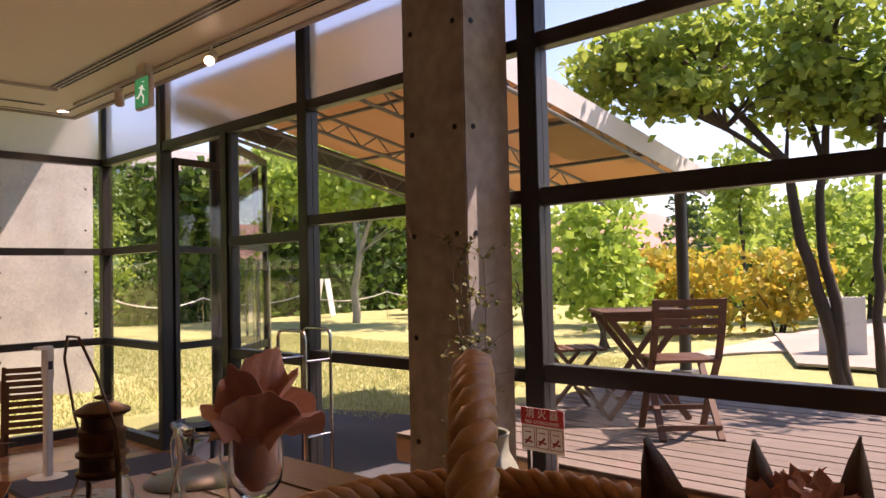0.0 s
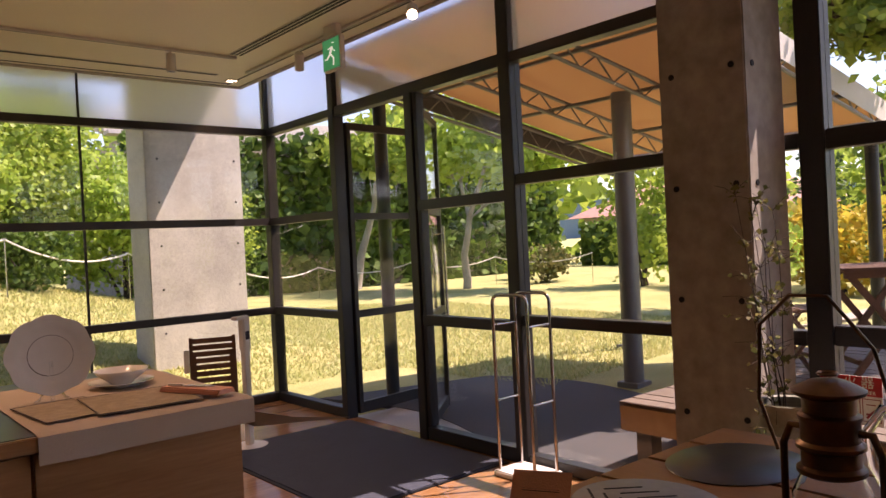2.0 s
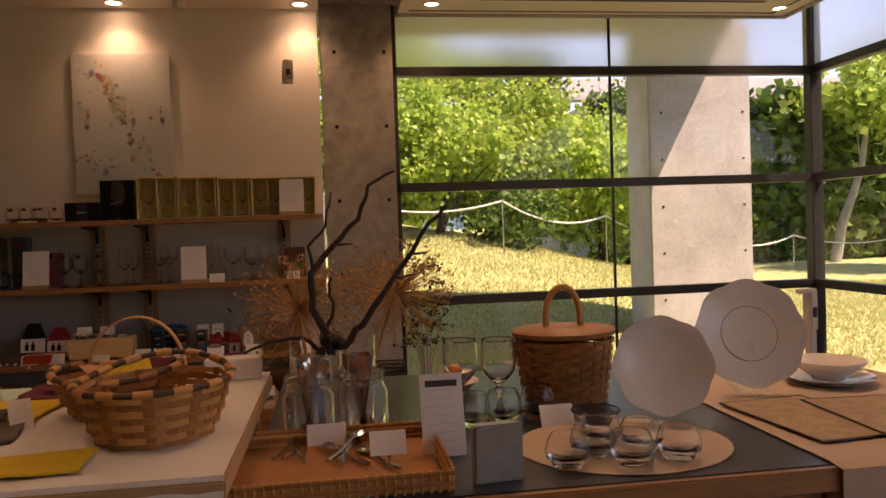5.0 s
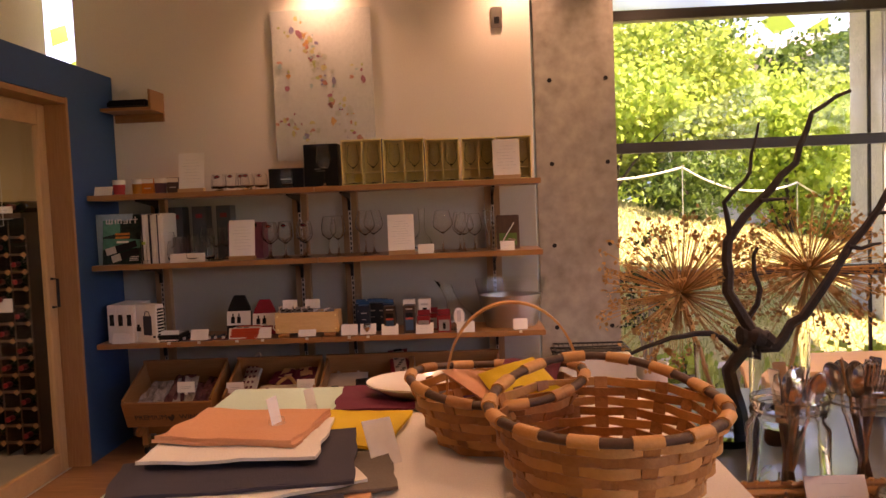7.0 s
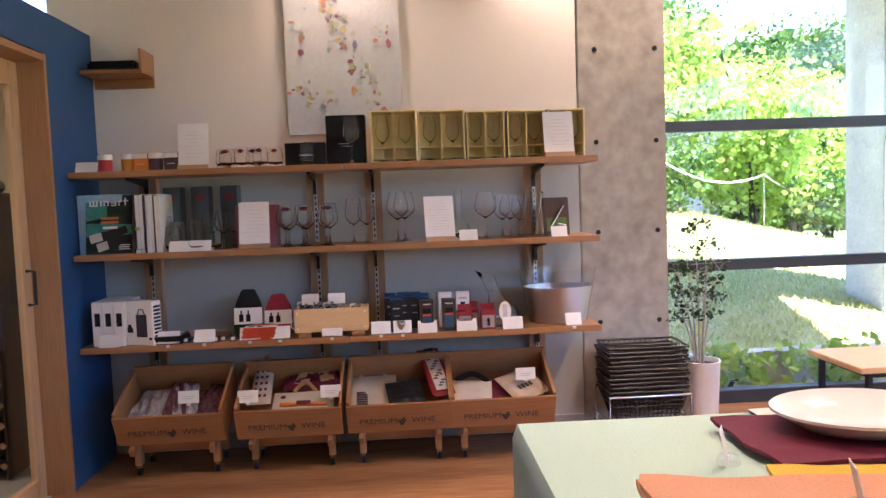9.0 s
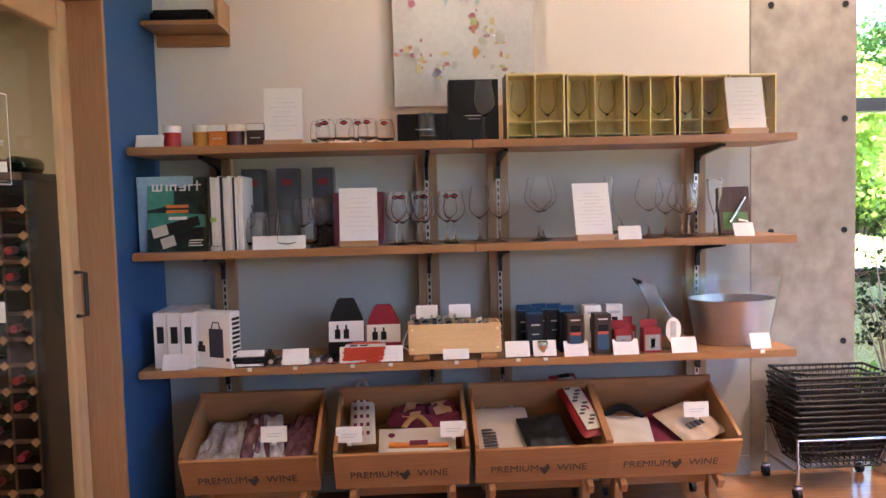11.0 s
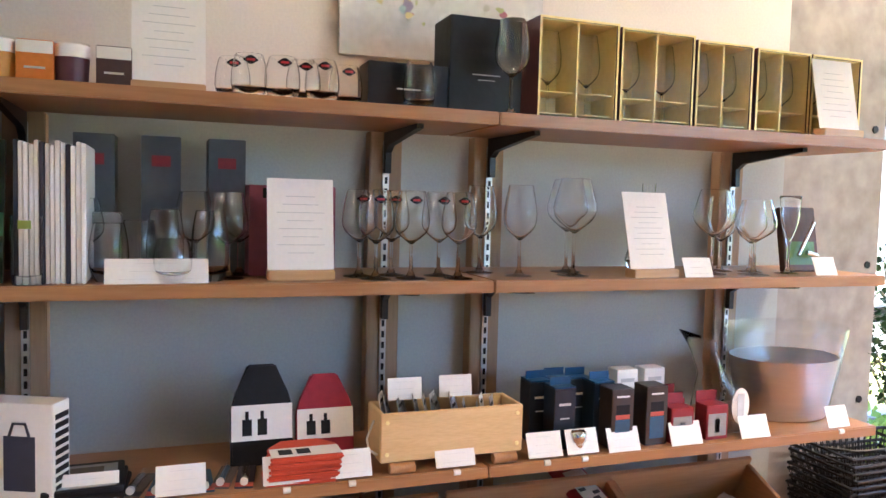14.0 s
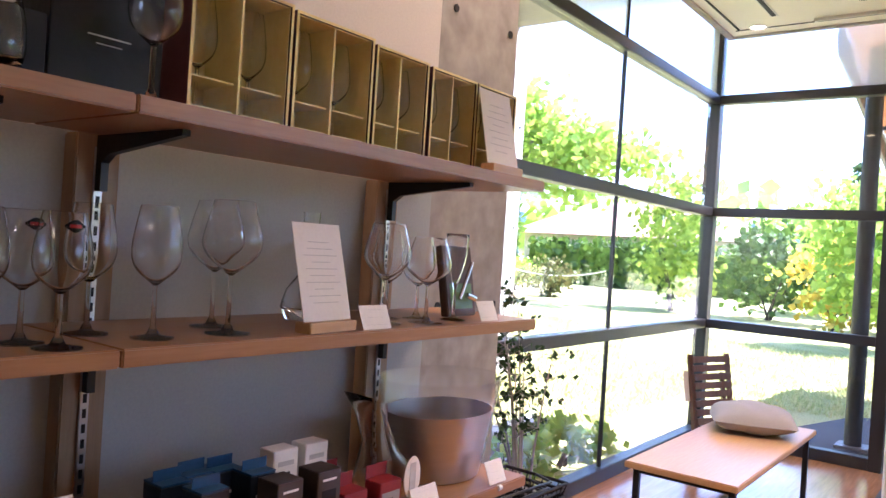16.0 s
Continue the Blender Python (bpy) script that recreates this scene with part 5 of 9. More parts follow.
# ---- top shelf ----
price_card(-6.44, -2.985, S1, 0.105, 0.055, "white price card at the end of the top shelf")
cupm = {"red": mat("cup_red", (0.55, 0.03, 0.03), 0.5), "orange": mat("cup_orange", (0.70, 0.21, 0.02), 0.5), "amber": mat("cup_amber", (0.66, 0.30, 0.03), 0.5), "plum": mat("cup_plum", (0.10, 0.03, 0.045), 0.5), "brown": mat("cup_brown", (0.055, 0.022, 0.018), 0.5)}
for y, c in ((-2.915, "red"), (-2.803, "amber"), (-2.672, "plum")):
    t = thing("candle_cup", "small glass cup with coloured paper wrap on the top shelf", "cup", (-6.5, y, S1), group="candle cups")
    part("glass", lathe(bmesh.new(), [(0, 0), (0.03, 0), (0.034, 0.09), (0.0328, 0.09), (0.029, 0.004), (0, 0.004)], 24), "crystal", t)
    part("wrap", lathe(bmesh.new(), [(0.0306, 0.004), (0.0334, 0.06), (0.0342, 0.06), (0.0312, 0.004)], 24, close=True), cupm[c], t, "coloured paper wrap")
    part("band", lathe(bmesh.new(), [(0.0336, 0.061), (0.0343, 0.086), (0.035, 0.086), (0.0344, 0.061)], 24, close=True), "paper", t, "white paper band")
for y, c in ((-2.735, "orange"), (-2.59, "brown")):
    gift_box("candle_box", "small square coloured candle carton on the top shelf", "box", -6.5, y, S1, 0.065, 0.068, 0.088, cupm[c], "candle boxes", 0, [("paper", 0.7, 0.98, 0.001), ("ink_grey", 0.35, 0.4, 0.015)])
flat_card("price_sheet", "white A5 price sheet in a wooden stand", "price sheet", -6.475, -2.484, S1, 0.148, 0.205, 9, "price sheets", "oak_pale", 8)
for y, x in ((-2.35, -6.53), (-2.32, -6.47), (-2.248, -6.47), (-2.197, -6.50), (-2.16, -6.47), (-2.095, -6.52)):
    glass_at("tumbler", 0.095, x, y, S1, "stemless clear glass with a small red sticker", True, "stemless glasses")
gift_box("gift_box", "low black gift box standing behind a tumbler", "box", -6.55, -1.945, S1, 0.09, 0.2, 0.115, "black", "", 0, [("ink_grey", 0.45, 0.48, 0.07)])
glass_at("tumbler", 0.112, -6.47, -1.93, S1, "large clear stemless glass in front of a black box", False, "stemless glasses")
gift_box("gift_box", "tall matt black gift box behind a wine glass", "box", -6.57, -1.742, S1, 0.12, 0.195, 0.245, "black", "", 0, [("ink_grey", 0.42, 0.43, 0.06), ("ink_grey", 0.37, 0.376, 0.075)])
glass_at("wine", 0.225, -6.43, -1.71, S1, "clear wine glass in front of a black box")
maroon_box = mat("box_maroon", (0.075, 0.022, 0.024), 0.4)


def window_box(y, w, h, x=-6.53, d=0.12):
    t = thing("glass_gift_box", "maroon gift box with film window, gold lining, two glasses inside", "gift box", (x, y, S1), group="gold-lined gift boxes")
    e = 0.005
    for nm, lo, hi in (("side", (-d / 2, -w / 2, 0), (d / 2, -w / 2 + e, h)), ("side", (-d / 2, w / 2 - e, 0), (d / 2, w / 2, h)), ("bottom", (-d / 2, -w / 2 + e, 0), (d / 2, w / 2 - e, e)), ("top", (-d / 2, -w / 2 + e, h - e), (d / 2, w / 2 - e, h))):
        part(nm, B((lo, hi), bev=0.0008), maroon_box, t)
    part("lining", B(((-d / 2, -w / 2 + e, e), (-d / 2 + 0.004, w / 2 - e, h - e)), ((-d / 2 + 0.004, -w / 2 + e + 0.0005, e + 0.0005), (d / 2 - 0.004, -w / 2 + e + 0.0025, h - e)), ((-d / 2 + 0.004, w / 2 - e - 0.0025, e + 0.0005), (d / 2 - 0.004, w / 2 - e - 0.0005, h - e)), ((-d / 2 + 0.004, -w / 2 + 0.009, h - e - 0.003), (d / 2 - 0.006, w / 2 - 0.009, h - e - 0.0005))), "gold", t, "gold card lining")
    part("divider", B(((-d / 2 + 0.004, -0.0025, e), (d / 2 - 0.008, 0.0025, h - e))), "gold", t, "gold card divider")
    for s in (-1, 1):
        bm = bmesh.new()
        for zz in (0.07, 0.28):
            box(bm, (-d / 2 + 0.005, s * w / 4 - w / 4 + 0.009, zz * h), (d / 2 - 0.012, s * w / 4 + w / 4 - 0.009, zz * h + 0.003), 0, Matrix.Translation((0, 0, 0)))
        part("insert", bm, "gold", t, "gold card insert")
        part("wine_glass", lathe(bmesh.new(), [(r * 0.8, z) for r, z in glass_profile("wine", h * 0.86)], 20, (0.0, s * w / 4, e + 0.004)), "crystal", t, "clear wine glass")
    bm = sheet(bmesh.new(), lambda u, v: Vector((d / 2 + 0.0015 * math.sin(u * 9 + v * 5) * math.sin(v * 3.1) * math.sin(u * 3.1), -w / 2 + 0.003 + (w - 0.006) * u, 0.003 + (h - 0.006) * v)), 14, 14)
    part("film", bm, "film", t, "crinkled clear film window")
    bm = bmesh.new()
    for lo, hi in (((-w / 2, 0), (-w / 2 + 0.006, h)), ((w / 2 - 0.006, 0), (w / 2, h)), ((-w / 2 + 0.006, 0), (w / 2 - 0.006, 0.006)), ((-w / 2 + 0.006, h - 0.006), (w / 2 - 0.006, h))):
        box(bm, (d / 2 + 0.001, lo[0], lo[1]), (d / 2 + 0.002, hi[0], hi[1]))
    part("front_edge", bm, "gold", t, "thin gold front edge")


for y, w, h in ((-1.503, 0.23, 0.258), (-1.265, 0.23, 0.252), (-1.046, 0.19, 0.243), (-0.84, 0.193, 0.24), (-0.642, 0.19, 0.24)):
    window_box(y, w, h)
flat_card("price_sheet", "white A5 price sheet in a wooden stand", "price sheet", -6.41, -0.69, S1, 0.148, 0.205, 12, "price sheets", "oak_pale", 8)

# ---- middle shelf ----
cover = mat("magazine_cover", (0.030, 0.060, 0.048), 0.25, 0, (0.010, 0.018, 0.016), 7, 30, 1, 0)
cover_green = mat("cover_green", (0.10, 0.34, 0.25), 0.25, 0, (0.04, 0.20, 0.14), 9, 40, 1, 0)
cover_label = mat("cover_label", (0.62, 0.56, 0.47), 0.3)
mg = thing("magazine", "glossy dark green wine magazine propped upright, white title", "magazine", (-6.44, -2.90, S2), 0)
mm = pose(0, 0, 0, 0, -8, 0)
part("pages", box(bmesh.new(), (-0.012, -0.11, 0), (-0.0008, 0.11, 0.285), 0, mm), "paper", mg)
part("cover", box(bmesh.new(), (-0.0008, -0.111, 0), (0.0, 0.111, 0.286), 0, mm), cover, mg)
for lo, hi, lift in (((-0.11, 0.16), (-0.01, 0.285), 0.1), ((-0.11, 0.085), (0.11, 0.15), 0.04)):
    part("printed_field", turned(sheet(bmesh.new(), lambda u, v: Vector((0.0005, lo[0] + (hi[0] - lo[0]) * u, lo[1] + (hi[1] - lo[1]) * v * (1 - lift * u * u * 4) + lift * 0.2 * u * (1 - v))), 8, 4), mm), cover_green, mg, "green printed field")
bm = bmesh.new()
for y0, w, h0, h1 in ((-0.098, 0.007, 0.236, 0.270), (-0.082, 0.007, 0.236, 0.270), (-0.066, 0.007, 0.236, 0.270), (-0.098, 0.039, 0.233, 0.239), (-0.046, 0.007, 0.234, 0.258), (-0.030, 0.006, 0.234, 0.258), (-0.030, 0.022, 0.254, 0.259), (-0.012, 0.006, 0.234, 0.258), (0.004, 0.024, 0.234, 0.239), (0.004, 0.024, 0.246, 0.250), (0.024, 0.006, 0.234, 0.258), (0.040, 0.006, 0.234, 0.258), (0.040, 0.018, 0.254, 0.259), (0.070, 0.006, 0.234, 0.272), (0.062, 0.026, 0.254, 0.259)):
    box(bm, (0.0009, y0 + 0.005, h0), (0.0013, y0 + w + 0.005, h1), 0, mm)
tagged(part("title", bm, "paper", mg, "white title shapes"), kind="stuff")
bm = bmesh.new()
for y0, w, z0, h in ((-0.04, 0.085, 0.168, 0.012), (-0.04, 0.085, 0.148, 0.012)):
    box(bm, (0.0009, y0, z0), (0.0013, y0 + w, z0 + h), 0, mm)
part("orange_lines", bm, cupm["orange"], mg, "orange heading bars")
bm = bmesh.new()
for y0, w, z0 in ((-0.03, 0.07, 0.122), (0.045, 0.055, 0.04), (0.045, 0.05, 0.03), (0.045, 0.055, 0.02)):
    box(bm, (0.0009, y0, z0), (0.0013, y0 + w, z0 + (0.012 if z0 > 0.1 else 0.004)), 0, mm)
part("small_lines", bm, "paper", mg, "small white lines of print")
for y0, z0, y1, z1, r in ((-0.095, 0.070, 0.085, 0.118, 0.021), (-0.06, 0.028, 0.10, 0.075, 0.021)):
    for a0, a1, rr, mt, nm in ((0.0, 1.0, r, "black", "printed_bottle"), (0.02, 0.34, r * 0.97, cover_label, "printed_label")):
        bm = rod(bmesh.new(), (0, y0 + (y1 - y0) * a0, z0 + (z1 - z0) * a0), (0, y0 + (y1 - y0) * a1, z0 + (z1 - z0) * a1), rr, rr if a0 else r * 0.9, 16)
        bmesh.ops.scale(bm, vec=(0.012, 1, 1), verts=bm.verts)
        part(nm, turned(bm, mm @ Matrix.Translation((0.0012 if a0 == 0 else 0.0017, 0, 0))), mt, mg)
gift_box("magazine", "older magazine with pale blue cover behind the front one", "magazine", -6.48, -2.945, S2, 0.01, 0.215, 0.288, mat("mag_blue", (0.35, 0.52, 0.62), 0.3))
rg = random.Random(9)
for i in range(14):
    gift_box("magazine", "white-spined wine magazine shelved upright", "magazine", -6.52 + 0.004 * (i % 3), -2.762 + i * 0.0092, S2, 0.21, 0.0082, 0.282 - 0.003 * (i % 4), "paper" if i % 5 else "navy", "shelved magazines")
t = thing("tall_glass", "tall straight clear beer glass with a green sticker", "glass", (-6.41, -2.742, S2))
part("body", lathe(bmesh.new(), [(0, 0), (0.026, 0), (0.028, 0.02), (0.029, 0.135), (0.0277, 0.135), (0.0265, 0.02), (0, 0.014)], 28), "crystal", t)
part("sticker", thicken(sheet(bmesh.new(), lambda u, v: Vector((0.0293 * math.cos((u - 0.5) * 0.8), 0.0293 * math.sin((u - 0.5) * 0.8), 0.11 + 0.016 * v)), 5, 1), 0.0003), "leaf_lime", t)
for y in (-2.64, -2.50, -2.355):
    gift_box("decanter_box", "tall dark grey gift box with a red label", "box", -6.66, y, S2, 0.1, 0.085, 0.315, mat("box_grey", (0.07, 0.075, 0.078), 0.45) if y == -2.64 else bpy.data.materials["box_grey"], "grey gift boxes", 0, [("red_dark", 0.78, 0.86, 0.022)])
for k, h, y, x, s in (("wine", 0.17, -2.655, -6.52, 0), ("tumbler", 0.12, -2.60, -6.46, 0), ("tumbler", 0.125, -2.545, -6.52, 0), ("tumbler", 0.15, -2.49, -6.47, 0), ("tumbler", 0.09, -2.475, -6.42, 0), ("wine", 0.19, -2.43, -6.53, 0), ("tumbler", 0.15, -2.40, -6.45, 0), ("wine", 0.19, -2.36, -6.48, 0), ("wine", 0.19, -2.33, -6.56, 0)):
    glass_at(k, h, x, y, S2, "plain clear display glass on the shelf", bool(s))
t = thing("paper_bag", "dark grey paper gift bag on the shelf", "bag", (-6.57, -2.64, S2))
part("bag", B(((-0.03, -0.06, 0), (0.03, 0.06, 0.14)), bev=0.004), "grey_plastic", t)
flat_card("price_card", "wide folded white price card on the shelf", "price card", -6.40, -2.505, S2, 0.2, 0.052, 15, "price cards", None, 3)
pinkbox = mat("box_pink", (0.34, 0.10, 0.15), 0.5)
gift_box("gift_box", "plum pink glass carton on the shelf", "box", -6.60, -2.21, S2, 0.12, 0.2, 0.21, pinkbox, "", 0, [("black", 0.86, 0.97, 0.03)])
flat_card("price_sheet", "white A5 price sheet in a wooden stand", "price sheet", -6.45, -2.205, S2, 0.148, 0.205, 8, "price sheets", "oak_pale", 8)
for y, x in ((-2.06, -6.50), (-2.035, -6.44), (-1.975, -6.52), (-1.95, -6.44), (-1.86, -6.50), (-1.835, -6.43)):
    glass_at("wine", 0.205, x, y, S2, "stemmed clear wine glass with a small red sticker", True)
for k, h, y, x in (("wine", 0.225, -1.725, -6.56), ("wine", 0.228, -1.655, -6.47), ("burgundy", 0.25, -1.50, -6.47), ("burgundy", 0.25, -1.465, -6.57), ("burgundy", 0.235, -1.06, -6.47), ("wine", 0.22, -0.965, -6.55), ("burgundy", 0.21, -0.94, -6.44), ("wine", 0.21, -0.88, -6.52), ("flute", 0.225, -0.80, -6.46)):
    glass_at(k, h, x, y, S2, "large clear stemmed wine glass" if k == "burgundy" else "clear stemmed wine glass")
flat_card("price_sheet", "white A5 price sheet in a wooden stand", "price sheet", -6.42, -1.292, S2, 0.148, 0.205, 14, "price sheets", "oak_pale", 10, 6)
t = thing("decanter", "slender clear glass decanter with a slanted neck", "decanter", (-6.60, -1.185, S2))
part("body", lathe(bmesh.new(), [(0, 0), (0.05, 0.002), (0.062, 0.03), (0.05, 0.07), (0.02, 0.11), (0.015, 0.15), (0.02, 0.25), (0.0188, 0.25), (0.0138, 0.15), (0.0185, 0.11), (0.048, 0.07), (0.06, 0.03), (0, 0.006)], 28), "crystal", t)
price_card(-6.40, -1.155, S2, 0.09, 0.055, "white price card on the middle shelf")
t = thing("corkscrew_box", "open dark box with a corkscrew set inside", "box", (-6.52, -0.69, S2))
part("case", box(bmesh.new(), (-0.015, -0.065, 0), (0.012, 0.065, 0.195), 0.003, pose(0, 0, 0, 0, -10, 0)), "wood_dark", t)
bm = bmesh.new()
rod(bm, (0.0, -0.03, 0.05), (-0.012, 0.035, 0.15), 0.006)
rod(bm, (0.002, 0.0, 0.06), (0.002, 0.04, 0.05), 0.008)
part("corkscrew", turned(bm, Matrix.Translation((0.02, 0, 0))), "steel", t)
part("green_leaf_print", box(bmesh.new(), (0.0125, -0.05, 0.02), (0.0132, 0.05, 0.09), 0, pose(0, 0, 0, 0, -10, 0)), mat("print_green", (0.10, 0.19, 0.035), 0.4), t)
price_card(-6.41, -0.70, S2, 0.08, 0.055, "white price card on the middle shelf")

# ---- lower shelf ----
for i in range(3):
    gift_box("bag_box", "white boxed cooler bag standing on the shelf", "box", -6.55 + 0.012 * i, -2.975 + 0.056 * i, S3, 0.24, 0.05, 0.215, "paper", "white boxed bags", 0, [("black", 0.45, 0.75, 0.012)])
t = thing("bag_box", "white boxed cooler bag turned to show its print", "box", (-6.445, -2.775, S3), -24)
part("carton", B(((-0.03, -0.1, 0), (0.03, 0.1, 0.215)), bev=0.0015), "paper", t)
part("printed_bag", B(((0.0303, 0.0, 0.04), (0.0309, 0.065, 0.15))), "navy", t)
bm = bmesh.new()
tube(bm, [(0.0306, 0.012, 0.15), (0.0306, 0.02, 0.175), (0.0306, 0.045, 0.175), (0.0306, 0.053, 0.15)], 0.003, 6)
part("printed_handle", bm, "navy", t)
part("printed_photo", B(((0.0303, -0.065, 0.06), (0.0309, -0.02, 0.085)), ((0.0303, -0.05, 0.085), (0.0309, -0.03, 0.10))), "black", t)
part("letters_side", B(*[((-0.025, 0.1003, 0.02 + 0.018 * i), (0.02, 0.1009, 0.031 + 0.018 * i)) for i in range(10)]), "black", t, "black letter shapes on the side")
for y, w in ((-2.91, 0.1), (-2.63, 0.105), (-2.458, 0.1), (-2.24, 0.1), (-2.095, 0.095), (-1.843, 0.1), (-1.604, 0.095), (-1.498, 0.09), (-1.375, 0.095), (-1.18, 0.1), (-0.95, 0.1), (-0.645, 0.08)):
    price_card(-6.385, y, S3, w, 0.062, "small white price card clipped to the lower shelf", y not in (-2.91, -1.375, -1.18, -0.95))
for i in range(3):
    t = thing("tray_box", "flat black boxed tray with a grey photo on its lid", "box", (-6.47 + 0.004 * i, -2.64 - 0.003 * i, S3 + 0.0135 * i), -4 + 3 * i, group="stacked tray boxes")
    part("case", B(((-0.08, -0.075, 0), (0.08, 0.075, 0.013)), bev=0.002), "black", t)
    if i == 2:
        part("printed_photo", B(((-0.062, -0.062, 0.0132), (0.074, 0.062, 0.0138))), "grey_plastic", t, "pale grey printed photo")
        part("printed_tray", B(((-0.045, -0.035, 0.014), (0.01, 0.035, 0.0145))), "taupe", t)
PACK_BLUE = mat("pack_blue", (0.03, 0.09, 0.17), 0.4)
PACK_CORAL = mat("pack_coral", (0.55, 0.10, 0.06), 0.5)
for i, y in enumerate((-2.545, -2.50, -2.455, -2.41, -2.365, -2.32)):
    t = thing("accessory_pack", "small flat blister pack with a blue and coral card", "accessory", (-6.47 + 0.01 * (i % 2), y, S3), -14 + 5 * (i % 4), group="small accessories")
    part("card", B(((-0.075, -0.02, 0), (0.06, 0.02, 0.004)), bev=0.001), ("taupe", PACK_BLUE, "grey_plastic", PACK_BLUE, "taupe", "navy")[i], t)
    part("printed_stripe", B(((0.035, -0.0195, 0.0042), (0.058, 0.0195, 0.0048))), PACK_CORAL if i else "navy", t)
    part("blister", rod(bmesh.new(), (-0.06, 0, 0.013), (0.045, 0, 0.013), 0.0095, seg=12), "acrylic", t, "clear rounded blister")
    part("pump", rod(bmesh.new(), (-0.04, 0, 0.013), (0.03, 0, 0.013), 0.006, seg=12), ("steel", PACK_BLUE, "steel")[i % 3], t)
    part("end_cap", rod(bmesh.new(), (0.0455, 0, 0.013), (0.055, 0, 0.013), 0.0085, seg=12), "white_plastic", t, "round white end cap")


def cooler_sleeve(y, material, x, w=0.14, h=0.2):
    t = thing("cooler_sleeve", "flat fabric wine cooler sleeve with a printed band", "cooler sleeve", (x, y, S3), group="cooler sleeves")
    out = [(-w / 2, 0), (w / 2, 0), (w / 2, h * 0.55), (w * 0.42, h * 0.72), (w * 0.22, h), (-w * 0.22, h), (-w * 0.42, h * 0.72), (-w / 2, h * 0.55)]
    bm = bmesh.new()
    m = pose(0, 0, 0, 0, -10, 0)
    a = [bm.verts.new(m @ Vector((0.012, yy, zz))) for yy, zz in out]
    b = [bm.verts.new(m @ Vector((-0.012, yy, zz))) for yy, zz in out]
    bm.faces.new(a)
    bm.faces.new(b[::-1])
    for i in range(8):
        bm.faces.new((a[i], b[i], b[(i + 1) % 8], a[(i + 1) % 8]))
    bmesh.ops.bevel(bm, geom=bm.edges[:], offset=0.004, segments=2, affect="EDGES", clamp_overlap=True)
    part("sleeve", bm, material, t)
    part("band", box(bmesh.new(), (0.0125, -w / 2 + 0.002, h * 0.25), (0.0135, w / 2 - 0.002, h * 0.6), 0, m), "paper", t, "white printed band")
    bm = bmesh.new()
    for yy in (-0.035, 0.0):
        box(bm, (0.0138, yy - 0.011, h * 0.3), (0.0144, yy + 0.011, h * 0.46), 0, m)
        box(bm, (0.0138, yy - 0.004, h * 0.46), (0.0144, yy + 0.004, h * 0.54), 0, m)
    part("printed_bottle", bm, "black", t)


cooler_sleeve(-2.275, "black", -6.54, 0.145, 0.235)
cooler_sleeve(-2.125, mat("sleeve_red", (0.30, 0.014, 0.03), 0.8), -6.54, 0.14, 0.205)
orange = mat("sleeve_orange", (0.62, 0.07, 0.02), 0.7)
for i in range(5):
    t = thing("cooler_sleeve", "orange folded cooler sleeve lying in a stack", "cooler sleeve", (-6.455 + 0.003 * (i % 2), -2.205 + 0.003 * i, S3 + 0.0125 * i), 2 * (i % 3) - 2, group="stacked sleeves")
    out = [(0.07, -0.08), (0.07, 0.08), (-0.015, 0.08), (-0.06, 0.045), (-0.06, -0.045), (-0.015, -0.08)]
    bm = bmesh.new()
    low = bm.faces.new([bm.verts.new((xx, yy, 0.0003)) for xx, yy in out])
    up = bmesh.ops.extrude_face_region(bm, geom=[low])
    bmesh.ops.translate(bm, vec=(0, 0, 0.0118), verts=[v for v in up["geom"] if isinstance(v, bmesh.types.BMVert)])
    bmesh.ops.recalc_face_normals(bm, faces=bm.faces[:])
    bmesh.ops.bevel(bm, geom=bm.edges[:], offset=0.004, segments=2, affect="EDGES", clamp_overlap=True)
    part("sleeve", bm, orange, t)
    if i == 4:
        part("band", B(((0.0, -0.078, 0.0124), (0.058, 0.078, 0.013))), "paper", t, "white printed band")
        for yy in (-0.045, -0.005):
            part("printed_bottle", B(((0.012, yy - 0.015, 0.0132), (0.045, yy + 0.015, 0.0136))), "black", t)
pine = mat("pine", (0.72, 0.50, 0.24), 0.55, 0, (0.62, 0.41, 0.18), 5, 40, 0.6, 0.06, (8, 1, 8))
wb = thing("wooden_crate", "small pale pine box on cork feet holding bagged cards", "crate", (-6.46, -1.845, S3))
part("front", B(((0.05, -0.18, 0.025), (0.06, 0.18, 0.14)), bev=0.002), pine, wb)
part("back", B(((-0.06, -0.18, 0.025), (-0.05, 0.18, 0.14)), bev=0.002), pine, wb)
part("side", B(((-0.05, -0.18, 0.025), (0.05, -0.17, 0.14)), bev=0.002), pine, wb)
part("side", B(((-0.05, 0.17, 0.025), (0.05, 0.18, 0.14)), bev=0.002), pine, wb)
part("bottom", B(((-0.05, -0.17, 0.025), (0.05, 0.17, 0.035))), pine, wb)
for y in (-0.13, 0.13):
    part("roller", rod(bmesh.new(), (0.066, y - 0.03, 0.0135), (0.066, y + 0.03, 0.0135), 0.0125, seg=14), "oak_x", wb, "round wooden foot")
    part("roller", rod(bmesh.new(), (-0.05, y - 0.03, 0.0125), (-0.05, y + 0.03, 0.0125), 0.0125, seg=14), "oak_x", wb, "round wooden foot")
for y in (-0.165, 0.165):
    for z in (0.045, 0.12):
        part("brass_pin", rod(bmesh.new(), (0.06, y, z), (0.063, y, z), 0.005), "gold", wb)
part("cord", tube(bmesh.new(), [(0.0, -0.181, 0.11), (0.01, -0.2, 0.07), (0.03, -0.2, 0.05), (0.04, -0.182, 0.04)], 0.003, 6), "white_plastic", wb)
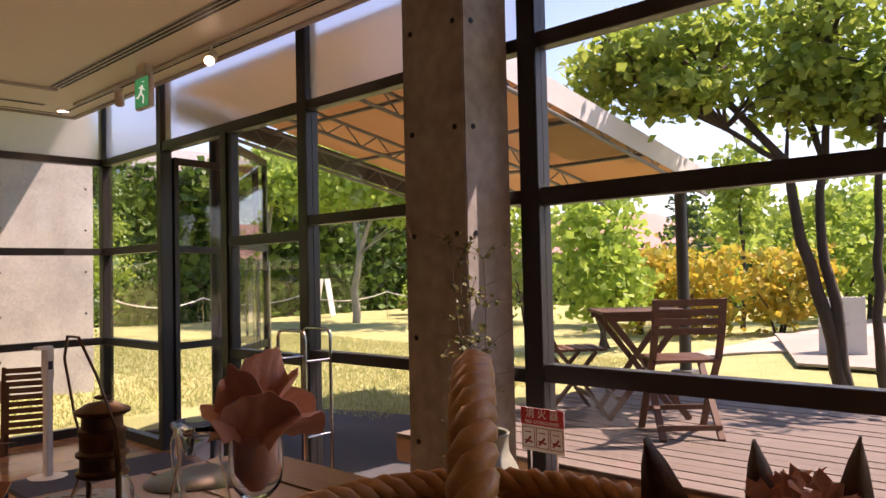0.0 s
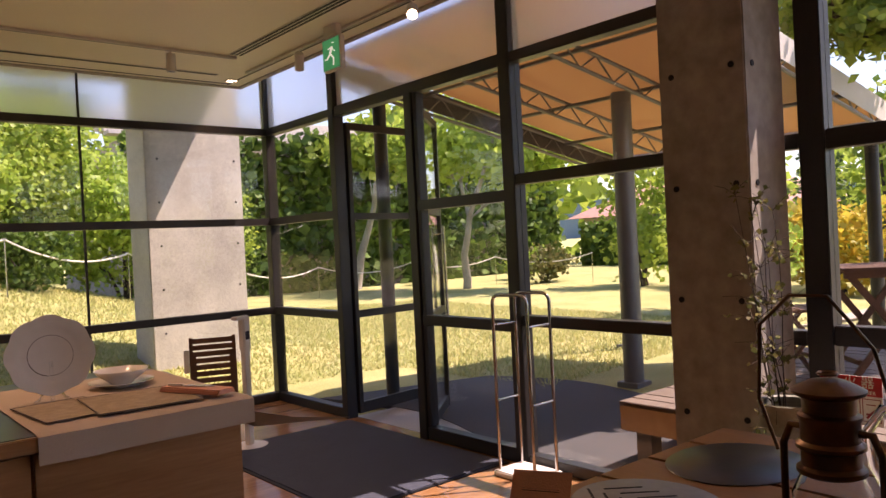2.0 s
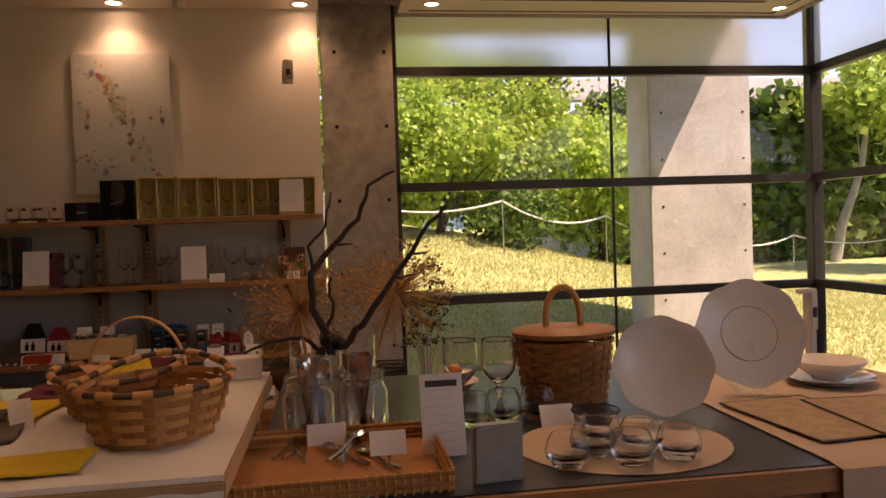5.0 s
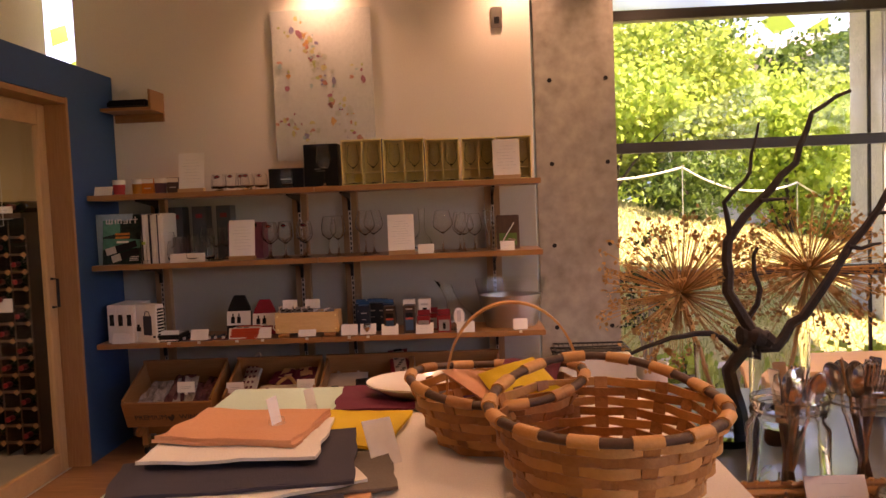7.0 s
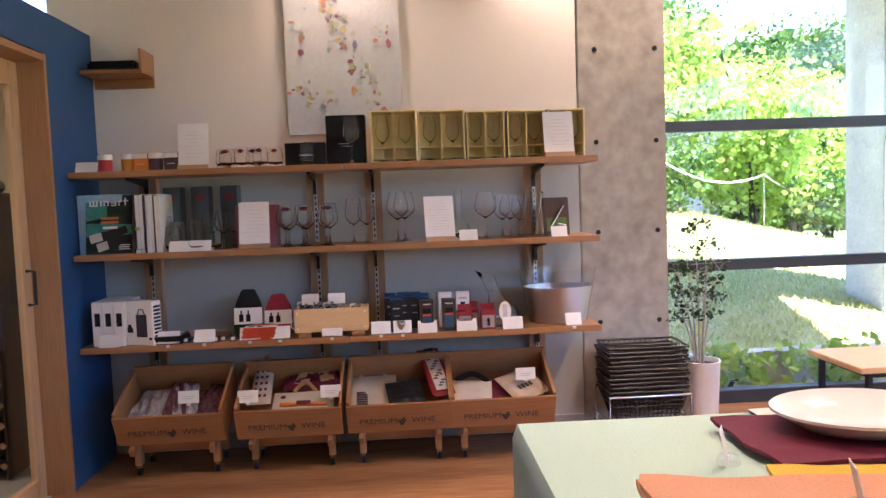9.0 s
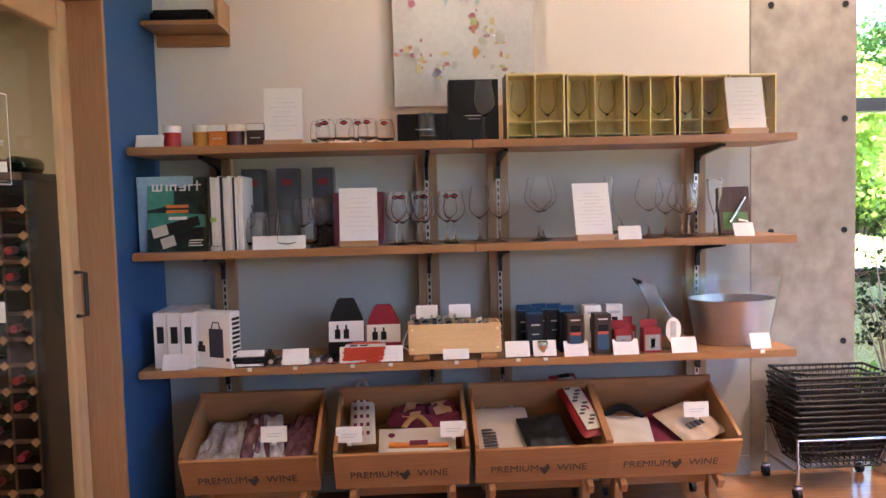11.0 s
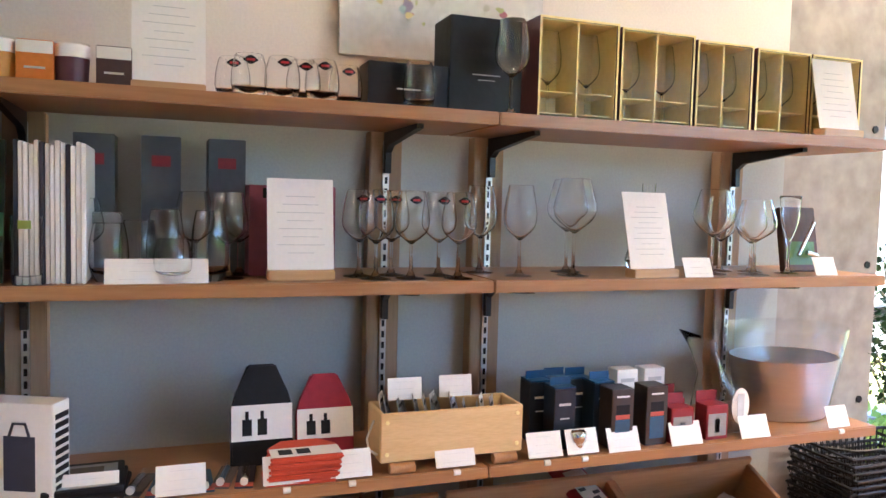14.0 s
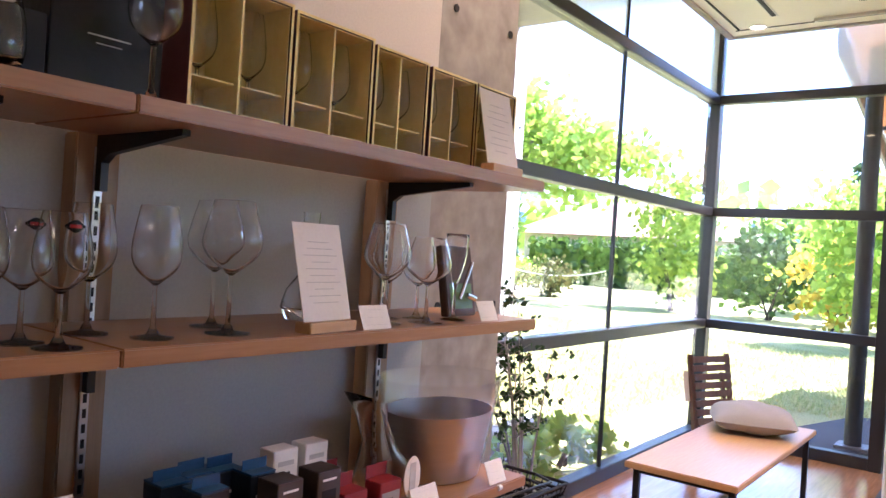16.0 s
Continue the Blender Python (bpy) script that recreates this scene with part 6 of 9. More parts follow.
rg = random.Random(14)
for i in range(14):
    lean = rg.uniform(8, 20)
    t = thing("accessory_pack", "pale grey bagged accessory card standing in the pine box", "accessory", (-6.475 + 0.012 * (i % 3), -1.985 + 0.0215 * i, S3 + 0.0365), 62 + rg.uniform(-8, 8), group="bagged cards in the pine box")
    h = 0.135 - 0.004 * (i % 4) - (0.02 if i > 8 else 0)
    m = pose(0, 0, 0, 0, -lean, 0)
    part("card", box(bmesh.new(), (-0.0015, -0.026, 0.002), (0.0, 0.026, h), 0, m), "grey_plastic" if i % 3 else "paper", t, "pale printed card")
    part("print_bar", box(bmesh.new(), (0.0004, -0.02, h - 0.022), (0.0009, 0.012, h - 0.014), 0, m), "black", t)
    part("bag", box(bmesh.new(), (0.0013, -0.029, 0.004), (0.0022, 0.029, h + 0.008), 0, m), "film", t, "clear plastic bag")
for y in (-1.95, -1.82):
    flat_card("price_card", "white price card standing in the pine box", "price card", -6.46, y, S3 + 0.155, 0.085, 0.052, 8, "price cards", None, 3)
    solid("card_stand", rod(bmesh.new(), (0, 0, 0.036), (0, 0, 0.157), 0.004), "acrylic", "thin clear card stand in the pine box", "card stand", at=(-6.462, y, S3))
blue_box = mat("box_blue", (0.010, 0.018, 0.034), 0.35)
blue_lid = mat("box_blue_lid", (0.012, 0.065, 0.16), 0.35)
bronze_box = mat("box_brown", (0.045, 0.030, 0.022), 0.35)
for y, x in ((-1.555, -6.55), (-1.49, -6.57), (-1.43, -6.56), (-1.39, -6.50), (-1.525, -6.47)):
    t = gift_box("accessory_box", "dark blue accessory carton with a bright blue lid edge", "box", x, y, S3, 0.06, 0.062, 0.16, blue_box, "blue accessory boxes", 0, [("ink_grey", 0.72, 0.76, 0.014), ("ink_grey", 0.5, 0.52, 0.018)])
    part("hang_tab", B(((-0.03, -0.0305, 0.1602), (0.03, 0.0305, 0.164)), ((-0.002, -0.03, 0.164), (0.0, 0.03, 0.185))), blue_lid, t, "bright blue top flap")
for y, x in ((-1.375, -6.435), (-1.265, -6.44)):
    gift_box("accessory_box", "tall brown and black accessory carton", "box", x, y, S3, 0.062, 0.066, 0.158, bronze_box, "brown accessory boxes", 0, [("paper", 0.86, 0.89, 0.014), ("black", 0.58, 0.74, 0.013), (PACK_CORAL, 0.50, 0.57, 0.012), (PACK_BLUE, 0.12, 0.49, 0.011)])
for y in (-1.275, -1.185):
    gift_box("accessory_box", "white and grey accessory carton with a black device printed", "box", -6.56, y, S3, 0.05, 0.068, 0.175, "paper", "grey accessory boxes", 0, [("black", 0.40, 0.72, 0.022), ("ink_grey", 0.8, 0.86, 0.012)])
for y, x in ((-1.185, -6.43), (-1.145, -6.52), (-1.07, -6.43)):
    t = gift_box("accessory_box", "small red stopper carton with a hang tab", "box", x, y, S3, 0.05, 0.072, 0.095, "red_dark", "red accessory boxes", 0, [("grey_plastic", 0.1, 0.75, 0.006), ("black", 0.2, 0.6, 0.028)])
    part("hang_tab", B(((-0.025, -0.035, 0.0953), (-0.023, 0.035, 0.125))), "red_dark", t)
t = thing("stopper", "small silver wine stopper in front of the blue boxes", "stopper", (-6.41, -1.505, S3))
part("body", lathe(bmesh.new(), [(0, 0), (0.02, 0), (0.02, 0.03), (0.024, 0.034), (0.024, 0.055), (0.018, 0.062), (0, 0.062)], 20), "steel", t)
dc = thing("decanter", "slanted open clear glass decanter with an oval paper tag", "decanter", (-6.50, -0.985, S3))
prof = [(0, 0), (0.07, 0.003), (0.085, 0.03), (0.075, 0.09), (0.045, 0.14), (0.04, 0.2), (0.052, 0.24), (0.0508, 0.24), (0.0385, 0.2), (0.0435, 0.14), (0.073, 0.09), (0.083, 0.03), (0.068, 0.006), (0, 0.005)]
bm = lathe(bmesh.new(), prof, 32)
for v in bm.verts:
    if v.co.z > 0.1:
        v.co.y -= (v.co.z - 0.1) * 0.62
        v.co.z += -v.co.y * 0.35
part("body", bm, "crystal", dc)
bm = rod(bmesh.new(), (0.085, 0.0, 0.085), (0.087, 0.0, 0.085), 0.04, seg=28)
bmesh.ops.scale(bm, vec=(1, 0.75, 1.25), space=Matrix.Translation((-0.086, 0, -0.085)), verts=bm.verts)
part("tag", bm, "paper", dc, "oval white paper tag")
part("tag_print", B(((0.0885, -0.012, 0.05), (0.0889, 0.01, 0.12))), "ink_grey", dc)
ib = thing("ice_bucket", "large oval steel and clear acrylic ice bucket on the shelf", "ice bucket", (-6.57, -0.685, S3))


def oval(prof, sx, sy, seg=44):
    bm = lathe(bmesh.new(), prof, seg)
    bmesh.ops.scale(bm, vec=(sx, sy, 1), verts=bm.verts)
    return bm


part("steel_wall", oval([(0, 0.002), (0.102, 0.002), (0.104, 0.006), (0.104, 0.01), (0.127, 0.18), (0.127, 0.184), (0.1252, 0.184), (0.1252, 0.18), (0.102, 0.014), (0.1, 0.008), (0, 0.006)], 1.05, 1.4), "steel_brushed", ib)
part("acrylic_wall", oval([(0.1055, 0.0), (0.138, 0.21), (0.146, 0.27), (0.1461, 0.275), (0.1435, 0.275), (0.1434, 0.27), (0.1355, 0.21), (0.129, 0.185)], 1.05, 1.4), "acrylic", ib, "clear acrylic shell and rim")

# ---- crates on wheels with bags ----
def open_crate(y, idx):
    """A tilted wine crate on a wheeled wooden stand."""
    t = thing("display_crate", "tilted pine wine crate lettered premium wine on a wheeled stand", "crate", (-6.46, y, 0), group="crates under the shelves")
    w, d, h, e = 0.51, 0.37, 0.19, 0.014
    m = Matrix.Translation((-0.02, 0, 0.343)) @ pose(0, 0, 0, 0, 24, 0)
    for nm, lo, hi in (("crate_front", (d / 2 - e, -w / 2, -h / 2), (d / 2, w / 2, h / 2 - 0.025)), ("crate_back", (-d / 2, -w / 2, -h / 2), (-d / 2 + e, w / 2, h / 2 + 0.01)), ("crate_bottom", (-d / 2 + e, -w / 2 + e, -h / 2), (d / 2 - e, w / 2 - e, -h / 2 + e))):
        part(nm, box(bmesh.new(), lo, hi, 0.0015, m), "oak", t)
    for s in (-1, 1):
        part("crate_side", box(bmesh.new(), (-d / 2 + e, s * w / 2 - (e if s > 0 else 0), -h / 2), (d / 2 - e, s * w / 2 + (0 if s > 0 else e), h / 2 - 0.01), 0.0015, m), "oak_x", t)
    f = m @ Matrix.Translation((d / 2 + 0.0006, 0, -0.028)) @ FACE_X
    part("lettering", turned(letters("PREMIUM", 0.045), f @ Matrix.Translation((-0.105, 0, 0))), "ink", t, "dark stamped lettering")
    part("lettering", turned(letters("WINE", 0.045), f @ Matrix.Translation((0.115, 0, 0))), "ink", t, "dark stamped lettering")
    bm = bmesh.new()
    for a, b in ((0, 0), (0.014, 0), (-0.014, 0), (0.007, -0.012), (-0.007, -0.012), (0, -0.022), (0.01, 0.012)):
        rod(bm, (a + 0.01, -0.0006, b), (a + 0.01, 0.0006, b), 0.0072, seg=10)
    part("grape_stamp", turned(bm, f), "ink", t, "dark grape stamp")
    for s in (-1, 1):
        for x, top in ((0.02, 0.215), (-0.17, 0.29)):
            part("leg", B(((x - 0.022, s * 0.19 - 0.016, 0.055), (x + 0.022, s * 0.19 + 0.016, top)), bev=0.002), "oak_z", t)
            ca = part("caster", rod(bmesh.new(), (x, s * 0.19 - 0.009, 0.022), (x, s * 0.19 + 0.009, 0.022), 0.022, seg=18), "black", t, "small black caster wheel")
            part("caster_fork", B(((x - 0.012, s * 0.19 - 0.012, 0.04), (x + 0.012, s * 0.19 + 0.012, 0.0545))), "steel", ca)
        part("side_rail", box(bmesh.new(), (-0.17, s * 0.19 - 0.012, -0.02), (0.17, s * 0.19 + 0.012, 0.02), 0.002, Matrix.Translation((-0.03, 0, 0.213)) @ pose(0, 0, 0, 0, 24, 0)), "oak_x", t)
    part("front_rail", B(((0.01, -0.173, 0.12), (0.03, 0.173, 0.185)), bev=0.002), "oak", t)
    return m


CR = [-2.63, -2.062, -1.529, -1.019]
mats_c = [open_crate(y, i) for i, y in enumerate(CR)]
crate_m = mats_c[0]


def goods_in(y, name, label, cat, lx, ly, lz, bmf, material, tilt=0, extra=(), group=""):
    """A soft good lying in a crate: place in the crate's tilted frame."""
    t = thing(name, label, cat, (0, 0, 0), group=group)
    t.matrix_basis = Matrix.Translation((-6.46, y + OFF.y, 0)) @ crate_m @ Matrix.Translation((lx, ly, lz)) @ pose(0, 0, 0, 0, 0, tilt)
    part("body", bmf, material, t)
    for nm, b, mt in extra:
        part(nm, b, mt, t)
    return t


def soft(w, l, th, seed, puff=0.3):
    """A soft flat bag: rounded slab with creases."""
    bm = bmesh.new()
    off = Vector((seed * 3.1, seed * 1.7, 0))
    def f(u, v, s):
        a, b = u * 2 - 1, v * 2 - 1
        k = max(0, (1 - abs(a) ** 4) * (1 - abs(b) ** 4)) ** 0.5
        return Vector((b * l / 2, a * w / 2, th / 2 + s * th / 2 * k + puff * th * noise.noise(Vector((a * 2.2, b * 2.2, s)) + off) * k))
    sheet(bm, lambda u, v: f(u, v, 1), 14, 14)
    sheet(bm, lambda u, v: f(u, v, -1), 14, 14)
    bmesh.ops.remove_doubles(bm, verts=bm.verts, dist=0.0008)
    return bm


def handle_loop(w, h, r=0.006, at=(0, 0, 0.01)):
    a = Vector(at)
    return tube(bmesh.new(), [a + Vector((-h * math.sin(k * math.pi / 10), -w / 2 + w * k / 10, 0.008 * math.sin(k * math.pi / 10))) for k in range(11)], r, 7)


film_bag = mat("film_bag", (0.50, 0.48, 0.50), 0.12, 0, (0.28, 0.25, 0.27), 18, 60, 1, 0.5, spec=0.9)
film_plum = mat("film_plum", (0.19, 0.085, 0.11), 0.14, 0, (0.10, 0.04, 0.055), 16, 60, 1, 0.5, spec=0.9)
canvas = mat("canvas", (0.55, 0.49, 0.40), 0.9, 0, (0.46, 0.40, 0.32), 6, 350, 1, 0.4)
for i, (ly, mt) in enumerate(((-0.17, film_bag), (-0.085, film_bag), (0.0, film_plum), (0.08, film_plum), (0.17, film_plum), (0.04, film_bag))):
    goods_in(CR[0], "wrapped_bag", "wine bag folded in shiny clear film", "wrapped bag", -0.02 + 0.02 * (i % 2), ly, -0.06 + 0.022 * (i % 3), soft(0.12, 0.28, 0.045, i, 0.8), mt, (i * 17) % 22 - 10, group="film-wrapped bags")
goods_in(CR[1], "bottle_bag", "white cotton bottle bag printed with small wine glasses", "bag", -0.10, -0.16, 0.0, soft(0.1, 0.34, 0.04, 11), canvas, 3, [("handle", handle_loop(0.06, 0.07, 0.008, (-0.16, 0, 0.02)), canvas), *[("printed_glass", B(((-0.13 + 0.05 * r, -0.035 + 0.025 * c, 0.043), (-0.11 + 0.05 * r, -0.022 + 0.025 * c, 0.0445))), "maroon") for r in range(6) for c in range(3)]])
goods_in(CR[1], "gift_bag", "plum wine gift bag with brown paper label", "bag", -0.12, 0.06, -0.03, soft(0.22, 0.16, 0.05, 12, 0.6), "maroon", -12, [("paper_label", B(((-0.05, -0.05, 0.052), (0.05, 0.02, 0.055))), "oak_pale")])
goods_in(CR[1], "gift_bag", "plum wine gift bag with brown paper label", "bag", -0.10, 0.17, -0.01, soft(0.14, 0.16, 0.05, 13, 0.6), "maroon", 14, [("paper_label", B(((-0.05, -0.04, 0.052), (0.03, 0.03, 0.055))), "oak_pale")])
goods_in(CR[1], "tote_bag", "white cotton bag printed with a wine glass and bottle", "bag", 0.06, 0.06, 0.0, soft(0.30, 0.16, 0.03, 14), canvas, 0, [("handle", handle_loop(0.11, 0.06, 0.011, (-0.075, 0, 0.02)), "straw"), ("printed_bottle", rod(bmesh.new(), (0.035, -0.11, 0.033), (0.045, 0.12, 0.033), 0.012, 0.009), cupm["orange"]), ("printed_label", B(((0.026, -0.03, 0.044), (0.05, 0.04, 0.0465))), "maroon"), ("printed_glass", lathe(bmesh.new(), [(0, -0.002), (0.014, 0), (0, 0.002)], 12, (-0.02, -0.1, 0.034)), "maroon")])
goods_in(CR[2], "tote_bag", "natural canvas tote bag with black lettering shapes", "bag", -0.02, -0.13, -0.04, soft(0.24, 0.30, 0.035, 15), canvas, 2, [("handle", handle_loop(0.13, 0.09, 0.009, (-0.14, 0.0, 0.02)), canvas), ("print_pattern", B(*[((0.0 + 0.018 * r, -0.085, 0.036), (0.012 + 0.018 * r, -0.03, 0.038)) for r in range(7)]), "ink")])
goods_in(CR[2], "folded_bag", "black folded bag in the crate", "bag", 0.04, 0.03, 0.0, soft(0.18, 0.2, 0.04, 16, 0.6), "black", 8)
goods_in(CR[2], "bottle_bag", "red and white bottle bag with black printed pattern", "bag", -0.09, 0.19, 0.03, soft(0.115, 0.40, 0.04, 17, 0.15), "red_dark", 10, [("white_panel", B(((-0.15, -0.035, 0.0405), (0.18, 0.035, 0.0425)), bev=0.001), canvas), *[("printed_mark", B(((-0.08 + 0.02 * r, -0.03 + 0.012 * ((r * 3) % 4), 0.0427), (-0.068 + 0.02 * r, -0.008 + 0.012 * ((r * 3) % 4), 0.0435))), "ink") for r in range(12)], ("handle_slot", B(((-0.178, -0.025, 0.036), (-0.155, 0.025, 0.042)), bev=0.004), "black")])
goods_in(CR[3], "folded_bag", "natural canvas bag with black straps", "bag", 0.03, -0.14, -0.03, soft(0.2, 0.22, 0.03, 18), canvas, -6, [("strap", handle_loop(0.16, 0.05, 0.016, (-0.1, 0.0, 0.02)), "black")])
goods_in(CR[3], "tote_bag", "dark red tote bag underneath", "bag", 0.0, 0.02, -0.055, soft(0.22, 0.26, 0.03, 19), "maroon", 20)
goods_in(CR[3], "tote_bag", "beige folded canvas tote with stamped letters", "bag", 0.0, 0.12, -0.01, soft(0.2, 0.22, 0.035, 20, 0.6), "linen", 26, [("print_pattern", B(*[((0.02, -0.05 + 0.022 * r, 0.04), (0.05, -0.036 + 0.022 * r, 0.042)) for r in range(4)]), "ink")])
for y, ly, lx in ((CR[0], 0.08, 0.08), (CR[1], -0.2, 0.1), (CR[1], 0.2, 0.09), (CR[3], 0.13, 0.03)):
    t = thing("price_card", "white price card clipped in the crate", "price card", (0, 0, 0), group="price cards")
    t.matrix_basis = Matrix.Translation((-6.46, y + OFF.y, 0)) @ crate_m @ Matrix.Translation((lx, ly, 0.06)) @ pose(0, 0, 0, 0, -30, 0)
    part("card", B(((0, -0.05, 0), (0.002, 0.05, 0.06))), "paper", t)
    part("print_lines", B(((0.0022, -0.03, 0.03), (0.0026, 0.03, 0.033)), ((0.0022, -0.03, 0.02), (0.0026, 0.02, 0.023))), "ink_grey", t)
    part("clip", rod(bmesh.new(), (0, -0.008, -0.006), (0, 0.008, -0.006), 0.007), "white_plastic", t)

# ---- basket trolley and potted plant ----
shift(0, -0.02, 0)
tr = thing("basket_trolley", "steel trolley frame on casters for shopping baskets", "trolley", (-6.63, -0.235, 0))
for x in (-0.14, 0.14):
    bm = tube(bmesh.new(), [(x, -0.215, 0.06), (x, -0.215, 0.25), (x, 0.215, 0.25), (x, 0.215, 0.06)], 0.0075, 8)
    part("end_frame", bm, "steel", tr)
for y in (-0.215, 0.215):
    part("side_bar", rod(bmesh.new(), (-0.14, y, 0.11), (0.14, y, 0.11), 0.006), "steel", tr)
    for x in (-0.14, 0.14):
        ca = part("caster", rod(bmesh.new(), (x, y - 0.01, 0.026), (x, y + 0.01, 0.026), 0.026, seg=18), "black", tr)
        part("caster_fork", B(((x - 0.012, y - 0.014, 0.045), (x + 0.012, y + 0.014, 0.06))), "steel", ca)


def wire_basket(z):
    t = thing("wire_basket", "black wire shopping basket nested in a stack", "shopping basket", (-6.63, -0.235, z), group="stacked baskets")
    bm = bmesh.new()
    for k, (sx, sy, zz) in enumerate(((0.10, 0.16, 0.0), (0.115, 0.185, 0.07), (0.13, 0.21, 0.15))):
        tube(bm, [(-sx, -sy, zz), (sx, -sy, zz), (sx, sy, zz), (-sx, sy, zz)], 0.0045 if k < 2 else 0.006, 6, closed=True)
    part("rim", bm, "black_metal", t)
    bm = bmesh.new()
    for i in range(15):
        a = -1 + 2 * i / 14
        for s in (-1, 1):
            rod(bm, (s * 0.10, a * 0.16, 0), (s * 0.13, a * 0.21, 0.15), 0.0022, seg=5)
        rod(bm, (-0.10, a * 0.16, 0), (0.10, a * 0.16, 0), 0.0022, seg=5)
    for i in range(9):
        a = -1 + 2 * i / 8
        for s in (-1, 1):
            rod(bm, (a * 0.10, s * 0.16, 0), (a * 0.13, s * 0.21, 0.15), 0.0022, seg=5)
    part("wire_mesh", bm, "black_metal", t)
    bm = tube(bmesh.new(), [(0.0, -0.212, 0.15), (0.09, -0.15, 0.16), (0.1, 0.15, 0.16), (0.0, 0.212, 0.15)], 0.005, 6)
    part("handle", bm, "black_metal", t)
    return t


wb0 = wire_basket(0.12)
for i in range(1, 11):
    copy_thing(wb0, pose(-6.63 + 0.004 * ((i * 3) % 3 - 1), -0.235 + OFF.y + 0.005 * ((i * 5) % 3 - 1), 0.12 + 0.023 * i, 0, 0, ((i * 7) % 5) - 2))
pt = thing("plant_pot", "tall white ceramic plant pot on the floor", "plant pot", (-6.78, 0.15, 0))
part("pot", lathe(bmesh.new(), [(0, 0), (0.085, 0.0), (0.09, 0.01), (0.105, 0.35), (0.11, 0.36), (0.1, 0.36), (0.095, 0.33), (0, 0.33)], 36), "white_plastic", pt)
part("soil", lathe(bmesh.new(), [(0.0, 0.336), (0.094, 0.334)], 24), "twig", pt)
pp = thing("potted_plant", "bushy green houseplant with many small round leaves", "houseplant", (-6.78, 0.15, 0.33))
bm, lf = bmesh.new(), bmesh.new()
rg = random.Random(31)
for i in range(9):
    a, ln_ = rg.uniform(0, 6.283), rg.uniform(0.05, 0.2)
    top = rg.uniform(0.45, 0.78)
    pts = [Vector((0.03 * math.cos(a) + math.cos(a) * ln_ * (k / 6) ** 1.6, 0.03 * math.sin(a) + math.sin(a) * ln_ * (k / 6) ** 1.6, top * k / 6)) for k in range(7)]
    tube(bm, pts, 0.006, 6, 0.002)
    for k in range(3, 7):
        for _ in range(4):
            e = pts[k] + Vector((rg.gauss(0, 0.06), rg.gauss(0, 0.06), rg.uniform(-0.02, 0.07)))
            tube(bm, [pts[k], e], 0.0018, 4, 0.001)
            for _ in range(4):
                leaf_quad(lf, pts[k].lerp(e, rg.uniform(0.3, 1.1)), rg.uniform(0.014, 0.027), rg, 0, 0.75)
tagged(part("twig", bm, "bark_pale", pp), kind="stuff")
tagged(part("foliage", lf, "leaf_house", pp), kind="stuff")

shift()


# ---- display counter ----
shift(-0.11, -0.09, 0.005)
CZ = 0.96
for a, b in ((-0.53, 0.43), (0.433, 1.0)):
    t = thing("counter_unit", "oak-veneered shop counter base unit", "counter unit", (0, 0, 0), group="counter base units")
    part("body", B(((-3.70, a, 0.06), (-2.752, b, CZ - 0.03)), bev=0.002), "oak", t)
    part("plinth", B(((-3.66, a + 0.002, 0.0), (-2.79, b - 0.002, 0.06))), "black", t)
    n = 2 if b - a > 0.7 else 1
    for i in range(n):
        w = (b - a) / n
        part("door", B(((-2.7515, a + w * i + 0.003, 0.075), (-2.733, a + w * (i + 1) - 0.003, CZ - 0.05)), bev=0.002), "oak", t, "flat oak cabinet door")
ct = thing("worktop", "dark grey counter top with a wooden front edge", "worktop", (0, 0, 0))
part("slab", B(((-3.72, -0.53, CZ - 0.028), (-2.722, 1.02, CZ)), bev=0.002), "counter_top", ct)
part("edge_strip", B(((-2.7215, -0.53, CZ - 0.04), (-2.704, 1.02, CZ - 0.001)), bev=0.003), "oak", ct, "wooden front edge")


def draped(x0, x1, y0, y1, z, drop_x1=0.0, drop_y1=0.0, drop_y0=0.0, wob=0.004, nx=26, ny=30):
    """A cloth lying on a top, hanging over the +x, +y or -y edge."""
    lx, ly, l0 = (x1 - x0) + drop_x1, (y1 - y0) + drop_y1 + drop_y0, drop_y0
    def f(u, v):
        s, q = u * lx, v * ly - l0
        x, zz = (x0 + s, z) if s <= x1 - x0 else (x1 + 0.004, z - (s - (x1 - x0)))
        y = y0 + q
        if q > y1 - y0:
            y, zz = y1 + 0.004, min(zz, z - (q - (y1 - y0)))
        if q < 0:
            y, zz = y0 - 0.004, min(zz, z + q)
        k = wob * noise.noise((x * 9, y * 9, zz * 5))
        if zz < z - 0.004:
            return Vector((x + (abs(k) * 1.5 if x > x1 else 0), y + (abs(k) * 1.5 if y > y1 else 0), zz + k))
        return Vector((x, y, zz + abs(k) * 0.6))
    return thicken(sheet(bmesh.new(), f, nx, ny), 0.0014)


tc = solid("table_runner", draped(-3.55, -2.700, 0.44, 1.022, CZ + 0.003, 0.075, 0.09), "linen", "natural linen runner spread over the counter end, hanging down", "table runner")


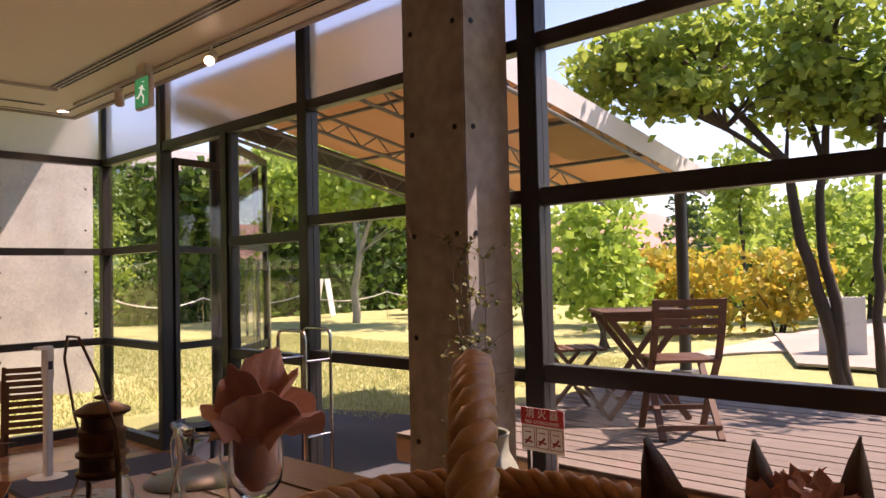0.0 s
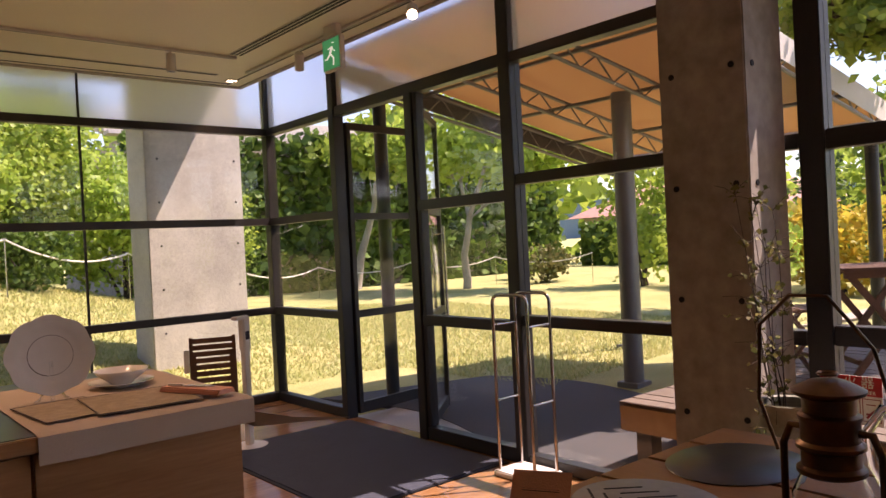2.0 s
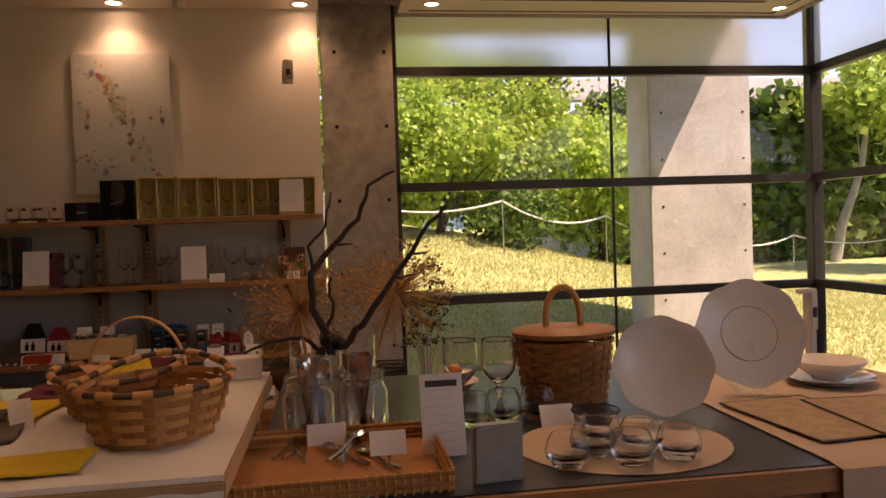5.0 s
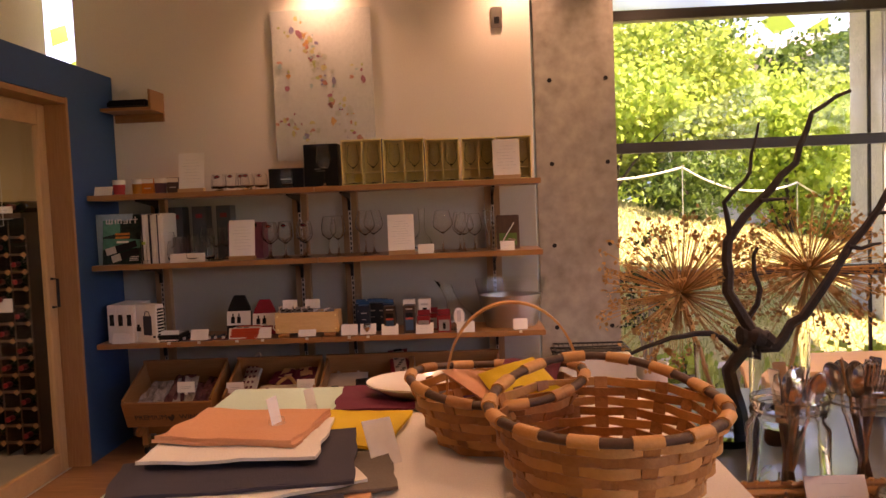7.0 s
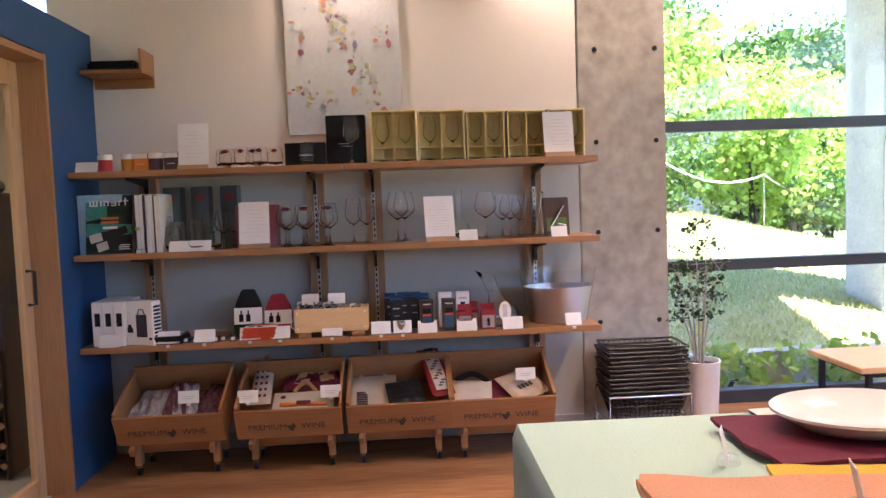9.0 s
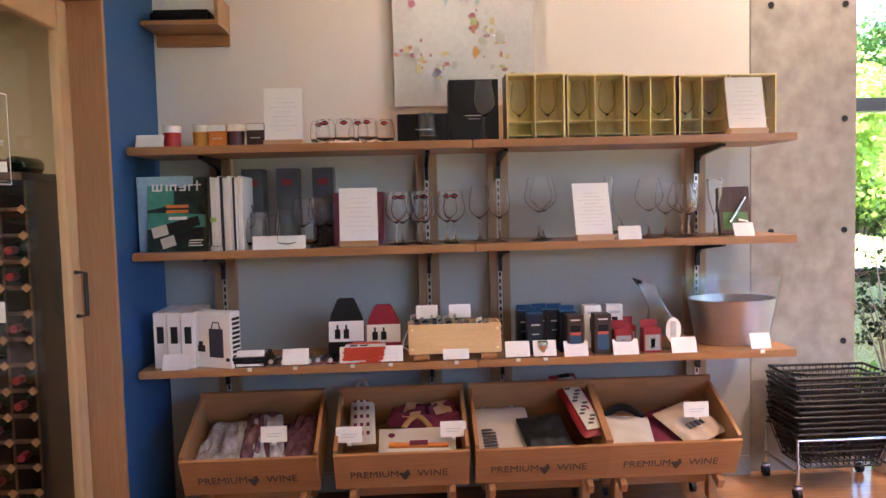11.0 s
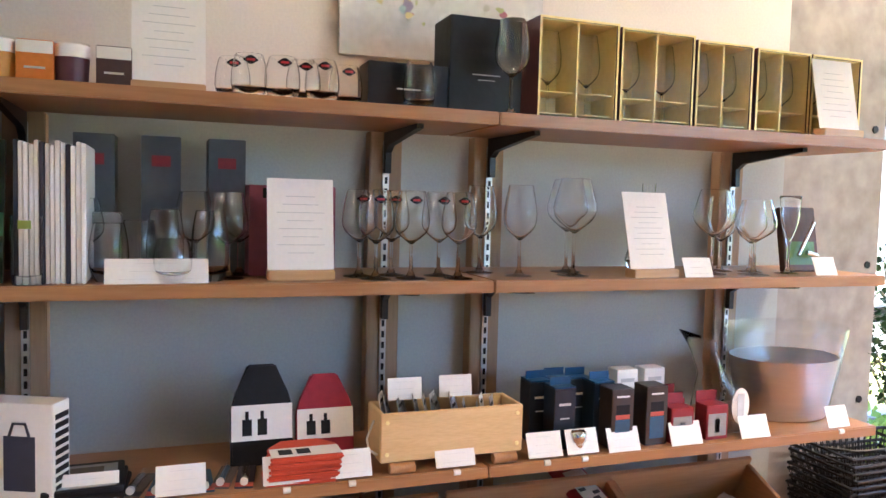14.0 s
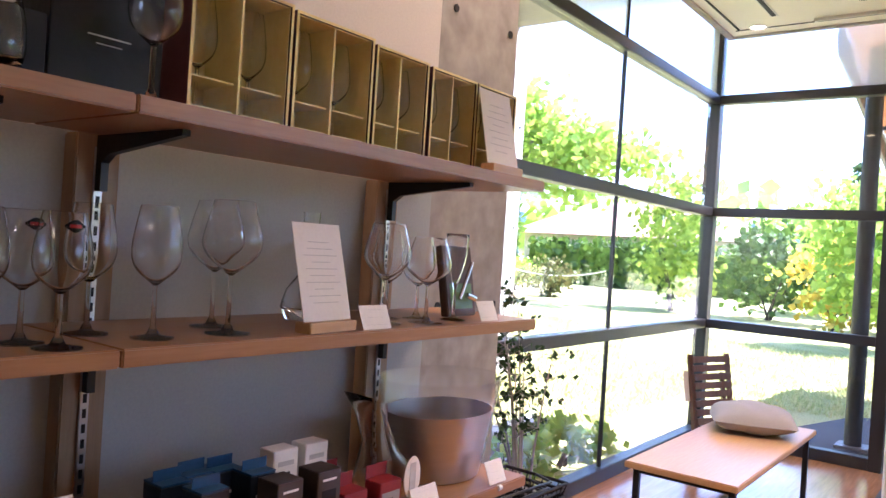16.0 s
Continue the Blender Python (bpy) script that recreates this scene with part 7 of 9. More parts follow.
def placemat(x, y, rz, w, l, z):
    t = thing("placemat", "patterned fabric placemat with a dark border", "placemat", (x, y, z), rz, group="patterned placemats")
    part("cloth", B(((-w / 2, -l / 2, 0), (w / 2, l / 2, 0.002))), mat("placemat_print", (0.46, 0.35, 0.22), 0.9, 0, (0.26, 0.19, 0.12), 28, 300, 1, 0.3) if "placemat_print" not in bpy.data.materials else bpy.data.materials["placemat_print"], t)
    part("border", B(((-w / 2 - 0.004, -l / 2 - 0.004, 0), (-w / 2, l / 2 + 0.004, 0.0028)), ((w / 2, -l / 2 - 0.004, 0), (w / 2 + 0.004, l / 2 + 0.004, 0.0028)), ((-w / 2, -l / 2 - 0.004, 0), (w / 2, -l / 2, 0.0028)), ((-w / 2, l / 2, 0), (w / 2, l / 2 + 0.004, 0.0028))), "taupe", t, "dark woven border")


placemat(-2.98, 0.575, 5, 0.31, 0.2, CZ + 0.008)
placemat(-2.93, 0.765, -4, 0.31, 0.28, CZ + 0.0115)
nk = thing("folded_napkin", "rust-red folded napkin with a wrapped knife on it", "napkin", (-2.875, 0.925, CZ + 0.015), -68)
for i in range(3):
    part("fold", B(((-0.035 + 0.003 * i, -0.125, 0.005 * i), (0.04 - 0.004 * i, 0.125, 0.005 * i + 0.0046)), bev=0.002), "salmon", nk)
wk = thing("wrapped_knife", "table knife in clear wrapping lying on a napkin", "knife", (-2.875, 0.925, CZ + 0.031), -60)
part("blade", B(((-0.008, -0.05, 0), (0.008, 0.06, 0.003)), bev=0.001), "steel", wk)
part("handle", B(((-0.006, -0.11, 0), (0.006, -0.05, 0.006)), bev=0.002), "white_plastic", wk)


def plate_bm(r, scal=0.0, rim=0.012, seg=72):
    prof = [(0, 0.0), (r * 0.55, 0.0), (r * 0.62, 0.004), (r * 0.7, 0.009), (r, rim + 0.006), (r, rim + 0.008), (r * 0.7, 0.013), (r * 0.62, 0.0085), (0, 0.004)]
    bm = lathe(bmesh.new(), prof, seg)
    if scal:
        for v in bm.verts:
            rr = math.hypot(v.co.x, v.co.y)
            if rr > r * 0.72:
                k = 1 + scal * (abs(math.cos(4 * math.atan2(v.co.y, v.co.x))) - 0.5) * (rr / r - 0.7) / 0.3
                v.co.x *= k
                v.co.y *= k
    return bm


def plate_on_stand(x, y, r, label, ring, z=CZ + 0.003, rz=0):
    t = thing("display_plate", label, "plate", (x, y, z + 0.012), rz, group="plates on stands")
    m = Matrix.Translation((0, 0, r * 0.98)) @ pose(0, 0, 0, 0, 74, 0)
    part("plate", turned(plate_bm(r, 0.06), m), "porcelain", t)
    if ring:
        bm = bmesh.new()
        tube(bm, [(r * 0.52 * math.cos(k * 6.283 / 40), r * 0.52 * math.sin(k * 6.283 / 40), 0.006) for k in range(40)], 0.0022, 5, closed=True)
        part("ring_line", turned(bm, m), "wicker_dark", t, "dark painted ring")
    s = thing("plate_stand", "clear acrylic plate stand", "plate stand", (x, y, z), rz, group="plate stands")
    bm = bmesh.new()
    tube(bm, [(0.09, 0.0, 0.003), (0.045, 0.0, 0.012), (0.028, 0.0, 0.05), (0.02, 0.0, r * 0.95)], 0.006, 8)
    for q in (-1, 1):
        tube(bm, [(0.07, q * 0.05, 0.003), (0.03, q * 0.035, 0.006), (-0.05, q * 0.03, 0.003)], 0.005, 8)
        tube(bm, [(-0.06, q * 0.03, 0.003), (-0.05, q * 0.02, r * 0.8)], 0.004, 8)
    part("frame", bm, "acrylic", s)


plate_on_stand(-3.25, 0.60, 0.127, "white scalloped dinner plate with a dark ring, upright on a stand", True, rz=-12)
plate_on_stand(-3.06, 0.295, 0.101, "white scalloped dessert plate upright on a stand", False, rz=-14)
bp = thing("dinner_plate", "white dinner plate under a bowl", "plate", (-3.27, 0.82, CZ + 0.005))
part("plate", plate_bm(0.105, 0.0), "porcelain", bp)
bw = thing("bowl", "wide white porcelain bowl on a plate", "bowl", (-3.27, 0.82, CZ + 0.0145))
part("bowl", lathe(bmesh.new(), [(0, 0), (0.035, 0), (0.04, 0.006), (0.075, 0.032), (0.088, 0.045), (0.088, 0.0475), (0.072, 0.037), (0.036, 0.009), (0, 0.006)], 48), "porcelain", bw)


# ---- wicker ----
def woven(t, prof_r, z0, z1, rings, stakes, sx=1.0, sy=1.0, flat=0.0, wide=None, mats=("wicker", "wicker_light"), cap=True):
    """A woven wall: flat bands weaving round upright stakes; prof_r(k) gives the radius up the wall."""
    h = (z1 - z0) / rings
    for i in range(rings):
        z = z0 + h * (i + 0.5)
        r = prof_r((i + 0.5) / rings)
        bm = bmesh.new()
        n = stakes * 4
        lo, hi, lo2, hi2 = [], [], [], []
        for k in range(n):
            a = 2 * math.pi * k / n
            w = 0.0032 * math.sin(a * stakes / 2 + math.pi * (i % 2))
            for lst, rr, zz in ((lo, r + w + 0.0014, z - h * 0.44), (hi, r + w + 0.0014, z + h * 0.44), (lo2, r + w - 0.0014, z - h * 0.44), (hi2, r + w - 0.0014, z + h * 0.44)):
                lst.append(bm.verts.new((rr * sx * math.cos(a), rr * sy * math.sin(a), zz)))
        for k in range(n):
            j = (k + 1) % n
            for a_, b_ in ((lo, hi), (hi, hi2), (hi2, lo2), (lo2, lo)):
                f = bm.faces.new((a_[k], a_[j], b_[j], b_[k]))
                f.smooth = True
        part("weaver", bm, mats[i % len(mats)], t)
    for k in range(stakes):
        bm = bmesh.new()
        a = 2 * math.pi * (k + 0.5) / stakes
        pts = [Vector((prof_r(q / 6) * sx * math.cos(a), prof_r(q / 6) * sy * math.sin(a), z0 + (z1 - z0) * q / 6)) for q in range(7)]
        tang = Vector((-math.sin(a), math.cos(a), 0))
        ww = (wide or 0.006) / 2
        nrm = Vector((math.cos(a), math.sin(a), 0)) * 0.0012
        va = [bm.verts.new(p - tang * ww + nrm) for p in pts]
        vb = [bm.verts.new(p + tang * ww + nrm) for p in pts]
        vc = [bm.verts.new(p - tang * ww - nrm) for p in pts]
        vd = [bm.verts.new(p + tang * ww - nrm) for p in pts]
        for q in range(6):
            bm.faces.new((va[q], vb[q], vb[q + 1], va[q + 1]))
            bm.faces.new((vc[q], vd[q], vd[q + 1], vc[q + 1]))
            bm.faces.new((va[q], vc[q], vc[q + 1], va[q + 1]))
            bm.faces.new((vb[q], vd[q], vd[q + 1], vb[q + 1]))
        part("stake", bm, mats[0], t)
    r = prof_r(0)
    bm = lathe(bmesh.new(), [(0, z0 - 0.002), (r, z0 - 0.002), (r, z0 + 0.002), (0, z0 + 0.002)], 32)
    bmesh.ops.scale(bm, vec=(sx, sy, 1), verts=bm.verts)
    part("bottom", bm, mats[0], t)


def wrapped_rim(t, pts, r, m1, m2, step=4, dark="wicker_dark"):
    """A rim rod lashed with flat bands of two shades."""
    part("rim", tube(bmesh.new(), pts, r, 8, closed=True), dark, t)
    n = len(pts)
    for i in range(0, n, step):
        seg = [pts[(i + k) % n] for k in range(step - 1)]
        part("lashing", tube(bmesh.new(), seg, r * 1.35, 8), (m1, m2, m1)[(i // step) % 3], t)


TZ = 1.028
shift(0, 0, TZ + 0.004)
# big split-wood basket
bk = thing("split_basket", "oval split-wood basket with a lashed rim", "basket", (-3.075, -0.785, 0.0), 0)
bk.matrix_basis = bk.matrix_basis @ Matrix.Diagonal((0.92, 1.04, 0.82, 1))
woven(bk, lambda k: 0.088 + 0.036 * k ** 0.7, 0.004, 0.12, 8, 20, 1.26, 1.0, wide=0.016)
rp = [Vector((0.158 * math.cos(a), 0.126 * math.sin(a), 0.124 + 0.03 * max(0, -math.cos(a)) ** 2)) for a in [2 * math.pi * k / 56 for k in range(56)]]
wrapped_rim(bk, rp, 0.0065, "wicker_light", "wicker_light")

# small basket with a hoop handle
hb = thing("handle_basket", "small split-wood basket with a tall hoop handle", "basket", (-3.265, -0.90, 0.0), 0)
hb.matrix_basis = hb.matrix_basis @ Matrix.Diagonal((1.3, 1.12, 1.0, 1))
woven(hb, lambda k: 0.062 + 0.038 * k ** 0.7, 0.004, 0.08, 6, 16, 0.9, 1.06, wide=0.013)
rp = [Vector((0.094 * math.cos(a), 0.108 * math.sin(a), 0.083 + 0.014 * math.sin(a) ** 2)) for a in [2 * math.pi * k / 44 for k in range(44)]]
wrapped_rim(hb, rp, 0.0055, "wicker_light", "wicker")
bm = bmesh.new()
rows = []
for k in range(25):
    a = math.pi * k / 24
    c = Vector((-0.04, 0.022 - 0.088 * math.cos(a), 0.055 + 0.135 * math.sin(a) ** 0.85))
    rows.append([bm.verts.new(c + Vector((s * 0.0075, 0, 0))) for s in (-1, 1)])
for a, b in zip(rows, rows[1:]):
    bm.faces.new((a[0], a[1], b[1], b[0])).smooth = True
part("hoop_handle", thicken(bm, 0.003), "wicker_light", hb, "flat bent-wood hoop handle")
for i, (x, y, c, rz) in enumerate(((-0.02, -0.03, "peach", 40), (-0.045, 0.035, "maroon", -15), (0.015, 0.02, "yellow", 20))):
    t = thing("wrapped_napkin", "folded napkin in shiny clear wrapping inside the basket", "wrapped napkin", (-3.25 + x, -0.89 + y, 0.072 + 0.006 * i), group="wrapped napkins")
    t.matrix_basis = t.matrix_basis @ pose(0, 0, 0, 12 * (i - 1), 16, rz)
    part("napkin", soft(0.085, 0.1, 0.014, 40 + i, 0.3), c, t)
    part("wrapping", soft(0.098, 0.116, 0.019, 50 + i, 0.7), "film", t, "crinkled clear wrapping")
t = thing("price_tag", "white paper tag leaning on the basket", "tag", (-3.17, -1.045, 0.001), 30)
part("card", box(bmesh.new(), (-0.001, -0.02, 0), (0.001, 0.02, 0.065), 0, pose(0, 0, 0, 0, -35, 0)), "paper", t)

# ---- cloth table ----
shift()
tb = thing("display_table", "wooden display table under cloths", "table", (0, 0, 0))
part("tabletop", B(((-3.62, -1.385, TZ - 0.03), (-2.80, -0.63, TZ)), bev=0.003), "oak_pale", tb)
for x in (-3.56, -2.88):
    for y in (-1.325, -0.69):
        part("leg", B(((x - 0.03, y - 0.03, 0.0), (x + 0.03, y + 0.03, TZ - 0.031)), bev=0.003), "oak_pale_z", tb)
part("apron", B(((-3.53, -1.345, TZ - 0.1), (-2.91, -1.325, TZ - 0.031))), "oak_pale", tb)
part("apron", B(((-2.88 + 0.031, -1.29, TZ - 0.1), (-2.84, -0.72, TZ - 0.031))), "oak_pale", tb)
solid("table_cloth", draped(-3.62, -2.802, -1.387, -1.06, TZ + 0.003, 0.12, 0.0, 0.16), "mint", "pale mint linen cloth on the display table", "tablecloth")
solid("table_cloth", draped(-3.62, -2.802, -1.095, -0.633, TZ + 0.007, 0.1), "white_cloth", "off-white linen cloth on the display table", "tablecloth")


def napkin(x, y, z, rz, w, l, folds, material, label, group="folded napkins"):
    t = thing("folded_napkin", label, "napkin", (x, y, z), rz, group=group)
    rg = random.Random(int(x * -1000) + folds)
    for i in range(folds):
        def f(u, v, i=i):
            a, b = u - 0.5, v - 0.5
            wave = 0.0042 * noise.noise((a * 3.2, b * 3.2, 1.7)) + 0.0009 * noise.noise((a * 9 + i, b * 9, x * 7))
            edge = 0.006 * noise.noise((a * 4 + i * 3, b * 4, x * 5))
            return Vector((a * w * (1 - 0.012 * i) + edge, b * l * (1 - 0.012 * i) - edge, i * 0.0046 + wave + 0.0036 + 0.0014 * math.exp(-abs(abs(a) - 0.5) * 20)))
        part("fold", thicken(sheet(bmesh.new(), f, 10, 10), 0.0042), material, t)
    return t


z = TZ + 0.0085
napkin(-3.10, -1.235, z, 14, 0.21, 0.27, 1, "navy", "dark navy folded napkin at the bottom of the pile")
napkin(-3.12, -1.20, z + 0.006, 26, 0.19, 0.22, 1, "white_cloth", "cream folded napkin in the pile")
napkin(-3.145, -1.215, z + 0.011, 8, 0.20, 0.26, 2, "navy", "dark navy folded napkin in the pile")
napkin(-3.195, -1.24, z + 0.022, 2, 0.16, 0.22, 1, "white_cloth", "cream folded napkin in the pile")
napkin(-3.235, -1.247, z + 0.027, -10, 0.14, 0.195, 3, "peach", "peach folded napkin on top of the pile")
napkin(-3.12, -1.10, z + 0.001, 12, 0.13, 0.13, 1, "taupe", "dark taupe napkin lying flat")
napkin(-3.31, -1.115, z, -8, 0.175, 0.15, 1, "yellow", "bright yellow folded linen napkin")
napkin(-3.49, -1.02, z, 3, 0.155, 0.29, 1, "maroon", "maroon folded napkin under a plate")
napkin(-3.0, -1.15, z, 5, 0.12, 0.2, 1, "peach", "pale peach napkin lying flat")
napkin(-2.90, -1.03, z, 4, 0.11, 0.36, 1, "yellow", "yellow napkin at the table edge")
op = thing("oval_plate", "white oval porcelain serving plate with a dark underside", "plate", (-3.505, -1.02, z + 0.0095))
part("plate", oval([(0, 0), (0.066, 0.0), (0.075, 0.006), (0.098, 0.018), (0.098, 0.021), (0.075, 0.010), (0, 0.006)], 0.8, 1.0, 56), "porcelain", op)
for x, y, rz in ((-3.22, -1.20, 70), (-3.44, -1.20, 60)):
    t = thing("price_tag", "small clear-clipped paper tag standing on napkins", "tag", (x, y, z + (0.043 if x > -3.3 else 0)), rz)
    part("card", box(bmesh.new(), (-0.0005, -0.011, 0), (0.0005, 0.011, 0.036), 0, pose(0, 0, 0, 0, -12, 0)), "paper", t)
    part("clip", lathe(bmesh.new(), [(0, 0), (0.012, 0.0), (0.01, 0.008), (0, 0.01)], 12), "acrylic", t)
wbx = thing("white_box", "plain white carton on the table", "box", (-3.56, -0.715, TZ + 0.009))
part("carton", B(((-0.03, -0.065, 0), (0.03, 0.065, 0.05)), bev=0.0015), "paper", wbx)

# ---- counter goods ----
shift(-0.11, -0.09, 0.005)
wy = thing("wicker_hamper", "square lidded wicker basket with a hoop handle", "basket", (-3.29, 0.155, CZ))
wy.matrix_basis = wy.matrix_basis @ Matrix.Diagonal((1.22, 1.22, 1.2, 1))
woven(wy, lambda k: 0.078 + 0.016 * k, 0.004, 0.125, 13, 22, 0.85, 1.0, wide=0.004, mats=("wicker", "wicker"))
part("lid", oval([(0, 0.128), (0.09, 0.128), (0.098, 0.132), (0.098, 0.14), (0.09, 0.145), (0, 0.15)], 0.87, 1.02), "wicker", wy, "flat woven lid")
part("hoop_handle", tube(bmesh.new(), [(0.0, -0.035 * math.cos(math.pi * k / 12), 0.14 + 0.085 * math.sin(math.pi * k / 12) ** 0.7) for k in range(13)], 0.0065, 8), "wicker_light", wy, "bent hoop handle")

ov = solid("oval_mat", oval([(0, 0), (0.19, 0.0), (0.2, 0.002), (0.19, 0.004), (0, 0.004)], 0.9, 1.0, 56), "linen", "oval woven straw placemat on the counter", "placemat", at=(-2.92, 0.15, CZ))
for x, y in ((-2.81, 0.01), (-2.86, 0.07), (-2.80, 0.12), (-2.87, 0.165), (-2.81, 0.21), (-2.93, 0.11)):
    glass_at("tumbler", 0.055, x, y, CZ + 0.004, "small clear glass dessert cup on the oval mat", False, "small glass cups")
t = thing("glass_tray", "small round glass dish with a dark rim", "dish", (-3.05, 0.145, CZ + 0.004))
part("dish", lathe(bmesh.new(), [(0, 0), (0.03, 0), (0.05, 0.03), (0.0485, 0.03), (0.028, 0.004), (0, 0.004)], 32), "crystal", t)
part("rim", lathe(bmesh.new(), [(0.0485, 0.03), (0.051, 0.031), (0.0485, 0.033), (0.047, 0.031)], 32, close=True), "black", t)
for x, y in ((-3.18, -0.112), (-3.165, -0.03)):
    glass_at("goblet", 0.175, x, y, CZ, "heavy clear glass goblet on the counter", False, "counter goblets", "goblet")
for x, y in ((-3.13, -0.03), (-3.15, 0.05), (-3.12, -0.10)):
    glass_at("tumbler", 0.07, x, y, CZ, "low clear tumbler on the counter", False, "counter tumblers")
bo = thing("fruit_bowl", "shallow white bowl on the counter", "bowl", (-3.46, -0.09, CZ))
part("bowl", lathe(bmesh.new(), [(0, 0), (0.03, 0), (0.07, 0.03), (0.0685, 0.031), (0.028, 0.004), (0, 0.004)], 32), "porcelain", bo)
orange_m = mat("orange_peel", (0.72, 0.27, 0.02), 0.45, 0, (0.62, 0.21, 0.015), 8, 160, 1, 0.4)
og = thing("orange", "small orange in a white bowl", "fruit", (-3.46, -0.09, CZ + 0.006))
part("fruit", lathe(bmesh.new(), [(0, 0.0)] + [(0.03 * math.sin(k * math.pi / 12), 0.03 - 0.03 * math.cos(k * math.pi / 12)) for k in range(1, 12)] + [(0, 0.06)], 24), orange_m, og)

sg = thing("slate_sign", "small dark slate label block on the counter", "label", (-2.78, -0.12, CZ), 6)
part("block", B(((-0.01, -0.042, 0), (0.012, 0.042, 0.095)), bev=0.003), "grey_plastic", sg)
flat_card("price_sheet", "tall white price sheet with a dark heading bar", "price sheet", -2.93, -0.185, CZ, 0.08, 0.15, 14, "", None, 7)
bm = box(bmesh.new(), (0.0008, -0.03, 0.126), (0.0012, 0.03, 0.138), 0, Matrix.Translation((-2.93, -0.185, CZ)) @ pose(0, 0, 0, 0, -14, 0))
solid("heading_bar", bm, "ink", "dark heading bar on the price sheet", "print")
flat_card("price_card", "white price card on the counter", "price card", -3.06, 0.07, CZ, 0.07, 0.05, 30, "counter price cards", None, 3)
flat_card("price_card", "white price card on the counter", "price card", -3.03, -0.40, CZ, 0.075, 0.05, 25, "counter price cards", None, 3)
flat_card("price_card", "white price card lying in the cutlery tray", "price card", -2.90, -0.29, CZ + 0.02, 0.065, 0.045, 35, "counter price cards", None, 3)

# cutlery tray
ty = thing("wicker_tray", "shallow rectangular wicker tray with a leather handle", "tray", (-2.90, -0.385, CZ), 0)
ty.matrix_basis = ty.matrix_basis @ Matrix.Diagonal((1.2, 1.05, 1.1, 1))
part("bottom", B(((-0.125, -0.17, 0.001), (0.125, 0.17, 0.006))), "wicker", ty)
for i in range(4):
    zz = 0.008 + 0.007 * i
    e = 0.0025 * (i % 2)
    part("weaver", tube(bmesh.new(), [(-0.13 - e, -0.175 - e, zz), (0.13 + e, -0.175 - e, zz), (0.13 + e, 0.175 + e, zz), (-0.13 - e, 0.175 + e, zz)], 0.0042, 7, closed=True), "wicker" if i % 2 else "wicker_light", ty)
bm = bmesh.new()
for k in range(26):
    yy = -0.17 + k * 0.0136
    for s in (-1, 1):
        rod(bm, (s * 0.131, yy, 0.002), (s * 0.133, yy, 0.034), 0.0032, seg=6)
for k in range(19):
    xx = -0.125 + k * 0.0139
    for s in (-1, 1):
        rod(bm, (xx, s * 0.176, 0.002), (xx, s * 0.178, 0.034), 0.0032, seg=6)
tagged(part("stake", bm, "wicker_light", ty), kind="stuff")
part("handle", tube(bmesh.new(), [(-0.03, -0.178, 0.03), (-0.03, -0.2, 0.045), (0.03, -0.2, 0.045), (0.03, -0.178, 0.03)], 0.006, 8), "salmon", ty, "brown leather handle")


def spoon_bm(l=0.17, fork=False):
    bm = bmesh.new()
    tube(bm, [(0, 0, 0), (0, 0.004, l * 0.3), (0, 0.002, l * 0.6), (0, 0, l * 0.74)], 0.004, 6, 0.0022)
    if fork:
        box(bm, (-0.009, -0.001, l * 0.72), (0.009, 0.001, l * 0.8), 0.0008)
        for q in (-0.0075, -0.0025, 0.0025, 0.0075):
            box(bm, (q - 0.0013, -0.001, l * 0.8), (q + 0.0013, 0.001, l), 0.0004)
    else:
        s = bmesh.new()
        lathe(s, [(0, -0.004), (0.7, -0.0025), (1.0, 0.0), (0.95, 0.0005), (0.65, -0.0015), (0, -0.003)], 18)
        for v in s.verts:
            v.co = Vector((v.co.x * 0.014, v.co.z * 1.6, l * 0.86 + v.co.y * l * 0.15))
        me = bpy.data.meshes.new("tmp")
        s.to_mesh(me)
        s.free()
        bm.from_mesh(me)
        bpy.data.meshes.remove(me)
    return bm


def cutlery(x, y, z, m, fork, mt="steel", wood_handle=False):
    t = thing("fork" if fork else "spoon", "polished steel table fork among loose cutlery" if fork else "polished steel table spoon among loose cutlery", "fork" if fork else "spoon", (x, y, z), group="loose cutlery")
    t.matrix_basis = Matrix.Translation(Vector((x, y, z)) + OFF) @ m
    part("metal", spoon_bm(0.16, fork), mt, t)


rg = random.Random(8)
for i in range(11):
    cutlery(-2.96 + 0.012 * i, -0.50 + 0.024 * i + rg.gauss(0, 0.01), CZ + 0.012 + 0.002 * (i % 3), pose(0, 0, 0, -90 + rg.gauss(0, 3), 0, rg.uniform(60, 120)), i % 3 == 0)

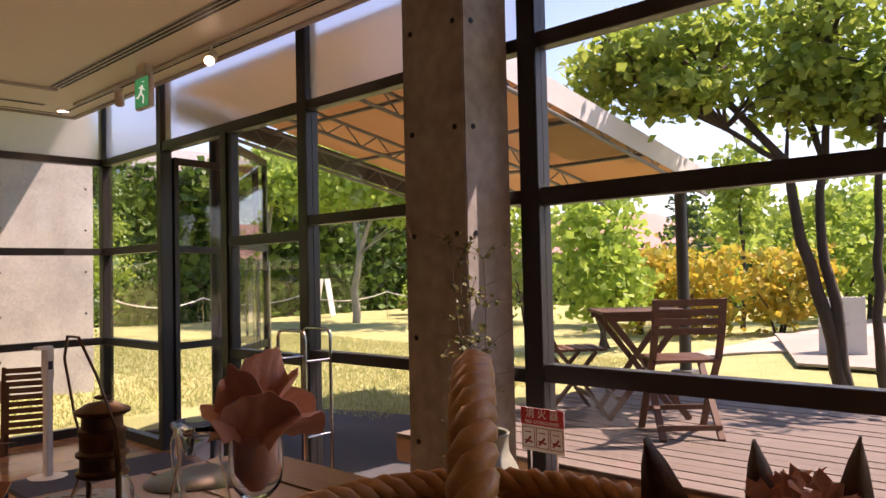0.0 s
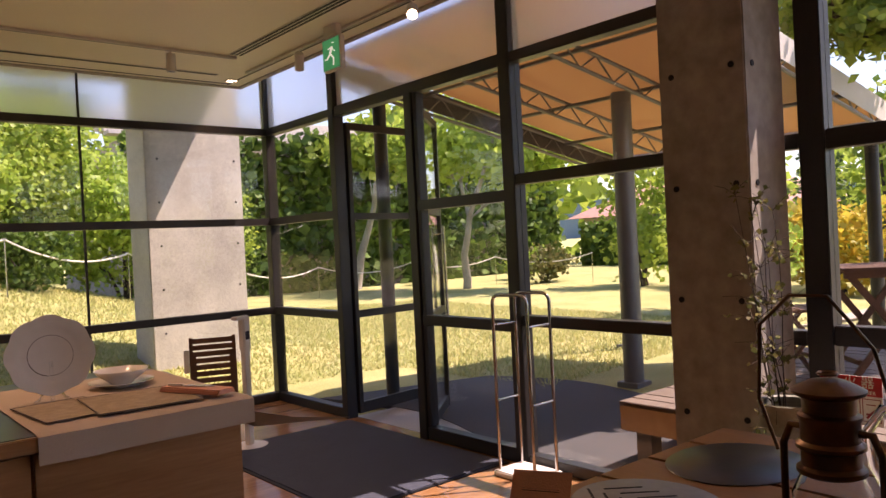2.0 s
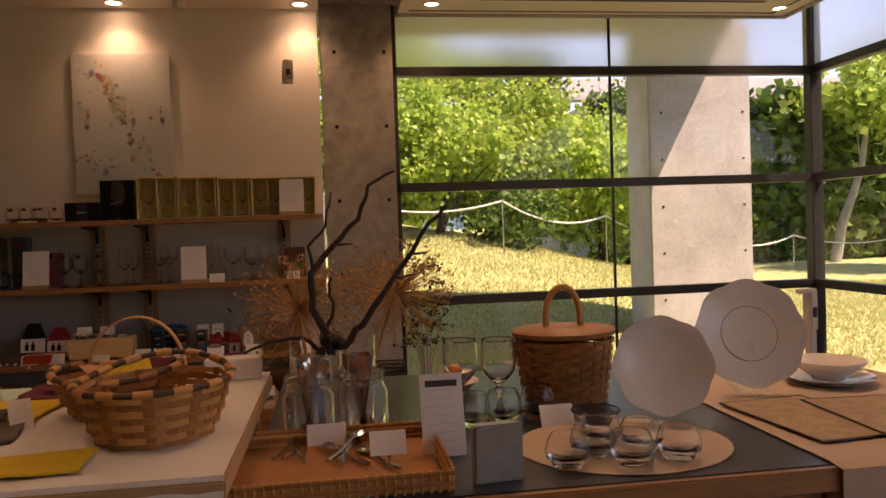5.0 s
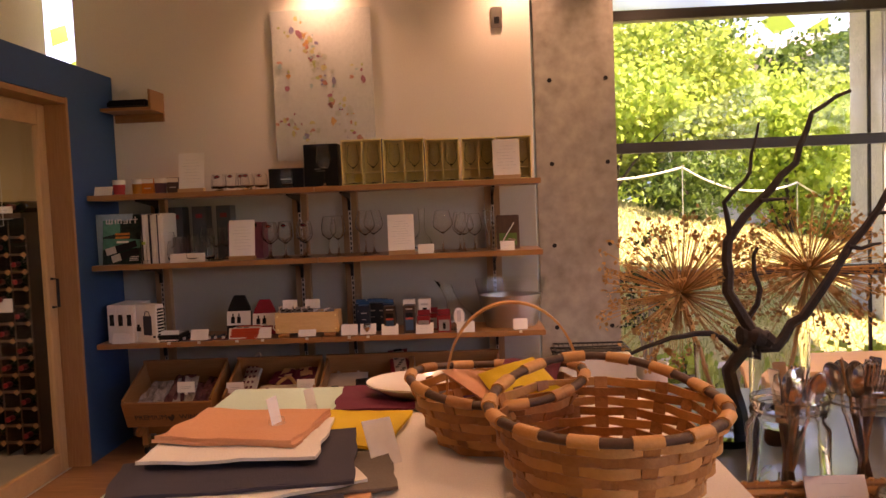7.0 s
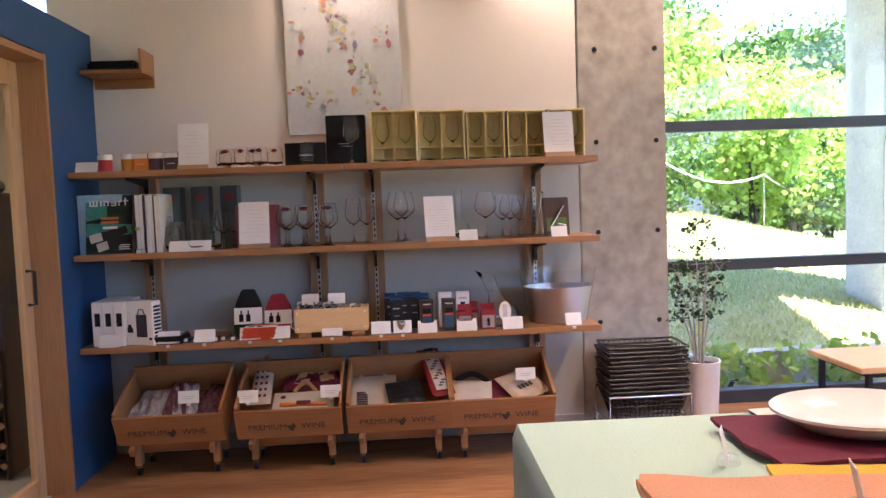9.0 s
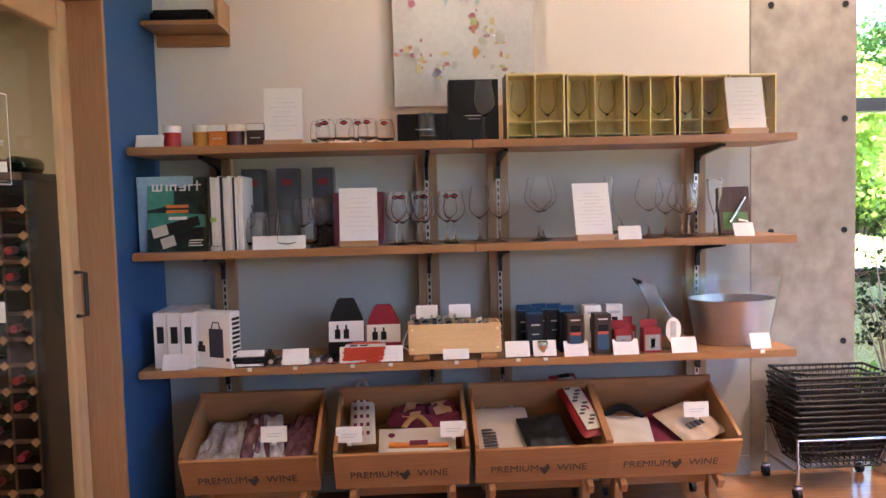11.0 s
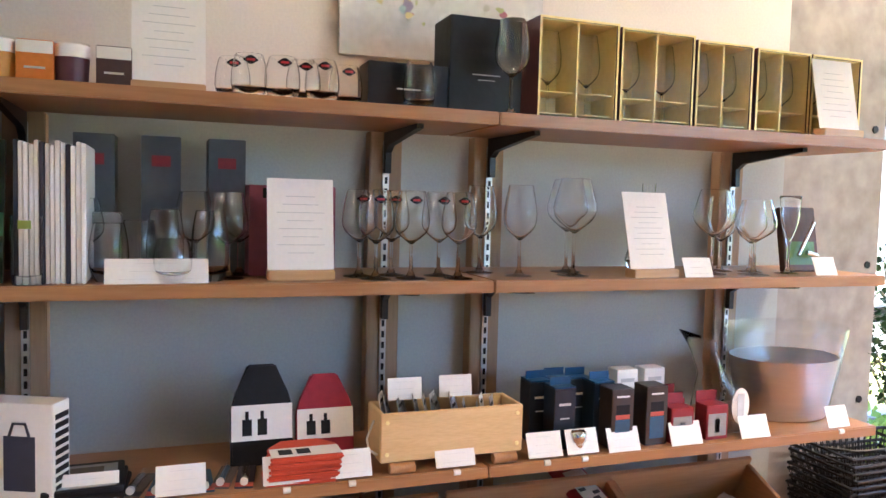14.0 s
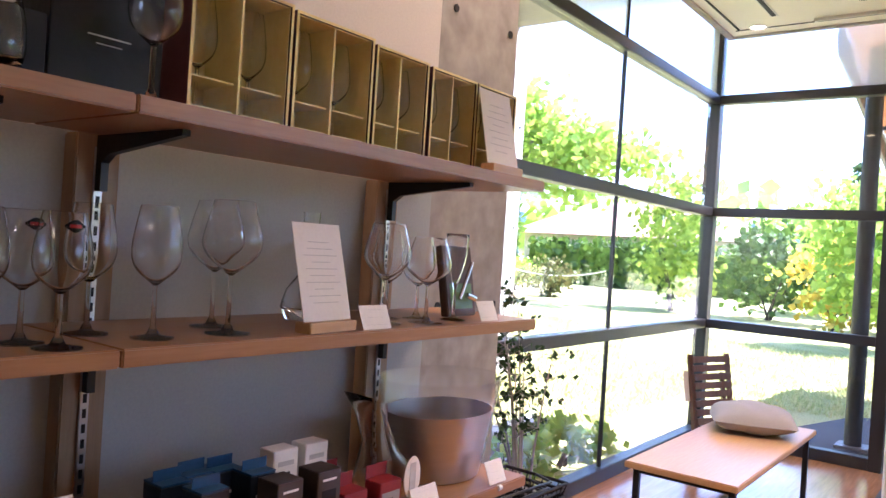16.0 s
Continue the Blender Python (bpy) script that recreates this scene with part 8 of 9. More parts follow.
for n_, (jx, jy) in enumerate(((-3.10, -0.435), (-3.125, -0.325))):
    jr = thing("glass_jar", "clear ribbed glass preserving jar holding cutlery", "jar", (jx, jy, CZ), group="cutlery jars")
    jr.matrix_basis = jr.matrix_basis @ Matrix.Diagonal((1.25, 1.25, 1.1, 1))
    part("jar", lathe(bmesh.new(), [(0, 0), (0.036, 0), (0.041, 0.006), (0.041, 0.085), (0.034, 0.096), (0.034, 0.1), (0.0375, 0.102), (0.0375, 0.106), (0.034, 0.108), (0.034, 0.112), (0.037, 0.114), (0.037, 0.12), (0.035, 0.12), (0.032, 0.11), (0.032, 0.095), (0.0385, 0.083), (0.0385, 0.008), (0, 0.006)], 36), "crystal", jr)
    for k in range(9):
        a = rg.uniform(0, 6.283)
        rr = rg.uniform(0.004, 0.018)
        lean = rg.uniform(4, 17)
        m = pose(0, 0, 0, 0, 0, math.degrees(a) + 90) @ pose(0, 0, 0, -lean, 0, 0) @ pose(0, 0, 0, 0, 0, rg.uniform(0, 360))
        cutlery(jx + rr * math.cos(a) * 0.4, jy + rr * math.sin(a) * 0.4, CZ + 0.012, m, k % 3 == 0)
    for k in range(3):
        t = thing("butter_knife", "dark wooden-handled spreading knife standing in the jar", "knife", (0, 0, 0), group="loose cutlery")
        a = 2.1 * k + n_
        t.matrix_basis = Matrix.Translation(Vector((jx + 0.008 * math.cos(a), jy + 0.008 * math.sin(a), CZ + 0.012)) + OFF) @ pose(0, 0, 0, 0, 0, math.degrees(a) + 90) @ pose(0, 0, 0, -12, 0, 0)
        part("handle", B(((-0.005, -0.004, 0), (0.005, 0.004, 0.09)), bev=0.002), "wood_dark", t)
        part("blade", B(((-0.009, -0.0012, 0.09), (0.009, 0.0012, 0.165)), bev=0.001), "steel" if k else "oak_z", t)

# glass cylinders behind, with black branch and dried alliums
for x, y, h in ((-3.33, -0.44, 0.16), (-3.38, -0.33, 0.17)):
    t = thing("glass_vase", "clear straight glass vase on the counter", "vase", (x, y, CZ), group="glass vases")
    part("body", lathe(bmesh.new(), [(0, 0), (0.04, 0), (0.042, 0.01), (0.046, h), (0.0445, h), (0.0405, 0.012), (0, 0.01)], 32), "crystal", t)
BZ = 1.28
brn = thing("black_branch", "gnarled black bare branch standing in a glass vase", "branch", (-3.34, -0.41, CZ + 0.012))
bm = bmesh.new()
rg = random.Random(4)


def twig(pts, r0, r1):
    p = [Vector((q[0], q[1] * 1.6, q[2] * BZ)) for q in pts]
    out = []
    for a, b in zip(p, p[1:]):
        for k in range(3):
            out.append(a.lerp(b, k / 3) + Vector((rg.gauss(0, 0.003), rg.gauss(0, 0.003), rg.gauss(0, 0.003))))
    out.append(p[-1])
    tube(bm, out, r0, 7, r1)


twig([(0, 0, 0.0), (0.0, -0.01, 0.08), (0.005, 0.012, 0.13), (0.0, -0.01, 0.18), (0.0, -0.01, 0.24), (-0.01, 0.02, 0.29), (-0.01, 0.06, 0.34), (-0.01, 0.075, 0.40), (-0.01, 0.115, 0.425)], 0.013, 0.003)
twig([(0.0, 0.005, 0.10), (0.01, 0.03, 0.11), (0.01, 0.06, 0.15), (0.0, 0.11, 0.23), (0.0, 0.15, 0.30), (-0.005, 0.19, 0.36)], 0.0105, 0.004)
twig([(0.0, -0.01, 0.24), (0.0, -0.012, 0.29), (0.0, 0.01, 0.33), (0.0, 0.022, 0.39)], 0.005, 0.002)
twig([(0.0, 0.0, 0.10), (0.0, -0.03, 0.13), (0.0, -0.07, 0.125), (0.0, -0.11, 0.105)], 0.006, 0.003)
twig([(0.0, 0.01, 0.13), (0.005, 0.02, 0.18), (0.005, 0.012, 0.215), (0.005, 0.018, 0.235)], 0.005, 0.003)
for q in ((0.11, 0.23), (0.13, 0.27), (0.02, 0.29)):
    twig([(0.0, q[0], q[1]), (0.0, q[0] + 0.03, q[1] + 0.004)], 0.004, 0.002)
twig([(0.005, 0.0, 0.12), (0.01, 0.02, 0.125), (0.01, 0.03, 0.115)], 0.016, 0.012)
part("wood", bm, "twig", brn)


def allium(x, y, z, r, foot, label):
    t = thing("dried_allium", label, "dried flower", (x, y, z), group="dried alliums")
    part("stem", tube(bmesh.new(), [(0, 0, 0), (Vector(foot) - Vector((x, y, z))) * 0.5 + Vector((0, 0, -0.02)), Vector(foot) - Vector((x, y, z))], 0.005, 7, 0.0035), "straw", t)
    part("heart", lathe(bmesh.new(), [(0, -0.009), (0.008, -0.004), (0.009, 0.003), (0, 0.009)], 12), "straw", t)
    bm, sd = bmesh.new(), bmesh.new()
    g = random.Random(int(r * 1e4) + int(abs(y) * 100))
    for i in range(230):
        d = Vector((g.gauss(0, 1), g.gauss(0, 1), g.gauss(0, 1) + 0.25)).normalized()
        rr = r * g.uniform(0.7, 1.05)
        rod(bm, d * 0.006, d * rr, 0.0011, 0.0007, 4)
        for k in range(4):
            leaf_quad(sd, d * rr + Vector((g.gauss(0, 0.004), g.gauss(0, 0.004), g.gauss(0, 0.004))), 0.009, g, 0, 0.5)
    tagged(part("ray", bm, "straw", t, "many thin straw-coloured rays"), kind="stuff")
    tagged(part("seed_head", sd, "straw", t), kind="stuff")


allium(-3.48, -0.465, 1.185, 0.15, (-3.34, -0.43, CZ + 0.02), "large dried allium head, straw-coloured, in a glass vase")
allium(-3.52, -0.22, 1.215, 0.145, (-3.39, -0.33, CZ + 0.02), "large dried allium head, straw-coloured, in a glass vase")

# ---- window table with lantern, carafe and basket ----
shift(0.038, -0.10, 0.02)
FZ = 0.98
ft = thing("plank_table", "wooden plank-topped display table by the window", "table", (0, 0, 0))
for i in range(5):
    part("top_plank", B(((-1.54, 0.75 + i * 0.136, FZ - 0.035), (0.62, 0.75 + i * 0.136 + 0.132, FZ)), bev=0.004), "oak_x", ft)
for x in (-1.45, 0.53):
    for y in (0.81, 1.37):
        part("leg", B(((x - 0.035, y - 0.035, -0.02), (x + 0.035, y + 0.035, FZ - 0.036)), bev=0.004), "oak_z", ft)
part("apron", B(((-1.40, 1.36, FZ - 0.12), (0.48, 1.38, FZ - 0.036))), "oak_x", ft)
part("apron", B(((-1.40, 0.80, FZ - 0.12), (0.48, 0.82, FZ - 0.036))), "oak_x", ft)


def flat_mat(name, label, x, y, sx, sy, material, z=FZ, slots=False, rz=0):
    t = thing(name, label, "placemat", (x, y, z), rz, group="dark placemats")
    part("mat", oval([(0, 0), (0.98, 0.0), (1.0, 0.0015), (0.98, 0.003), (0, 0.003)], sx, sy, 56), material, t)
    if slots:
        g = random.Random(2)
        for i in range(11):
            a = -0.75 + 0.15 * i
            bm = box(bmesh.new(), (-0.03, -0.002, 0.0031), (0.03, 0.002, 0.0037), 0, Matrix.Translation((a * sx * 0.9, (0.25 if i % 2 else -0.3) * sy, 0)) @ pose(0, 0, 0, 0, 0, 50 if i % 2 else -40))
            part("cutout", bm, "black", t, "leaf-vein cutout")


flat_mat("leaf_placemat", "dark grey leaf-shaped placemat with cutouts", -1.40, 0.96, 0.115, 0.105, "grey_plastic", slots=True)
flat_mat("round_placemat", "dark oval felt placemat on the plank table", -1.40, 1.22, 0.11, 0.13, "counter_top")
flat_mat("round_placemat", "black oval felt placemat under the carafe", -0.98, 1.14, 0.19, 0.15, "black")
flat_mat("round_placemat", "pale brown round cork placemat", -1.02, 1.08, 0.12, 0.11, "linen", FZ + 0.0035)
t = thing("kraft_card", "blank brown kraft card leaning on the table", "card", (-1.49, 0.82, FZ), 28)
part("card", box(bmesh.new(), (-0.045, -0.001, 0), (0.045, 0.001, 0.065), 0, pose(0, 0, 0, -38, 0, 0)), "peach", t)
part("foot", B(((-0.03, 0.02, 0), (0.03, 0.05, 0.03)), bev=0.002), "black", t)

ln = thing("lantern", "old bronze hurricane lantern with a wire bail", "lantern", (-1.10, 0.885, FZ))
part("tank", lathe(bmesh.new(), [(0, 0), (0.045, 0), (0.05, 0.006), (0.05, 0.03), (0.035, 0.042), (0.028, 0.05), (0, 0.05)], 32), "bronze", ln)
part("chimney", lathe(bmesh.new(), [(0.028, 0.05), (0.04, 0.075), (0.042, 0.1), (0.03, 0.128), (0.0288, 0.128), (0.0405, 0.1), (0.0385, 0.075), (0.0265, 0.05)], 28), "crystal", ln, "clear glass globe")
part("hood", lathe(bmesh.new(), [(0.03, 0.122), (0.036, 0.125), (0.036, 0.130), (0.031, 0.134), (0.031, 0.150), (0.036, 0.153), (0.036, 0.157), (0.031, 0.161), (0.031, 0.182), (0.033, 0.185), (0.033, 0.189), (0.028, 0.192), (0.028, 0.208), (0.038, 0.213), (0.039, 0.217), (0.02, 0.227), (0, 0.23)], 32), "bronze", ln, "ringed bronze hood")
part("burner", lathe(bmesh.new(), [(0, 0.05), (0.018, 0.05), (0.016, 0.066), (0.006, 0.072), (0, 0.072)], 20), "bronze", ln)
for s in (-1, 1):
    part("side_tube", tube(bmesh.new(), [(s * 0.046, 0, 0.02), (s * 0.054, 0, 0.04), (s * 0.053, 0, 0.15), (s * 0.044, 0, 0.172), (s * 0.031, 0, 0.172)], 0.0045, 8), "bronze", ln)
part("bail", tube(bmesh.new(), [(-0.06, 0, 0.14), (-0.075, -0.01, 0.2), (-0.06, -0.03, 0.29), (-0.02, -0.04, 0.325), (0.02, -0.04, 0.325), (0.06, -0.03, 0.27), (0.07, -0.01, 0.2), (0.06, 0, 0.14)], 0.0022, 6), "bronze", ln, "thin wire bail handle")
part("ring", lathe(bmesh.new(), [(0.01, -0.002), (0.012, 0), (0.01, 0.002), (0.008, 0)], 16, (0, 0, 0.235), True), "bronze", ln)
part("red_knob", lathe(bmesh.new(), [(0, 0), (0.012, 0), (0.012, 0.016), (0, 0.02)], 16, (0.03, -0.045, 0.03)), "red", ln, "red wick knob")

cf = thing("carafe", "clear glass jug with a pouring lip and handle", "carafe", (-1.025, 0.995, FZ + 0.0068))
bm = lathe(bmesh.new(), [(0, 0), (0.05, 0), (0.056, 0.008), (0.054, 0.03), (0.04, 0.09), (0.031, 0.13), (0.033, 0.165), (0.041, 0.185), (0.0395, 0.185), (0.0313, 0.165), (0.0293, 0.13), (0.0383, 0.09), (0.052, 0.03), (0.05, 0.01), (0, 0.008)], 36)
for v in bm.verts:
    if v.co.z > 0.168 and v.co.x > 0.02:
        v.co.x += 0.012 * (v.co.z - 0.168) / 0.017
part("body", bm, "crystal", cf)
part("handle", tube(bmesh.new(), [(-0.034, 0, 0.165), (-0.06, 0, 0.17), (-0.078, 0, 0.14), (-0.072, 0, 0.1), (-0.05, 0, 0.06), (-0.045, 0, 0.055)], 0.0065, 10), "crystal", cf)
gb = glass_at("goblet", 0.18, -0.922, 1.026, FZ + 0.0035, "clear glass goblet holding a rose-folded napkin", False, "", "goblet")
nr = thing("rose_napkin", "salmon pink napkin folded like a rose in a goblet", "napkin", (-0.922, 1.026, FZ + 0.0035 + 0.095))
bm = lathe(bmesh.new(), [(0, 0.002), (0.012, 0.004), (0.03, 0.03), (0.032, 0.08), (0.03, 0.10), (0, 0.10)], 24)
part("tuck", bm, "salmon", nr)
g = random.Random(6)
for i in range(10):
    a0 = i * 2.4
    r0 = 0.020 + 0.0034 * i
    h0 = 0.205 - 0.008 * i
    def petal(u, v, a0=a0, r0=r0, h0=h0, i=i):
        a = a0 + (u - 0.5) * (2.4 - 0.1 * i)
        r = r0 * (0.5 + 0.55 * v) + (0.012 + 0.0034 * i) * v ** 3 + 0.007 * noise.noise((a * 2, v * 3, i))
        return Vector((r * math.cos(a) + 0.012 * v, r * math.sin(a), 0.07 + (h0 - 0.07) * v - 0.04 * (abs(u - 0.5) * 2) ** 3 * v + 0.010 * noise.noise((a * 3, v * 4, i + 9)) - 0.003 * i * v ** 2))
    part("petal", thicken(sheet(bmesh.new(), petal, 16, 10), 0.0012), "salmon", nr)

# large rope-rimmed basket
rb_ = thing("rope_basket", "large wicker basket with thick twisted rim and handle", "basket", (-0.398, 0.90, FZ))
woven(rb_, lambda k: 0.135 + 0.05 * k, 0.004, 0.175, 9, 26, wide=0.007)


def twisted(pts, r, turns, material, nm, closed=False, strands=3):
    p = [Vector(q) for q in pts]
    for s in range(strands):
        out = []
        for i, c in enumerate(p):
            d = (p[(i + 1) % len(p)] - p[i - 1]) if closed or 0 < i < len(p) - 1 else (p[min(i + 1, len(p) - 1)] - p[max(0, i - 1)])
            d.normalize()
            a = Vector((0.3, 0.2, 1)).cross(d).normalized()
            b = d.cross(a)
            th = 6.283 * (turns * i / (len(p) if closed else len(p) - 1) + s / strands)
            out.append(c + (a * math.cos(th) + b * math.sin(th)) * r)
        part(nm, tube(bmesh.new(), out, r * 0.98, 8, closed=closed), material, rb_)


twisted([(0.19 * math.cos(6.283 * k / 96), 0.19 * math.sin(6.283 * k / 96), 0.18) for k in range(96)], 0.0078, 20, "wicker_light", "rim_strand", True)
hd = Vector((-0.65, 0.76, 0))
hp = []
for k in range(49):
    a = math.pi * k / 48
    hp.append(hd * (0.185 * math.cos(a)) + Vector((0, 0, 0.175 + 0.145 * math.sin(a) ** 0.75)))
twisted(hp, 0.0094, 8, "wicker_light", "handle_strand")
dl = thing("dried_foliage", "dark brown pointed dried leaves and seed heads", "dried foliage", (-0.22, 1.12, FZ))
g = random.Random(12)
away = Vector((-0.34, 0.94, 0))
for i, (foot, tip, wd) in enumerate((((-0.045, -0.06, 0.0), (-0.105, -0.075, 0.25), 0.07), ((0.0, -0.02, 0.02), (-0.025, -0.03, 0.25), 0.05), ((0.03, 0.0, 0.02), (0.052, 0.0, 0.258), 0.05), ((0.03, 0.06, 0.02), (0.09, 0.10, 0.2), 0.05), ((-0.03, 0.05, 0.02), (-0.07, 0.1, 0.19), 0.05))):
    f0, d = Vector(foot), Vector(tip) - Vector(foot)
    w = d.cross(away).normalized()
    def blade(u, v, d=d, w=w, f0=f0, wd=wd):
        return f0 + d * v + w * ((u - 0.5) * wd * math.sin(math.pi * min(1, v * 0.75 + 0.25)) ** 0.8) + away * (0.012 * (u - 0.5) ** 2 * 4 + 0.01 * math.sin(v * 3))
    part("leaf", thicken(sheet(bmesh.new(), blade, 4, 10), 0.0012), "wicker_dark", dl)
bm = bmesh.new()
for i in range(90):
    d = Vector((g.gauss(0, 1), g.gauss(0, 1), abs(g.gauss(0, 1)))).normalized()
    leaf_quad(bm, Vector((0.012, -0.03, 0.185)) + d * 0.034, 0.024, g, 0, 0.3)
lathe(bm, [(0, 0), (0.03, 0.0), (0.035, 0.1), (0.04, 0.165), (0.03, 0.2), (0, 0.21)], 16)
part("seed_head", bm, "salmon", dl, "rust-coloured fluffy seed head")

shift()


# ---- outside: awning ----
AW = dict(LW=(-6.4, 3.6, 3.14), RW=(-3.31, 3.6, 3.14), LO=(-6.4, 7.75, 2.37), RO=(-3.24, 7.75, 2.37))
aw = thing("awning", "beige fabric awning on a grey steel frame outside the door", "awning", (0, 0, 0))


def aw_pt(u, v, dz=0.0):
    a = Vector(AW["LW"]).lerp(Vector(AW["RW"]), u)
    b = Vector(AW["LO"]).lerp(Vector(AW["RO"]), u)
    return a.lerp(b, v) + Vector((0, 0, dz - 0.05 * math.sin(math.pi * v) * abs(math.sin(3 * math.pi * u))))


part("fabric", thicken(sheet(bmesh.new(), lambda u, v: aw_pt(u, v, 0.0), 24, 12), 0.004), "awning", aw)
part("valance", thicken(sheet(bmesh.new(), lambda u, v: aw_pt(1, u, 0.03) + Vector((0.02, 0, -0.2 * v)), 12, 2), 0.004), "white_board", aw, "pale side valance")
part("valance", thicken(sheet(bmesh.new(), lambda u, v: aw_pt(u, 1, 0.02) + Vector((0, 0.02, -0.16 * v)), 12, 2), 0.004), "white_board", aw, "pale front valance")


def truss(p, q, depth=0.16, n=10):
    bm = bmesh.new()
    p, q = Vector(p), Vector(q)
    dn = Vector((0, 0, -depth))
    rod(bm, p, q, 0.018, seg=8)
    rod(bm, p + dn, q + dn, 0.018, seg=8)
    for i in range(n):
        a, b = p.lerp(q, i / n), p.lerp(q, (i + 1) / n)
        m = p.lerp(q, (i + 0.5) / n) + dn
        rod(bm, a, m, 0.008, seg=6)
        rod(bm, m, b, 0.008, seg=6)
    return bm


for u in (0.0, 0.3, 0.62, 1.0):
    part("truss", truss(aw_pt(u, 0, -0.06), aw_pt(u, 1, -0.06), 0.16 if u else 0.2), "pole_grey", aw, "light steel lattice truss")
for v in (0.25, 0.5, 0.75, 1.0):
    part("purlin", rod(bmesh.new(), aw_pt(0, v, -0.08), aw_pt(1, v, -0.08), 0.02), "pole_grey", aw)
part("edge_beam", thicken(sheet(bmesh.new(), lambda u, v: aw_pt(0, u, -0.02) + Vector((-0.02, 0, -0.2 * v)), 10, 1, False), 0.02), "pole_dark", aw, "dark side beam")
for x, y, r, m, zt in ((-6.2, 3.92, 0.06, "pole_dark", 2.98), (-4.80, 5.6, 0.09, "pole_grey", 2.68), (-6.3, 7.6, 0.06, "pole_grey", 2.3), (-3.45, 7.6, 0.06, "pole_dark", 2.3)):
    t = thing("awning_post", "round grey steel awning post on a base plate", "post", (x, y, hill(x, y)), group="awning posts")
    part("pole", rod(bmesh.new(), (0, 0, 0), (0, 0, zt - hill(x, y)), r, seg=20), m, t)
    part("base_plate", B(((-0.11, -0.11, 0.0), (0.11, 0.11, 0.05)), bev=0.004), "pole_grey", t)

# ---- deck, outdoor table and chairs ----
DZ = 0.42
dk = thing("deck", "weathered wooden deck in dappled sun outside the window", "deck", (0, 0, 0))
for x in (-3.3, -1.8, -0.3, 1.2, 2.7):
    for y in (3.64, 5.0, 6.3):
        part("deck_post", B(((x - 0.05, y - 0.05, -0.05), (x + 0.05, y + 0.05, DZ - 0.105))), "wood_deck", dk)
for y in (3.64, 5.0, 6.3):
    part("joist", B(((-3.4, y - 0.025, DZ - 0.105), (3.0, y + 0.025, DZ - 0.03))), "wood_deck", dk)
part("fascia", B(((-3.43, 3.55, DZ - 0.17), (-3.405, 6.6, DZ - 0.005)), bev=0.003), "oak", dk)
part("fascia", B(((-3.405, 3.545, DZ - 0.17), (3.0, 3.568, DZ - 0.005)), bev=0.003), "oak", dk)
pl = None
for i in range(25):
    for j, (a, b) in enumerate(((-3.43, -0.22), (-0.21, 3.0))):
        y = 3.545 + i * 0.1225
        if pl is None:
            pl = part("plank", B(((0, 0, -0.03), (3.21, 0.114, 0)), bev=0.003), "wood_deck", dk)
            pl.matrix_basis = Matrix.Translation((a, y, DZ))
        else:
            share("plank", pl, Matrix.Translation((a, y, DZ + 0.0015 * ((i * 7 + j * 3) % 3))), dk)
GZ = DZ + 0.004
folding_chair("folding_chair", "dark slatted wooden folding chair on the deck", (-2.02, 4.56, GZ), 42, "folding chairs")
folding_chair("folding_chair", "second dark slatted folding chair beside the deck table", (-2.95, 4.72, GZ), -40, "folding chairs")
ot = thing("folding_table", "dark slatted wooden folding table on the deck", "table", (-2.52, 4.98, GZ), 42)
for i in range(7):
    part("top_slat", B(((-0.3, -0.3 + i * 0.087, 0.69), (0.3, -0.3 + i * 0.087 + 0.076, 0.71)), bev=0.003), "teak", ot)
for y in (-0.26, 0.24):
    part("apron", B(((-0.28, y, 0.645), (0.28, y + 0.02, 0.688)), bev=0.002), "teak", ot)
for s in (-1, 1):
    for k in (-1, 1):
        bm = bmesh.new()
        a, b = Vector((k * 0.26, s * (0.215 + 0.012 * k), 0)), Vector((-k * 0.24, s * (0.215 + 0.012 * k), 0.665))
        d = b - a
        box(bm, (-0.02, -0.011, -d.length / 2), (0.02, 0.011, d.length / 2), 0.003, Matrix.Translation((a + b) / 2) @ Matrix.Rotation(math.atan2(d.x, d.z), 4, "Y"))
        part("leg", bm, "teak", ot)
for x in (-0.19, 0.19):
    part("stretcher", B(((x - 0.012, -0.2, 0.12), (x + 0.012, 0.2, 0.15)), bev=0.002), "teak", ot)


# ---- plants ----
def crown(bm, c, rad, n, size, rg, clumps=40, hollow=0.55, spread=0.16, asp=0.55, flat=0.0):
    """Leaves in clumps over an uneven ellipsoid."""
    c, rad = Vector(c), Vector(rad)
    cs = []
    for _ in range(clumps):
        d = Vector((rg.gauss(0, 1), rg.gauss(0, 1), rg.gauss(0, 1))).normalized()
        k = rg.uniform(hollow, 1.08) * (0.85 + 0.3 * noise.noise(d * 1.7 + c * 0.13))
        cs.append(c + Vector((d.x * rad.x, d.y * rad.y, d.z * rad.z)) * k)
    sp = max(rad) * spread
    for i in range(n):
        p = cs[rg.randrange(clumps)] + Vector((rg.gauss(0, sp), rg.gauss(0, sp), rg.gauss(0, sp * 0.7)))
        leaf_quad(bm, p, size * rg.uniform(0.6, 1.25), rg, flat, asp)
    return cs


